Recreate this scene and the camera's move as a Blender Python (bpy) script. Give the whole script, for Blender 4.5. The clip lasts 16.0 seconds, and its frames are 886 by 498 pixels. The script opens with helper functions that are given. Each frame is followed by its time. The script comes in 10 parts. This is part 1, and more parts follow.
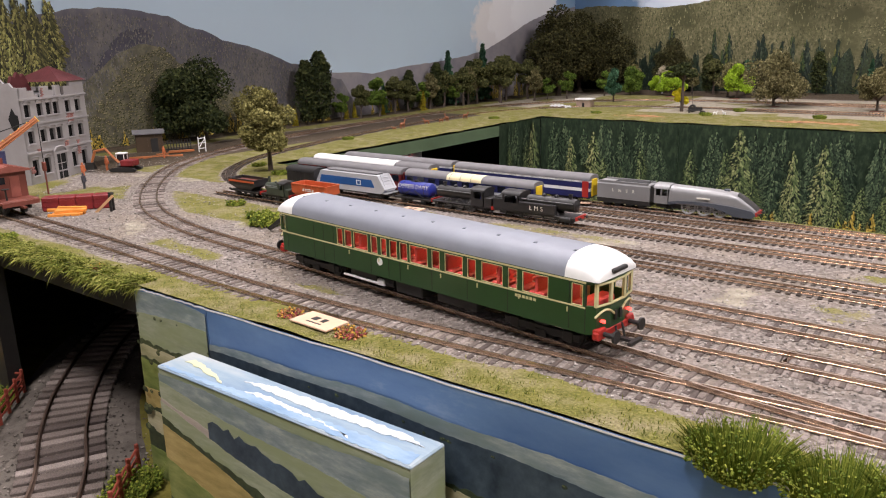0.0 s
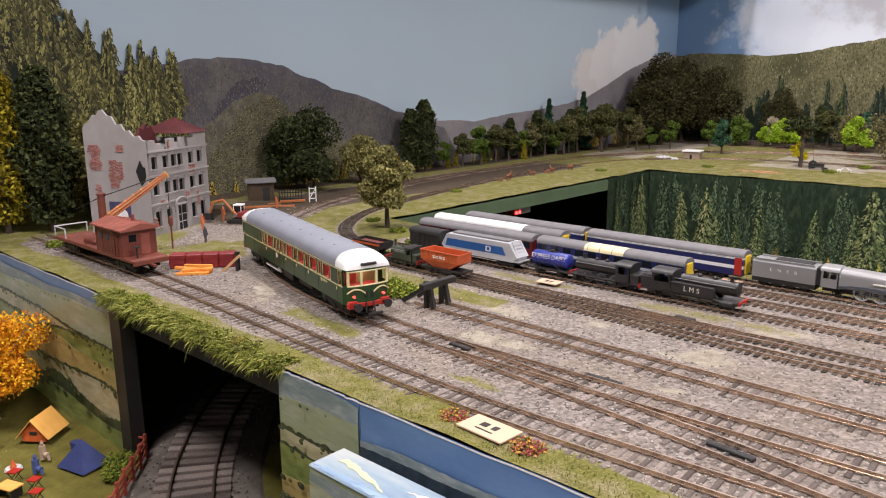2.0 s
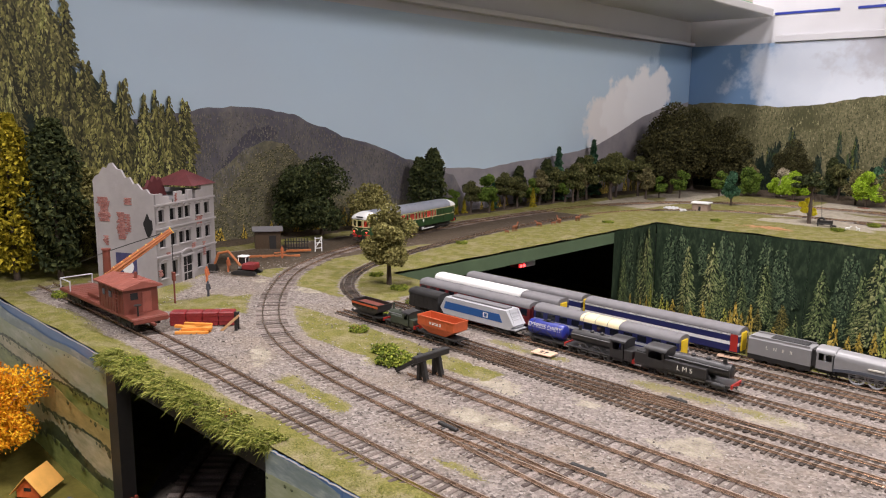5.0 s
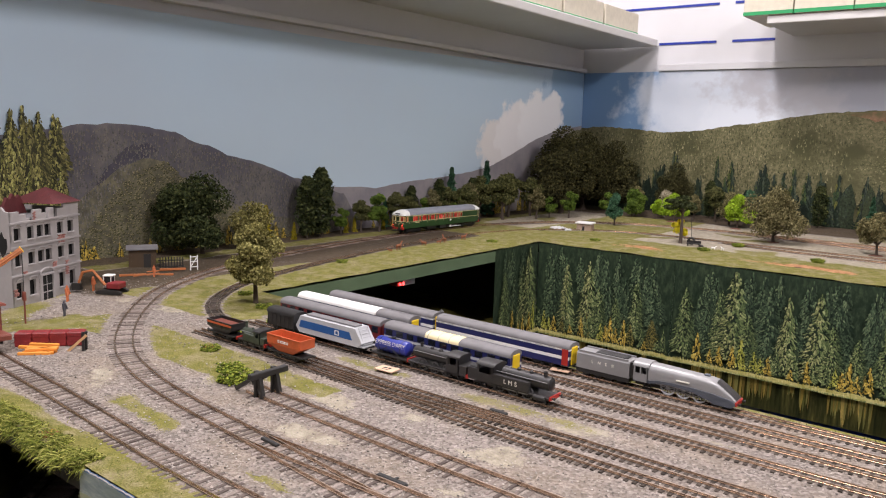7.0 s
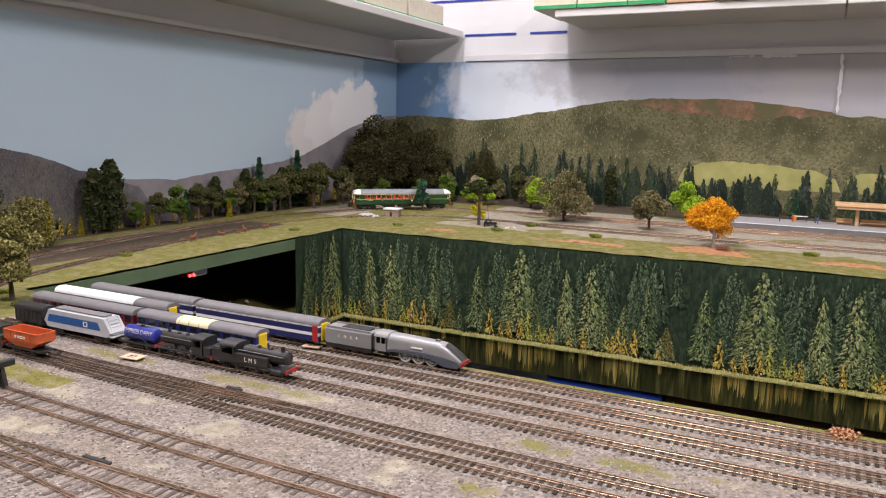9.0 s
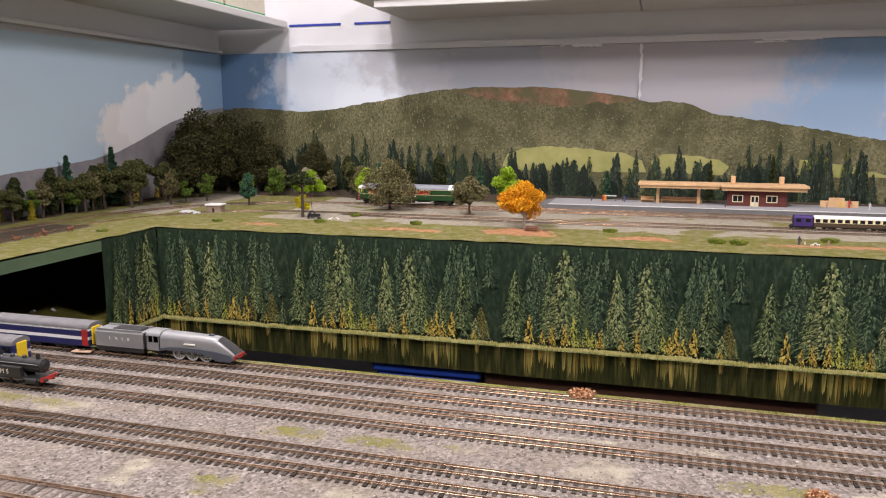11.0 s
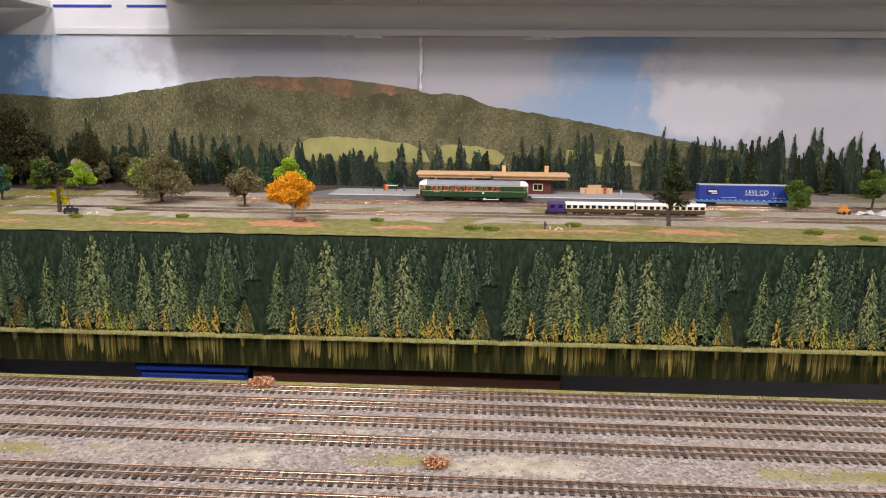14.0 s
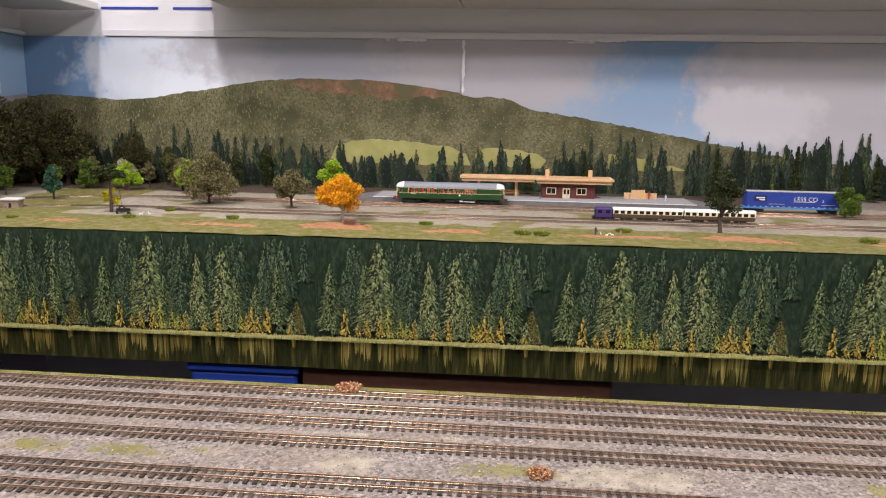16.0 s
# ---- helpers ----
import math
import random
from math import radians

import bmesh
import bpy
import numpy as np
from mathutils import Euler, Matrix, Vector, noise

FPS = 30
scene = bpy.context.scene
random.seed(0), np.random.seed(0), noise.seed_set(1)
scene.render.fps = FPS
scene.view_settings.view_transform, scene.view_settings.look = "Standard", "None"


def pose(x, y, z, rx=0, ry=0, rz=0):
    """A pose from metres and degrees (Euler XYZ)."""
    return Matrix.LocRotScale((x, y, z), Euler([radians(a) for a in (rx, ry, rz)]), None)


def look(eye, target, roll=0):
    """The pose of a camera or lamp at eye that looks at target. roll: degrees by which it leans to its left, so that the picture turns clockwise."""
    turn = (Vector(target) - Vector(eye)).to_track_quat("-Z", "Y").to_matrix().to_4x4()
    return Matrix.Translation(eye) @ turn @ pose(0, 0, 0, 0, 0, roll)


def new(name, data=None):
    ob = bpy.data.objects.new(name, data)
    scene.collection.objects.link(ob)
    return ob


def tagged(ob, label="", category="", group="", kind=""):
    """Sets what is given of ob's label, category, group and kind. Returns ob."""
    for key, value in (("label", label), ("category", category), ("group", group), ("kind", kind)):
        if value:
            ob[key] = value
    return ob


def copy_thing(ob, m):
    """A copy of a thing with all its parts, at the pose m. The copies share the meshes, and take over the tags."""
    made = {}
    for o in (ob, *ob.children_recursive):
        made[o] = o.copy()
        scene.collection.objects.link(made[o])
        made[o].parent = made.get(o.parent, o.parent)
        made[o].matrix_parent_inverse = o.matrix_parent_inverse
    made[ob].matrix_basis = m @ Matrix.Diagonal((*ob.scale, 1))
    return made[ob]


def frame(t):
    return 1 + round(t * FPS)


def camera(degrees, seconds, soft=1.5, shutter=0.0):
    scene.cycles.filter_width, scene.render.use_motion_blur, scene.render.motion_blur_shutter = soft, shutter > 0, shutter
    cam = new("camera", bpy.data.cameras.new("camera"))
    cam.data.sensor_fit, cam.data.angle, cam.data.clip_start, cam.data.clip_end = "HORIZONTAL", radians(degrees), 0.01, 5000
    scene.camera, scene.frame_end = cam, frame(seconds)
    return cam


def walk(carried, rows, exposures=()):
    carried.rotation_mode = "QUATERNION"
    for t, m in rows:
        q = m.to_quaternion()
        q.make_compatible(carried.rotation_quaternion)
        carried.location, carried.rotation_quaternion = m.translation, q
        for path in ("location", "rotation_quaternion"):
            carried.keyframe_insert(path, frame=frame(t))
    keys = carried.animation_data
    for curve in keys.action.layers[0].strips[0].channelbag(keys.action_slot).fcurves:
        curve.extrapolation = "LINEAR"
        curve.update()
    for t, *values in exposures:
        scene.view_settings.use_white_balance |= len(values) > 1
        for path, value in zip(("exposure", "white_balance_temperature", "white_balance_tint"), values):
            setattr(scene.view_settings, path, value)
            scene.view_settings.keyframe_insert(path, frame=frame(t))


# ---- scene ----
cam = camera(60.8, 16.0, soft=1.1)
PATH = [
    (0, (0.0020, 0.0870, 0.1520), (-1.1647, 1.6235, -0.3760), -1.2),
    (0.5, (-0.0247, 0.0811, 0.1560), (-1.2434, 1.5820, -0.3570), -0.9),
    (1, (-0.0500, 0.0836, 0.1630), (-1.3087, 1.5578, -0.3260), -0.7),
    (1.5, (-0.0664, 0.0890, 0.1690), (-1.3631, 1.5390, -0.2940), -0.6),
    (2, (-0.0698, 0.0852, 0.1750), (-1.3939, 1.5202, -0.2590), -0.5),
    (2.5, (-0.0729, 0.0793, 0.1800), (-1.4143, 1.5040, -0.2320), -0.4),
    (3, (-0.0789, 0.0773, 0.1840), (-1.4371, 1.4911, -0.2120), -0.2),
    (5.5, (-0.0464, 0.1023, 0.2140), (-1.4020, 1.5329, -0.1300), 1.1),
    (6, (-0.0291, 0.1075, 0.2180), (-1.3618, 1.5610, -0.1120), 1.4),
    (6.5, (-0.0123, 0.1150, 0.2190), (-1.3109, 1.6032, -0.0990), 1.7),
    (7, (0.0084, 0.1239, 0.2170), (-1.2048, 1.6834, -0.0890), 1.8),
    (7.5, (0.0285, 0.1287, 0.2130), (-1.0939, 1.7571, -0.0890), 1.7),
    (8, (0.0558, 0.1338, 0.2150), (-0.9832, 1.8158, -0.0890), 1.6),
    (8.5, (0.0831, 0.1438, 0.2150), (-0.8838, 1.8663, -0.0940), 1.4),
    (9, (0.1066, 0.1524, 0.2130), (-0.7754, 1.9196, -0.1050), 1.2),
    (9.5, (0.1327, 0.1591, 0.2140), (-0.6510, 1.9697, -0.1120), 0.9),
    (10, (0.1539, 0.1622, 0.2130), (-0.5428, 2.0081, -0.1160), 0.4),
    (12.5, (0.2444, 0.1826, 0.2130), (-0.0770, 2.1234, -0.1420), 0.2),
    (13, (0.2745, 0.1786, 0.2170), (0.0373, 2.1315, -0.1420), 0.2),
    (13.5, (0.3049, 0.1810, 0.2170), (0.1499, 2.1420, -0.1430), 0.3),
    (14, (0.3097, 0.1796, 0.2160), (0.1987, 2.1430, -0.1460), 0.6),
    (14.5, (0.3083, 0.1748, 0.2150), (0.2052, 2.1391, -0.1470), 0.6),
    (15, (0.3028, 0.1721, 0.2160), (0.1912, 2.1363, -0.1480), 0.8),
    (15.5, (0.2819, 0.1753, 0.2200), (0.1614, 2.1381, -0.1410), 1.0),
    (16, (0.2569, 0.1756, 0.2210), (0.0902, 2.1355, -0.1390), 1.0),
]
walk(cam, [(t, look(eye, target, roll)) for t, eye, target, roll in PATH])

# ---- room light: ceiling panels of a narrow room ----
world = bpy.data.worlds.new("room_world")
scene.world = world
world.use_nodes = True
world.node_tree.nodes["Background"].inputs[0].default_value = (0.9, 0.93, 1.0, 1)
world.node_tree.nodes["Background"].inputs[1].default_value = 0.06
scene.view_settings.exposure = 0.0


def ceiling_lamp(x, y, z, watts, size, target):
    data = bpy.data.lights.new("ceiling_light", "AREA")
    data.shape, data.size, data.size_y = "RECTANGLE", size, size
    data.energy, data.color = watts, (1.0, 0.92, 0.935)
    ob = new("ceiling_light", data)
    ob.matrix_basis = look((x, y, z), target)
    return ob


ceiling_lamp(-0.84, 1.05, 1.85, 27, 0.16, (-0.8, 1.5, 0))
ceiling_lamp(1.5, 0.55, 1.70, 38, 0.30, (0.2, 1.3, 0))
ceiling_lamp(-0.2, -0.4, 1.85, 40, 0.4, (-0.3, 0.4, 0))


# ---- materials ----
def material(name, rough=0.6, metal=0.0):
    m = bpy.data.materials.new(name)
    m.use_nodes = True
    nt = m.node_tree
    b = nt.nodes["Principled BSDF"]
    b.inputs["Roughness"].default_value, b.inputs["Metallic"].default_value = rough, metal
    return m, nt, b


def node(nt, kind, **sets):
    n = nt.nodes.new(kind)
    for k, v in sets.items():
        n.inputs[k.replace("_", " ")].default_value = v
    return n


def coords(nt, which="Object"):
    return nt.nodes.new("ShaderNodeTexCoord").outputs[which]


def noise_tex(nt, vec, scale, detail=4.0, rough=0.6):
    n = node(nt, "ShaderNodeTexNoise", Scale=scale, Detail=detail, Roughness=rough)
    nt.links.new(vec, n.inputs["Vector"])
    return n.outputs["Fac"]


def ramp(nt, fac, stops):
    r = nt.nodes.new("ShaderNodeValToRGB")
    e = r.color_ramp.elements
    while len(e) < len(stops):
        e.new(0.5)
    for el, (p, c) in zip(e, stops):
        el.position, el.color = p, (*c, 1)
    nt.links.new(fac, r.inputs[0])
    return r.outputs[0]


def mix(nt, fac, a, b, mode="MIX"):
    n = nt.nodes.new("ShaderNodeMix")
    n.data_type, n.blend_type = "RGBA", mode
    for sock, v in ((n.inputs[0], fac), (n.inputs[6], a), (n.inputs[7], b)):
        if hasattr(v, "links"):
            nt.links.new(v, sock)
        else:
            sock.default_value = v if isinstance(v, float) else (*v, 1)
    return n.outputs[2]


def bump(nt, b, fac, strength, dist):
    n = node(nt, "ShaderNodeBump", Strength=strength, Distance=dist)
    nt.links.new(fac, n.inputs["Height"])
    nt.links.new(n.outputs[0], b.inputs["Normal"])


def dusty(name, col, rough=0.6, metal=0.0, var=0.25, scale=180.0, relief=0.15, world_space=False, spec=0.5):
    """A painted or moulded surface with grain and faint patches of dirt."""
    m, nt, b = material(name, rough, metal)
    v = coords(nt)
    fine, big = noise_tex(nt, v, scale * 6, 3), noise_tex(nt, v, scale * 0.4, 4)
    lo, hi = tuple(c * (1 - var) for c in col), tuple(min(1, c * (1 + var)) for c in col)
    c1 = ramp(nt, big, [(0.3, lo), (0.7, hi)])
    c2 = mix(nt, 0.25 * var * 2, c1, ramp(nt, fine, [(0.35, lo), (0.65, hi)]))
    nt.links.new(c2, b.inputs["Base Color"])
    b.inputs["Specular IOR Level"].default_value = spec
    if relief:
        bump(nt, b, fine, relief, 0.0004)
    return m


def islands(name, stops, rough=0.7, per_object=False, spec=0.3, relief=0.0, grain=900, punch=0.5):
    """Many small pieces, each of its own shade."""
    m, nt, b = material(name, rough)
    if per_object:
        r = nt.nodes.new("ShaderNodeObjectInfo").outputs["Random"]
    else:
        r = nt.nodes.new("ShaderNodeNewGeometry").outputs["Random Per Island"]
    base = ramp(nt, r, stops)
    v = coords(nt)
    f = noise_tex(nt, v, grain, 3)
    c = mix(nt, punch, base, ramp(nt, f, [(0.3, (0.25, 0.25, 0.25)), (0.7, (0.95, 0.95, 0.95))]), "OVERLAY")
    nt.links.new(c, b.inputs["Base Color"])
    b.inputs["Specular IOR Level"].default_value = spec
    if relief:
        bump(nt, b, f, relief, 0.0005)
    return m


def foliage(name, dark, mid, light):
    return islands(name, [(0.0, dark), (0.5, mid), (1.0, light)], 0.8, spec=0.15)


def print_paper(name, stops, scale, detail=6.0, stretch=(1, 1, 1), gloss=0.35, second=None):
    """Printed paper: blotches of ink of a few colours under a satin coat."""
    m, nt, b = material(name, gloss)
    v = coords(nt)
    mp = nt.nodes.new("ShaderNodeMapping")
    mp.inputs["Scale"].default_value = stretch
    nt.links.new(v, mp.inputs[0])
    c = ramp(nt, noise_tex(nt, mp.outputs[0], scale, detail, 0.68), stops)
    if second:
        c = mix(nt, ramp(nt, noise_tex(nt, mp.outputs[0], second[0], 4), [(0.42, (0, 0, 0)), (0.62, (1, 1, 1))]), c, second[1])
    nt.links.new(c, b.inputs["Base Color"])
    b.inputs["Specular IOR Level"].default_value = 0.25
    bump(nt, b, noise_tex(nt, v, 4.0, 2), 0.08, 0.01)
    return m


def plain(name, col, rough=0.5, metal=0.0, spec=0.5):
    m, nt, b = material(name, rough, metal)
    b.inputs["Base Color"].default_value = (*col, 1)
    b.inputs["Specular IOR Level"].default_value = spec
    return m


def glowing(name, col, strength):
    m, nt, b = material(name, 0.3)
    b.inputs["Base Color"].default_value = (*col, 1)
    b.inputs["Emission Color"].default_value = (*col, 1)
    b.inputs["Emission Strength"].default_value = strength
    return m


def ground_mat():
    """Scenery cover: ballast chips, static grass and red earth, mixed by the painted masks of the board."""
    m, nt, b = material("scenic_ground", 0.9)
    v = coords(nt)
    att = nt.nodes.new("ShaderNodeAttribute")
    att.attribute_name = "cover"
    sep = nt.nodes.new("ShaderNodeSeparateColor")
    nt.links.new(att.outputs["Color"], sep.inputs[0])
    n_big, n_mid, n_fine = noise_tex(nt, v, 14, 4), noise_tex(nt, v, 90, 5), noise_tex(nt, v, 700, 4)
    vor = node(nt, "ShaderNodeTexVoronoi", Scale=520.0)
    nt.links.new(v, vor.inputs["Vector"])
    chips = ramp(nt, vor.outputs["Color"], [(0.0, (0.08, 0.07, 0.063)), (0.35, (0.205, 0.177, 0.158)), (0.7, (0.31, 0.27, 0.242)), (1.0, (0.43, 0.385, 0.35))])
    brown = mix(nt, ramp(nt, n_big, [(0.45, (0, 0, 0)), (0.62, (0.6, 0.6, 0.6))]), chips, mix(nt, 0.5, chips, (0.29, 0.225, 0.15)))
    ballast = mix(nt, ramp(nt, n_mid, [(0.35, (0.45, 0.45, 0.45)), (0.62, (0, 0, 0))]), brown, (0.16, 0.14, 0.12))
    grass = ramp(nt, n_fine, [(0.25, (0.06, 0.068, 0.014)), (0.5, (0.145, 0.14, 0.036)), (0.75, (0.25, 0.23, 0.078))])
    grass = mix(nt, ramp(nt, n_mid, [(0.4, (0, 0, 0)), (0.7, (0.6, 0.6, 0.6))]), grass, (0.235, 0.215, 0.055))
    earth = ramp(nt, n_mid, [(0.3, (0.30, 0.13, 0.06)), (0.7, (0.50, 0.27, 0.15))])

    tan = ramp(nt, n_fine, [(0.3, (0.16, 0.135, 0.075)), (0.7, (0.36, 0.31, 0.19))])
    grass = mix(nt, ramp(nt, noise_tex(nt, v, 45, 5), [(0.46, (0, 0, 0)), (0.66, (0.75, 0.75, 0.75))]), grass, tan)

    def mask(sock, spread=1.1):
        a = nt.nodes.new("ShaderNodeMath")
        a.operation = "MULTIPLY_ADD"
        nt.links.new(mix(nt, 0.5, n_mid, n_fine), a.inputs[0])
        a.inputs[1].default_value = spread
        nt.links.new(sock, a.inputs[2])
        return ramp(nt, a.outputs[0], [(0.36 + spread / 2, (0, 0, 0)), (0.66 + spread / 2, (1, 1, 1))])

    pale = ramp(nt, n_mid, [(0.3, (0.24, 0.21, 0.165)), (0.55, (0.37, 0.33, 0.265)), (0.75, (0.47, 0.43, 0.35))])
    pale = mix(nt, ramp(nt, n_fine, [(0.45, (0, 0, 0)), (0.7, (0.6, 0.6, 0.6))]), pale, (0.22, 0.205, 0.12))
    ballast = mix(nt, mask(att.outputs["Alpha"]), ballast, pale)
    c = mix(nt, mask(sep.outputs[1]), ballast, grass)
    c = mix(nt, mask(sep.outputs[2]), c, earth)
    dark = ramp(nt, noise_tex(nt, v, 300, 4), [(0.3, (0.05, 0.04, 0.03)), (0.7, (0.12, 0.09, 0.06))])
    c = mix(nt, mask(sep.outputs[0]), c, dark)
    nt.links.new(c, b.inputs["Base Color"])
    h = mix(nt, 0.5, vor.outputs["Distance"], n_fine)
    bump(nt, b, h, 0.9, 0.0018)
    b.inputs["Specular IOR Level"].default_value = 0.15
    return m


MAT = dict(
    ground=ground_mat(),
    rail=dusty("rail_metal", (0.58, 0.45, 0.35), 0.27, 0.92, 0.3, 60, 0.05),
    sleeper=islands("sleeper", [(0, (0.065, 0.05, 0.044)), (0.6, (0.15, 0.122, 0.106)), (1, (0.25, 0.21, 0.187))], 0.8, per_object=True, relief=0.3),
    sleepers=islands("sleepers", [(0, (0.065, 0.05, 0.044)), (0.6, (0.15, 0.122, 0.106)), (1, (0.25, 0.21, 0.187))], 0.8, relief=0.3),
    black=dusty("matt_black", (0.018, 0.017, 0.016), 0.55),
    # near-black stands for the shade below the boards and in the tunnel
    tunnel=dusty("black_unlit_card", (0.016, 0.015, 0.015), 0.8),
    white=dusty("white_paint", (0.78, 0.78, 0.76), 0.45, var=0.06),
    cream=dusty("cream_paint", (0.78, 0.68, 0.42), 0.45, var=0.08),
    green=dusty("railcar_green", (0.016, 0.055, 0.016), 0.30, var=0.12, relief=0.03),
    greyroof=dusty("roof_grey", (0.235, 0.25, 0.29), 0.45, var=0.08, relief=0.05),
    red=dusty("signal_red", (0.40, 0.025, 0.018), 0.4, var=0.15),
    redseat=dusty("red_moulding", (0.55, 0.06, 0.05), 0.5),
    concrete=dusty("concrete_wall", (0.5, 0.5, 0.5), 0.8),
    wallwhite=dusty("wall_paint", (0.66, 0.66, 0.68), 0.6, var=0.05, scale=8),
    shelf=dusty("shelf_laminate", (0.62, 0.61, 0.6), 0.5, var=0.05, scale=10),
    fascia=dusty("fascia_green", (0.10, 0.15, 0.08), 0.6, var=0.15, scale=40),
    wood=dusty("pine_wood", (0.55, 0.33, 0.16), 0.6, var=0.2),
    rust=dusty("brown_red_plastic", (0.165, 0.045, 0.030), 0.5, var=0.18),
    stone=dusty("ruin_plaster", (0.33, 0.31, 0.305), 0.85, var=0.14, scale=60, relief=0.35),
    brick=islands("ruin_brick", [(0, (0.24, 0.09, 0.075)), (1, (0.40, 0.2, 0.17))], 0.85),
    # near-black fill that stands for the shade inside openings
    hole=plain("void_shade", (0.01, 0.01, 0.01), 0.9),
)


# ---- mesh building ----
class Mesh:
    """Collects vertices and faces of one mesh."""

    def __init__(self):
        self.v, self.f = [], []

    def add(self, verts, faces, m=None):
        n = len(self.v)
        self.v += [tuple(m @ Vector(p)) for p in verts] if m is not None else [tuple(p) for p in verts]
        self.f += [tuple(i + n for i in f) for f in faces]
        return self

    def box(self, x0, x1, y0, y1, z0, z1, m=None, bevel=0.0):
        if not bevel:
            v = [(x, y, z) for z in (z0, z1) for y in (y0, y1) for x in (x0, x1)]
            return self.add(v, [(0, 2, 3, 1), (4, 5, 7, 6), (0, 1, 5, 4), (2, 6, 7, 3), (0, 4, 6, 2), (1, 3, 7, 5)], m)
        b = min(bevel, (x1 - x0) / 2.01, (y1 - y0) / 2.01, (z1 - z0) / 2.01)
        cx, cy, cz = (x0 + x1) / 2, (y0 + y1) / 2, (z0 + z1) / 2
        hx, hy, hz = (x1 - x0) / 2, (y1 - y0) / 2, (z1 - z0) / 2
        v, idx = [], {}
        for sx in (-1, 1):
            for sy in (-1, 1):
                for sz in (-1, 1):
                    for a in range(3):
                        o = [hx - b, hy - b, hz - b]
                        o[a] += b
                        idx[sx, sy, sz, a] = len(v)
                        v.append((cx + sx * o[0], cy + sy * o[1], cz + sz * o[2]))
        f = []
        for a in range(3):
            i, j = [k for k in range(3) if k != a]
            for s in (-1, 1):
                q = []
                for p, r in ((-1, -1), (1, -1), (1, 1), (-1, 1)):
                    k = [0, 0, 0]
                    k[a], k[i], k[j] = s, p, r
                    q.append(idx[(*k, a)])
                f.append(tuple(q))
            for p in (-1, 1):
                for r in (-1, 1):
                    k0, k1 = [0, 0, 0], [0, 0, 0]
                    k0[a], k1[a], k0[i], k1[i], k0[j], k1[j] = -1, 1, p, p, r, r
                    f.append((idx[(*k0, i)], idx[(*k1, i)], idx[(*k1, j)], idx[(*k0, j)]))
        for sx in (-1, 1):
            for sy in (-1, 1):
                for sz in (-1, 1):
                    f.append(tuple(idx[sx, sy, sz, a] for a in range(3)))
        return self.add(v, f, m)

    def cyl(self, p, q, r0, r1=None, n=12, caps=True):
        p, q = Vector(p), Vector(q)
        r1 = r0 if r1 is None else r1
        t = (q - p).to_track_quat("Z", "Y").to_matrix()
        v = []
        for c, r in ((p, r0), (q, r1)):
            v += [tuple(c + t @ Vector((r * math.cos(2 * math.pi * i / n), r * math.sin(2 * math.pi * i / n), 0))) for i in range(n)]
        f = [(i, (i + 1) % n, n + (i + 1) % n, n + i) for i in range(n)]
        if caps:
            f += [tuple(range(n - 1, -1, -1)), tuple(range(n, 2 * n))]
        return self.add(v, f)

    def prism(self, poly, x0, x1, m=None):
        """A closed outline (y, z) pushed along x."""
        n = len(poly)
        v = [(x0, y, z) for y, z in poly] + [(x1, y, z) for y, z in poly]
        f = [(i, (i + 1) % n, n + (i + 1) % n, n + i) for i in range(n)] + [tuple(range(n - 1, -1, -1)), tuple(range(n, 2 * n))]
        return self.add(v, f, m)

    def slab(self, poly, z0, z1, m=None):
        """A closed outline (x, y) pushed along z."""
        n = len(poly)
        v = [(x, y, z0) for x, y in poly] + [(x, y, z1) for x, y in poly]
        f = [(i, (i + 1) % n, n + (i + 1) % n, n + i) for i in range(n)] + [tuple(range(n - 1, -1, -1)), tuple(range(n, 2 * n))]
        return self.add(v, f, m)

    def loft(self, rings, closed=True, caps=True):
        n = len(rings[0])
        v = [p for r in rings for p in r]
        f = []
        for k in range(len(rings) - 1):
            for i in range(n if closed else n - 1):
                j = (i + 1) % n
                f.append((k * n + i, k * n + j, (k + 1) * n + j, (k + 1) * n + i))
        if caps:
            f += [tuple(range(n - 1, -1, -1)), tuple((len(rings) - 1) * n + i for i in range(n))]
        return self.add(v, f)

    def blob(self, c, r, rnd, squash=1.0):
        """An uneven eight-faced lump."""
        c = Vector(c)
        a = rnd.uniform(0, 6.28)
        v = [c + Vector((0, 0, r * squash * rnd.uniform(0.6, 1.1))), c - Vector((0, 0, r * squash * rnd.uniform(0.6, 1.1)))]
        for k in range(4):
            q = r * rnd.uniform(0.65, 1.25)
            v.append(c + Vector((q * math.cos(a + k * 1.571), q * math.sin(a + k * 1.571), r * 0.3 * rnd.uniform(-1, 1))))
        f = []
        for k in range(4):
            i, j = 2 + k, 2 + (k + 1) % 4
            f += [(0, i, j), (1, j, i)]
        return self.add(v, f)

    def data(self, name, mat, smooth=False):
        me = bpy.data.meshes.new(name)
        me.from_pydata(self.v, [], self.f)
        bm = bmesh.new()
        bm.from_mesh(me)
        bmesh.ops.recalc_face_normals(bm, faces=bm.faces)
        bm.to_mesh(me)
        bm.free()
        me.materials.append(mat)
        if smooth:
            me.shade_smooth()
            me.set_sharp_from_angle(angle=radians(38))
        return me


def part(name, mesh, mat, parent=None, label="", m=None, smooth=False):
    """Links a mesh as one object, under a thing where a parent is given."""
    ob = new(name, mesh.data(name, mat, smooth) if isinstance(mesh, Mesh) else mesh)
    if parent is not None:
        ob.parent = parent
    if m is not None:
        ob.matrix_basis = m
    if label:
        ob["label"] = label
    return ob


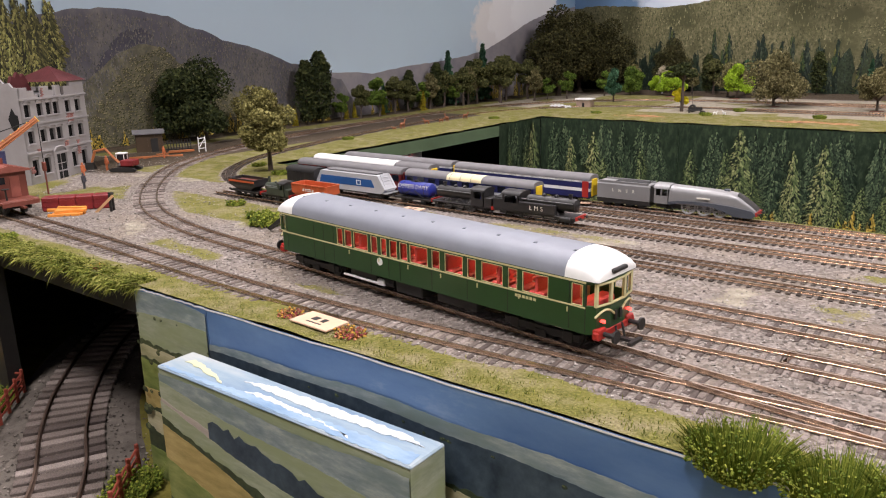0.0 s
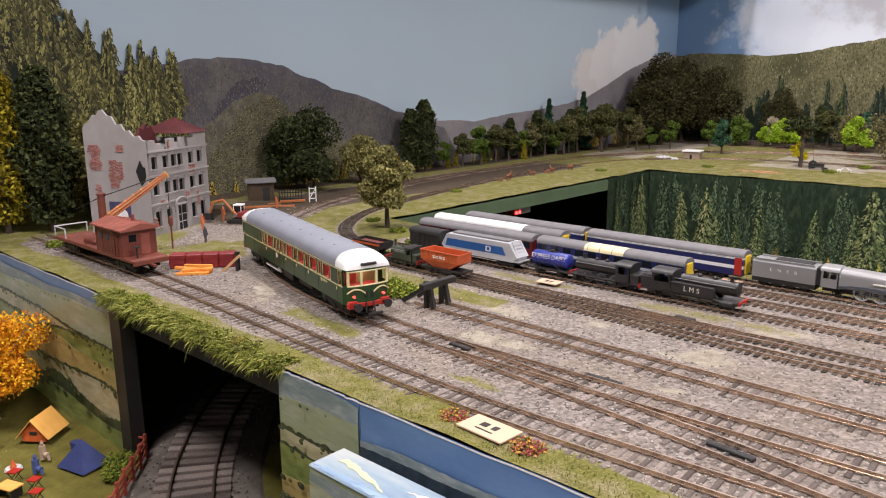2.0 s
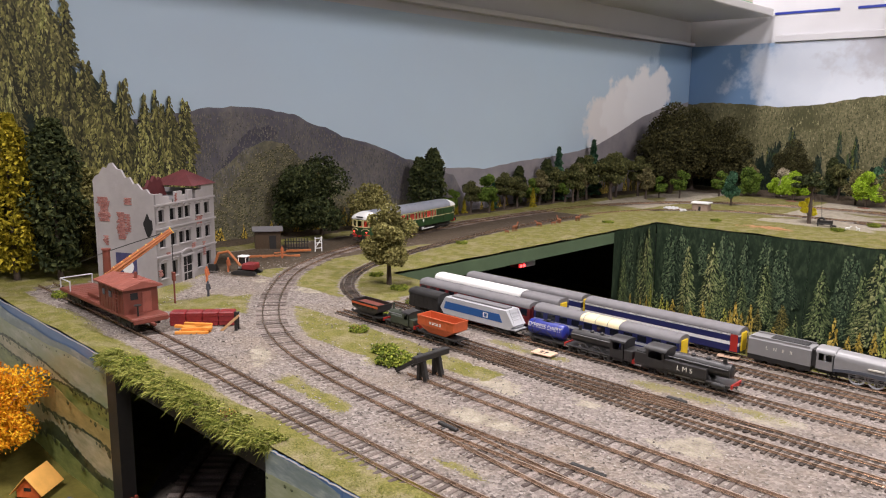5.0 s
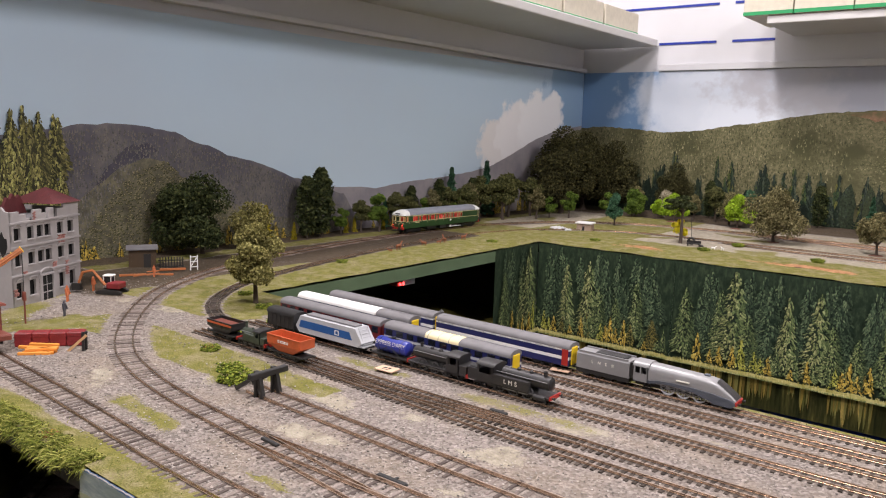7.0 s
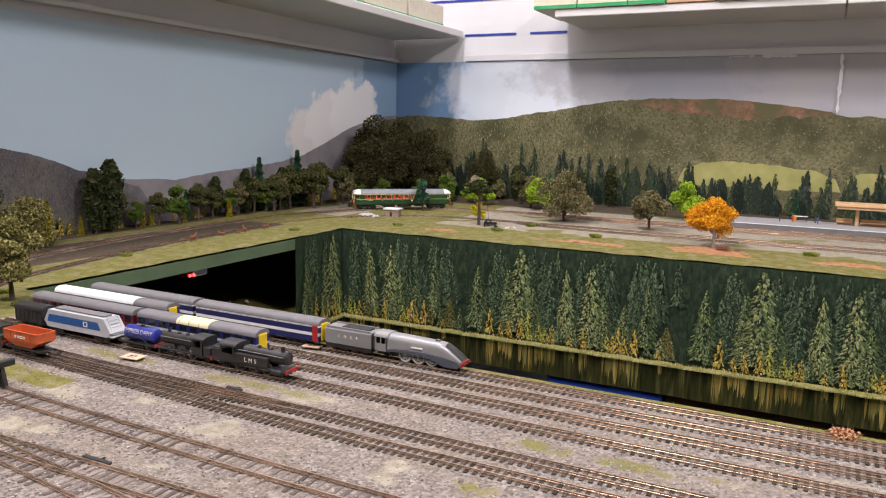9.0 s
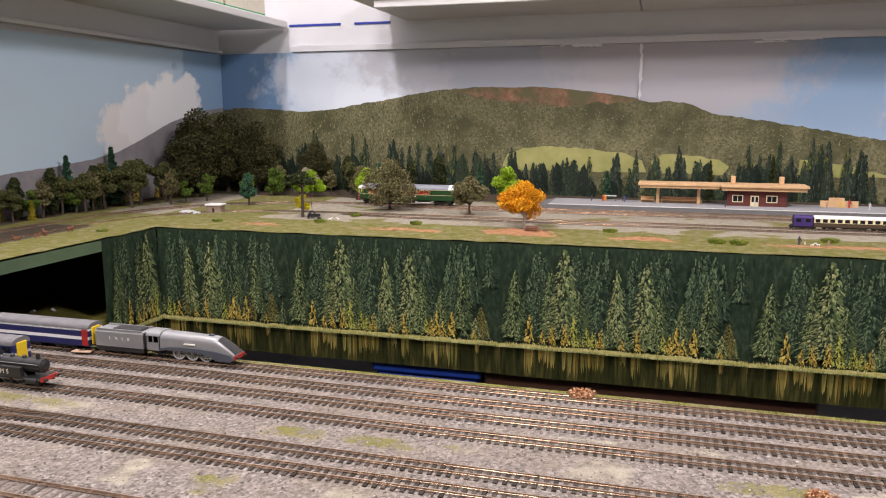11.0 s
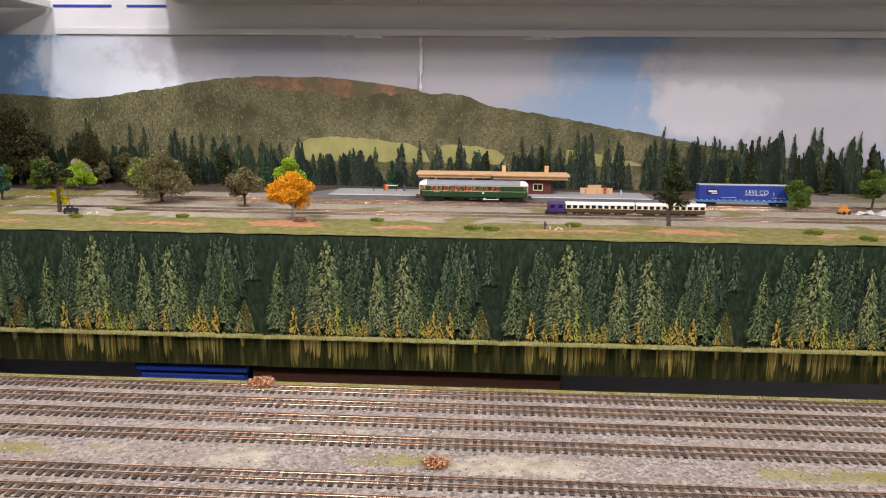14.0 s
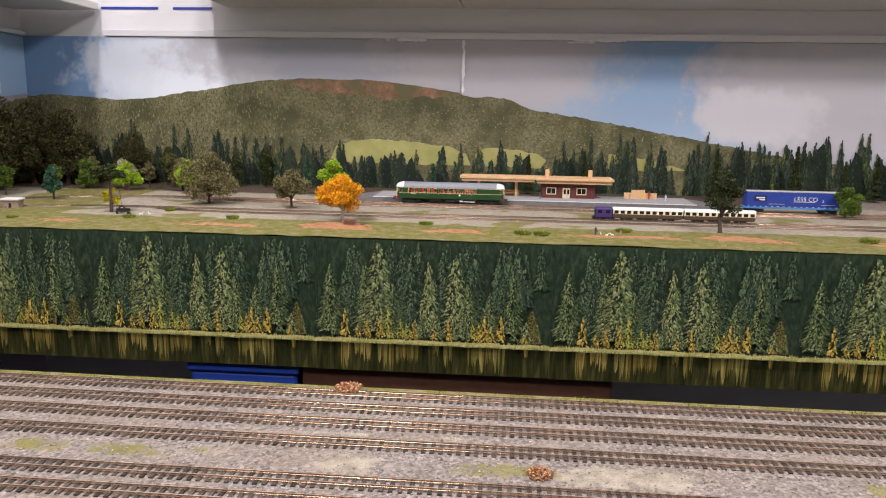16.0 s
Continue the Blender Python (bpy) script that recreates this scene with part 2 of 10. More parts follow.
def thing(name, m=None, label="", category="", group="", kind=""):
    ob = new(name)
    ob.empty_display_size = 0.01
    if m is not None:
        ob.matrix_basis = m
    return tagged(ob, label, category, group, kind)


def spline(pts, step=0.006):
    """A smooth line through the points, in even steps, as an array."""
    P = [Vector(p) for p in pts]
    out = []
    for i in range(len(P) - 1):
        a, b, c, d = P[max(i - 1, 0)], P[i], P[i + 1], P[min(i + 2, len(P) - 1)]
        n = max(2, int((c - b).length / 0.004))
        for k in range(n):
            t = k / n
            out.append(0.5 * ((2 * b) + (c - a) * t + (2 * a - 5 * b + 4 * c - d) * t * t + (3 * b - a - 3 * c + d) * t ** 3))
    out.append(P[-1])
    arr = np.array([tuple(p) for p in out])
    s = np.concatenate([[0], np.cumsum(np.linalg.norm(np.diff(arr, axis=0), axis=1))])
    q = np.linspace(0, s[-1], max(2, int(round(s[-1] / step)) + 1))
    return np.stack([np.interp(q, s, arr[:, k]) for k in range(arr.shape[1])], 1)


# ---- the lines of the tracks, in plan ----
FAR = 2.35
LINES = dict(
    siding=[(-1.0, 0.400), (-0.8, 0.399), (-0.6, 0.392), (-0.42, 0.381), (-0.30, 0.379), (-0.15, 0.386), (-0.02, 0.394), (0.15, 0.396), (0.5, 0.396), (FAR, 0.396)],
    loop=[(-0.02, 0.3965), (-0.15, 0.412), (-0.25, 0.424), (-0.36, 0.4355), (-0.43, 0.442), (-0.51, 0.450), (-0.58, 0.463), (-0.645, 0.484), (-0.71, 0.519), (-0.79, 0.579),
          (-0.868, 0.658), (-0.922, 0.748), (-0.955, 0.835), (-0.982, 0.937), (-1.006, 1.072), (-1.020, 1.218), (-1.022, 1.376), (-1.010, 1.55), (-0.968, 1.70),
          (-0.885, 1.83), (-0.77, 1.915), (-0.63, 1.95), (-0.48, 1.957), (-0.2, 1.957), (0.4, 1.957), (1.0, 1.957), (FAR, 1.957)],
    branch=[(-0.40, 0.4395), (-0.30, 0.442), (-0.15, 0.4455), (-0.03, 0.449), (0.15, 0.450), (FAR, 0.450)],
    bay=[(-0.478, 0.502), (-0.3, 0.497), (-0.1, 0.495), (0.3, 0.495), (FAR, 0.495)],
    yard_a=[(-0.67, 0.578), (-0.55, 0.577), (-0.45, 0.572), (-0.3, 0.564), (-0.2, 0.563), (0.3, 0.563), (FAR, 0.563)],
    yard_b=[(-0.929, 1.40), (-0.929, 1.273), (-0.914, 1.117), (-0.890, 0.974), (-0.865, 0.858), (-0.832, 0.757), (-0.787, 0.687), (-0.735, 0.643), (-0.66, 0.612), (-0.57, 0.596), (-0.45, 0.589), (-0.2, 0.588), (0.3, 0.588), (FAR, 0.588)],
    yard_c=[(-0.66, 0.640), (-0.3, 0.638), (0.1, 0.641), (FAR, 0.641)],
    yard_d=[(-0.66, 0.669), (-0.3, 0.671), (0.1, 0.673), (FAR, 0.673)],
    yard_e=[(-0.66, 0.702), (-0.3, 0.700), (0.1, 0.701), (FAR, 0.701)],
    yard_f=[(-0.66, 0.733), (-0.3, 0.729), (0.1, 0.728), (FAR, 0.728)],
    yard_cross=[(-0.50, 0.5755), (-0.42, 0.576), (-0.32, 0.582), (-0.22, 0.588)],
    far_a=[(-0.929, 1.38), (-0.925, 1.47), (-0.895, 1.58), (-0.83, 1.68), (-0.73, 1.742), (-0.58, 1.765), (0, 1.766), (FAR, 1.766)],
    far_b=[(-0.5, 1.745), (-0.38, 1.725), (-0.2, 1.720), (0.4, 1.720), (FAR, 1.720)],
    far_c=[(-0.55, 1.954), (-0.40, 1.925), (-0.2, 1.905), (0.3, 1.902), (FAR, 1.902)],
)
WIDE = ("siding", "loop", "branch", "bay", "far_c")
COURSE = {k: spline([(x, y, 0) for x, y in v]) for k, v in LINES.items()}

# ---- boards ----
FRONT, WELL0, WELL1, WELLX, WALLX, WALLY, LOW = 0.341, 0.742, 1.442, -0.77, -1.15, 2.31, -0.135


def near_line(px, py, key):
    c = COURSE[key][::2]
    return np.min(np.hypot(px[:, None] - c[None, :, 0], py[:, None] - c[None, :, 1]), axis=1)


def smooth(x, a, b):
    t = np.clip((x - a) / (b - a), 0, 1)
    return t * t * (3 - 2 * t)


def board_top():
    """One sheet of scenery over the three boards round the well, gently uneven away from the tracks."""
    step = 0.009
    verts, index, faces = [], {}, []

    def inside(x, y):
        if y < WELL0 + 1e-6 or y > WELL1 - 1e-6:
            return True
        return x < WELLX + 1e-6

    xs = np.concatenate([np.arange(WALLX, WELLX, step), [WELLX], np.arange(WELLX + step, 1.3, step), np.linspace(1.31, FAR, 30)])
    ys = np.concatenate([np.arange(FRONT, WELL0, step), [WELL0], np.arange(WELL0 + step, WELL1, step), [WELL1], np.arange(WELL1 + step, WALLY, step), [WALLY]])
    X, Y = np.meshgrid(xs, ys, indexing="ij")
    ok = np.vectorize(inside)(X, Y)
    px, py = X[ok], Y[ok]
    ids = -np.ones(X.shape, int)
    ids[ok] = np.arange(len(px))
    d = np.min([near_line(px, py, k) - (0.010 if k in WIDE else 0.004) for k in LINES], axis=0)
    wob = np.array([noise.noise(Vector((a * 22, b * 22, 0))) for a, b in zip(px, py)])
    wob2 = np.array([noise.noise(Vector((a * 9, b * 9, 5))) for a, b in zip(px, py)])
    z = 0.0013 + np.clip((d - 0.012) / 0.03, 0, 1) * (0.0016 * wob + 0.0006) + 0.0003 * wob
    grass = np.zeros_like(px)
    fy = py + 0.007 * wob
    front = py < 0.9
    grass = np.maximum(grass, np.where(front & (px > -1.0), 1 - smooth(fy, 0.362, 0.374), 0))
    grass = np.maximum(grass, np.where(front & (px > WELLX), smooth(fy, 0.733, 0.739), 0))
    patch = smooth(wob2 * 0.6 + 0.4 * wob, 0.02, 0.30) * smooth(d, 0.004, 0.016)
    grass = np.maximum(grass, np.where(front, np.where(py > 0.53, 0.46, 0.52) * patch, 0))
    island = (px > -0.80) & (px < -0.42) & (py > 0.50) & (py < 0.565)
    grass = np.maximum(grass, np.where(island, 0.62 * smooth(d, 0.008, 0.02), 0))
    lawn = (px > -0.90) & (px < -0.66) & (py > 0.63)
    grass = np.maximum(grass, np.where(lawn & (px > -0.9 + 0.0 * py), 0.8 * smooth(d, 0.004, 0.014), 0))
    grass = np.maximum(grass, np.where((px < -0.985 + 0.02 * wob) & (py < 0.60), 0.8, 0))
    grass = np.maximum(grass, np.where((py > 0.62) & (py < WELL1 + 0.05) & (px > -0.905) & (px < -0.62 + 0.03 * wob2 + np.where(py > 0.75, 9, 0)), smooth(d, 0.006, 0.014), 0))
    grass = np.maximum(grass, np.where((py > 0.66) & (px < -1.045 + 0.01 * wob), 0.55, 0))
    grass = np.maximum(grass, np.where(py > WELL1 - 0.01, 1 - smooth(py + 0.02 * wob2, 1.60, 1.66), 0))
    grass = np.maximum(grass, np.where(py > 1.60, 0.5 * patch, 0))
    earth = np.where((py > WELL1 + 0.02) & (px > -0.66), np.exp(-((py - 1.535 - 0.035 * wob2) / 0.026) ** 2), 0) * (0.45 + 0.7 * wob2)
    spot = np.exp(-(((px + 0.07) / 0.07) ** 2 + ((py - 1.57) / 0.045) ** 2)) + np.exp(-(((px - 0.66) / 0.06) ** 2 + ((py - 1.56) / 0.03) ** 2))
    earth = np.maximum(earth, spot)
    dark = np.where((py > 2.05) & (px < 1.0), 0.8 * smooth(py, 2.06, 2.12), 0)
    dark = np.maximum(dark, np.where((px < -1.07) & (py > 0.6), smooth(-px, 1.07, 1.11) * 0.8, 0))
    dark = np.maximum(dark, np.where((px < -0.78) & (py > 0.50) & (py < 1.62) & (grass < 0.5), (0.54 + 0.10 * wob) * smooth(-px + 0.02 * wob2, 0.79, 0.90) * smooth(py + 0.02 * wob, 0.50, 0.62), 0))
    pale = np.where((py > 1.60) & (py < 2.08), 0.85 * smooth(d, 0.003, 0.012), 0)
    pale = np.maximum(pale, np.where((py > 0.52) & (py < 0.74) & (px < -0.76), 0.15 * smooth(d, 0.004, 0.012), 0))
    pale = np.maximum(pale, np.where(front, 0.5 * smooth(wob - 0.5 * wob2, 0.05, 0.5) * smooth(d, 0.003, 0.012), 0))
    z = z + np.where(grass > 0.8, 0.0012, 0)
    quad = [(ids[i, j], ids[i + 1, j], ids[i + 1, j + 1], ids[i, j + 1]) for i in range(len(xs) - 1) for j in range(len(ys) - 1)
            if ok[i, j] and ok[i + 1, j] and ok[i + 1, j + 1] and ok[i, j + 1] and not (ys[j] > WELL0 - 1e-6 and ys[j + 1] < WELL1 + 1e-6 and xs[i] > WELLX - 1e-6)]
    me = bpy.data.meshes.new("ground")
    me.from_pydata(np.stack([px, py, z], 1).tolist(), [], quad)
    att = me.color_attributes.new("cover", "FLOAT_COLOR", "POINT")
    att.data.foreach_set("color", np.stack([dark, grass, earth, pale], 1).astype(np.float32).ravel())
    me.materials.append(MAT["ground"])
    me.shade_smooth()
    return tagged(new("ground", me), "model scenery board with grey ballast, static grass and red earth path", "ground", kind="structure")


board_top()


def carcass(name, x0, x1, y0, y1, z0, z1, mat, label):
    return tagged(part(name, Mesh().box(x0, x1, y0, y1, z0, z1), mat), label, name.split("_")[0], kind="structure")


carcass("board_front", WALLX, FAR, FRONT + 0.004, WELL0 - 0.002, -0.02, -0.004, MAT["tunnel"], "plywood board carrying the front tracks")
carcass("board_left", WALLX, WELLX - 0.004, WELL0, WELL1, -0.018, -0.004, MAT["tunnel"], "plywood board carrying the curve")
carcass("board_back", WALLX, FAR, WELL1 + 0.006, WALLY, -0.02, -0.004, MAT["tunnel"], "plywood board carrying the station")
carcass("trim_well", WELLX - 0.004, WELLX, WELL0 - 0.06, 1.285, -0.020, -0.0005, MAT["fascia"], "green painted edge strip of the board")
# near-black floor, so the gap below the boards reads as unlit
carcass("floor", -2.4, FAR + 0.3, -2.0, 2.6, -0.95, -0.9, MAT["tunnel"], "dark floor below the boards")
carcass("wall_left", WALLX - 0.06, WALLX - 0.012, -2.0, WALLY + 0.06, -0.9, 2.0, MAT["wallwhite"], "white painted room wall")
carcass("wall_back", WALLX - 0.012, FAR + 0.3, WALLY + 0.012, WALLY + 0.06, -0.9, 2.0, MAT["wallwhite"], "white painted room wall")
# unseen right wall, front wall and ceiling, added to bounce the lamps' light
carcass("wall_right", FAR + 0.24, FAR + 0.3, -2.0, WALLY + 0.012, -0.9, 2.0, MAT["wallwhite"], "white painted room wall")
carcass("wall_front", WALLX - 0.012, FAR + 0.24, -2.0, -1.95, -0.9, 2.0, MAT["wallwhite"], "white painted room wall")
carcass("ceiling", WALLX - 0.06, FAR + 0.3, -2.0, WALLY + 0.06, 2.0, 2.05, MAT["wallwhite"], "unseen white ceiling that closes the room")

# ---- tracks ----
def rail_mesh(course, gauge, head, height, side):
    """One rail: a flat-bottomed section swept along the line."""
    t = np.gradient(course[:, :2], axis=0)
    t /= np.linalg.norm(t, axis=1)[:, None]
    nrm = np.stack([-t[:, 1], t[:, 0]], 1)
    c = course[:, :2] + nrm * side * gauge / 2
    prof = [(-head * 0.9, 0), (-head * 0.9, height * 0.15), (-head * 0.25, height * 0.25), (-head * 0.25, height * 0.6), (-head * 0.5, height * 0.7), (-head * 0.5, height),
            (head * 0.5, height), (head * 0.5, height * 0.7), (head * 0.25, height * 0.6), (head * 0.25, height * 0.25), (head * 0.9, height * 0.15), (head * 0.9, 0)]
    rings = [[(c[i, 0] + nrm[i, 0] * a, c[i, 1] + nrm[i, 1] * a, course[i, 2] + b) for a, b in prof] for i in range(len(c))]
    return Mesh().loft(rings)


RAIL_BASE = 0.0022


def sleeper_mesh(length, width, height):
    m = Mesh().box(-width / 2, width / 2, -length / 2, length / 2, 0, height, bevel=width * 0.14)
    return m


WIDE_SLEEPER = sleeper_mesh(0.0305, 0.0030, 0.0021).data("sleeper", MAT["sleeper"])


def chairs(gauge, m):
    for s in (-1, 1):
        m.box(-0.0014, 0.0014, s * gauge / 2 - 0.0022, s * gauge / 2 + 0.0022, 0.0022, 0.0030)
    return m


def track(name, key, wide, near, label, lift=0.0):
    course = COURSE[key].copy() if isinstance(key, str) else key
    course[:, 2] += lift
    th = thing(name, None, label, "railway track", "tracks of the model railway")
    gauge, pitch = (0.0165, 0.0066) if wide else (0.009, 0.0058)
    head, height = (0.00085, 0.0023) if wide else (0.00075, 0.0016)
    rc = course.copy()
    rc[:, 2] += RAIL_BASE - (0 if wide else 0.0008)
    for s in (-1, 1):
        part("rail", rail_mesh(rc, gauge, head, height, s), MAT["rail"], th, smooth=False)
    d = np.concatenate([[0], np.cumsum(np.hypot(np.diff(course[:, 0]), np.diff(course[:, 1])))])
    n = int(d[-1] / pitch)
    rest, rnd, made = Mesh(), random.Random(3), 0
    for i in range(n):
        q = (i + 0.5) * pitch
        x, y, z = (np.interp(q, d, course[:, k]) for k in range(3))
        x2, y2 = (np.interp(q + 0.004, d, course[:, k]) for k in range(2))
        a = math.degrees(math.atan2(y2 - y, x2 - x)) + rnd.uniform(-1.2, 1.2)
        m = pose(x, y, z - rnd.uniform(0, 0.0004), 0, 0, a)
        if wide and near and x < 0.55 and y < 0.95 and made < 290:
            part("sleeper", WIDE_SLEEPER, None, th, m=m)
            made += 1
        elif wide:
            rest.box(-0.0015, 0.0015, -0.0153, 0.0153, 0, 0.0021, m)
        else:
            rest.box(-0.0013, 0.0013, -0.0088, 0.0088, 0, 0.0014, m)
    if rest.v:
        tagged(part("sleepers", rest, MAT["sleepers" if wide else "yard_sleepers"], th), kind="stuff")
    return th


MAT["yard_sleepers"] = islands("yard_sleepers", [(0, (0.025, 0.02, 0.016)), (1, (0.085, 0.068, 0.056))], 0.8)
track("siding_track", "siding", True, True, "straight wide-gauge siding with rusty rails on dark sleepers")
track("loop_track", "loop", True, True, "long curving wide-gauge running line in grey ballast")
track("branch_track", "branch", True, True, "wide-gauge track leaving the points, brown rails", lift=0.0002)
track("bay_track", "bay", True, True, "wide-gauge bay track ending at a buffer stop")
track("platform_track", "far_c", True, False, "wide-gauge track in front of the platform")
for k in ("yard_a", "yard_b", "yard_c", "yard_d", "yard_e", "yard_f"):
    track("yard_track", k, False, False, "narrow small-gauge yard track with shining rails on dark sleepers", lift=0.0009)
track("crossover_track", "yard_cross", False, False, "small-gauge crossover between two yard tracks", lift=0.0011)
track("station_track", "far_a", False, False, "small-gauge running line before the station", lift=0.0009)
track("station_track", "far_b", False, False, "small-gauge running line beside the grass verge", lift=0.0009)

# ---- printed backdrops on the walls ----
def sky_mat(name, top, low, puffs, axis, haze, soft):
    """Printed sky: a pale gradient upwards with soft puffs for clouds and deeper blue corners (along, up, width,
    height, strength).
    """
    m, nt, b = material(name, 0.4)
    v = coords(nt)
    sep = nt.nodes.new("ShaderNodeSeparateXYZ")
    nt.links.new(v, sep.inputs[0])
    f = node(nt, "ShaderNodeMapRange", From_Min=0.05, From_Max=0.42)
    nt.links.new(sep.outputs[2], f.inputs[0])
    wash = noise_tex(nt, v, 2.2, 5, 0.55)
    c = ramp(nt, f.outputs[0], [(0.0, low), (1.0, top)])
    c = mix(nt, ramp(nt, wash, [(0.42, (0, 0, 0)), (0.7, (haze, haze, haze))]), c, (0.50, 0.53, 0.58))
    n1 = noise_tex(nt, v, 13.0, 7, 0.62)
    for along, up, w, h, k, col in puffs:
        mp = nt.nodes.new("ShaderNodeMapping")
        mp.vector_type = "TEXTURE"
        loc, sca = ((0, along, up), (1e6, w, h)) if axis == "y" else ((along, 0, up), (w, 1e6, h))
        mp.inputs["Location"].default_value, mp.inputs["Scale"].default_value = loc, sca
        nt.links.new(v, mp.inputs[0])
        ln = nt.nodes.new("ShaderNodeVectorMath")
        ln.operation = "LENGTH"
        nt.links.new(mp.outputs[0], ln.inputs[0])
        a = nt.nodes.new("ShaderNodeMath")
        a.operation = "MULTIPLY_ADD"
        nt.links.new(n1, a.inputs[0])
        a.inputs[1].default_value = -1.5
        nt.links.new(ln.outputs["Value"], a.inputs[2])
        c = mix(nt, ramp(nt, a.outputs[0], [(0.0, (k, k, k)), (soft * 0.45, (k * 0.8,) * 3), (soft, (0, 0, 0))]), c, col)
    nt.links.new(c, b.inputs["Base Color"])
    b.inputs["Specular IOR Level"].default_value = 0.3
    return m


# first puff of each sky: deeper blue towards the walls' corner
MAT["sky_left"] = sky_mat("printed_sky_left", (0.47, 0.61, 0.75), (0.56, 0.69, 0.79), [(2.27, 0.34, 0.20, 0.22, 0.85, (0.24, 0.38, 0.56)), (1.84, 0.19, 0.095, 0.08, 1.0, (0.82, 0.80, 0.80)), (1.93, 0.225, 0.105, 0.09, 1.0, (0.88, 0.87, 0.88)), (2.04, 0.25, 0.11, 0.095, 1.0, (0.93, 0.93, 0.94)), (2.12, 0.28, 0.075, 0.07, 1.0, (0.92, 0.92, 0.93))], "y", 0.25, 0.24)
MAT["sky_back"] = sky_mat("printed_sky_back", (0.20, 0.33, 0.52), (0.38, 0.49, 0.63), [(-1.06, 0.34, 0.20, 0.22, 0.9, (0.15, 0.27, 0.46)), (-0.70, 0.33, 0.26, 0.13, 0.8, (0.70, 0.74, 0.80)), (-0.60, 0.27, 0.16, 0.08, 0.6, (0.72, 0.76, 0.82)), (-0.25, 0.40, 0.42, 0.13, 0.8, (0.42, 0.41, 0.44)), (0.22, 0.37, 0.30, 0.15, 0.85, (0.48, 0.46, 0.48)),
                                                                                        (0.98, 0.33, 0.22, 0.12, 0.9, (0.44, 0.43, 0.46)), (1.20, 0.25, 0.40, 0.16, 0.95, (0.49, 0.48, 0.51)), (0.92, 0.22, 0.16, 0.07, 0.7, (0.62, 0.62, 0.65)), (1.7, 0.3, 0.4, 0.2, 0.9, (0.5, 0.5, 0.53))], "x", 0.5, 0.5)
MAT["hill_grey"] = print_paper("print_mountain", [(0.3, (0.11, 0.11, 0.125)), (0.5, (0.18, 0.17, 0.175)), (0.7, (0.27, 0.245, 0.22))], 60, 9, (1, 1, 0.6), second=(9, (0.115, 0.11, 0.14)))
MAT["scrub_far"] = islands("print_far_scrub", [(0, (0.08, 0.08, 0.082)), (0.6, (0.135, 0.13, 0.12)), (1, (0.20, 0.185, 0.16))], 0.4, grain=500)
MAT["scrub_far_pale"] = islands("print_pale_far_scrub", [(0, (0.15, 0.14, 0.125)), (1, (0.22, 0.20, 0.17))], 0.4, grain=500)
MAT["scrub_tan"] = islands("print_tan_scrub", [(0, (0.17, 0.15, 0.085)), (1, (0.34, 0.30, 0.18))], 0.4, grain=500)
MAT["hill_violet"] = print_paper("print_violet_shade", [(0.3, (0.06, 0.06, 0.085)), (0.7, (0.11, 0.105, 0.13))], 70, 8)
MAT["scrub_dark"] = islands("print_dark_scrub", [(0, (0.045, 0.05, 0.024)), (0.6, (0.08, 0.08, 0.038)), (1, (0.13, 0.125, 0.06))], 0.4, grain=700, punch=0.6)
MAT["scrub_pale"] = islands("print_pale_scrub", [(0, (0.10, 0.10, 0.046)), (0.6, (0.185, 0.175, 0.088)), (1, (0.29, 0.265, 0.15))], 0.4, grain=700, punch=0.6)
MAT["pine_slate"] = islands("print_slate_pines", [(0, (0.012, 0.020, 0.015)), (0.6, (0.032, 0.046, 0.034)), (1, (0.07, 0.085, 0.055))], 0.4, grain=400, punch=0.7)
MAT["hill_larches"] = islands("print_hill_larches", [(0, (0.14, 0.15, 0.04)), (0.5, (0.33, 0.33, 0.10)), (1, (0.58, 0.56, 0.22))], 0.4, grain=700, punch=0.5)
MAT["hill_larches_shade"] = islands("print_hill_larch_shaded", [(0, (0.06, 0.06, 0.022)), (0.6, (0.17, 0.16, 0.055)), (1, (0.32, 0.29, 0.11))], 0.4, grain=700, punch=0.5)
MAT["hill_tan"] = print_paper("print_foothill", [(0.3, (0.07, 0.07, 0.05)), (0.5, (0.15, 0.14, 0.10)), (0.7, (0.27, 0.25, 0.16))], 55, 8)
MAT["hill_far"] = print_paper("print_far_ridge", [(0.3, (0.22, 0.21, 0.24)), (0.7, (0.36, 0.33, 0.33))], 14, 6)
MAT["hill_heath"] = print_paper("print_heath", [(0.34, (0.07, 0.072, 0.036)), (0.47, (0.15, 0.142, 0.075)), (0.58, (0.22, 0.20, 0.11)), (0.70, (0.31, 0.275, 0.17))], 130, 9, second=(11, (0.085, 0.085, 0.042)))
MAT["hill_top"] = print_paper("print_hilltop", [(0.3, (0.11, 0.068, 0.042)), (0.5, (0.25, 0.135, 0.085)), (0.7, (0.37, 0.22, 0.135))], 70, 9, second=(16, (0.13, 0.12, 0.06)))
MAT["meadow"] = print_paper("print_meadow", [(0.3, (0.27, 0.28, 0.09)), (0.7, (0.42, 0.39, 0.16))], 20)
MAT["pine_print"] = islands("print_pines", [(0.0, (0.012, 0.026, 0.014)), (0.45, (0.028, 0.05, 0.022)), (0.8, (0.065, 0.08, 0.022)), (1.0, (0.13, 0.12, 0.03))], 0.4, grain=210, punch=0.95)
MAT["pine_dark"] = islands("print_dark_pines", [(0.0, (0.006, 0.011, 0.008)), (0.7, (0.016, 0.026, 0.016)), (1.0, (0.035, 0.045, 0.022))], 0.4, grain=210, punch=0.95)
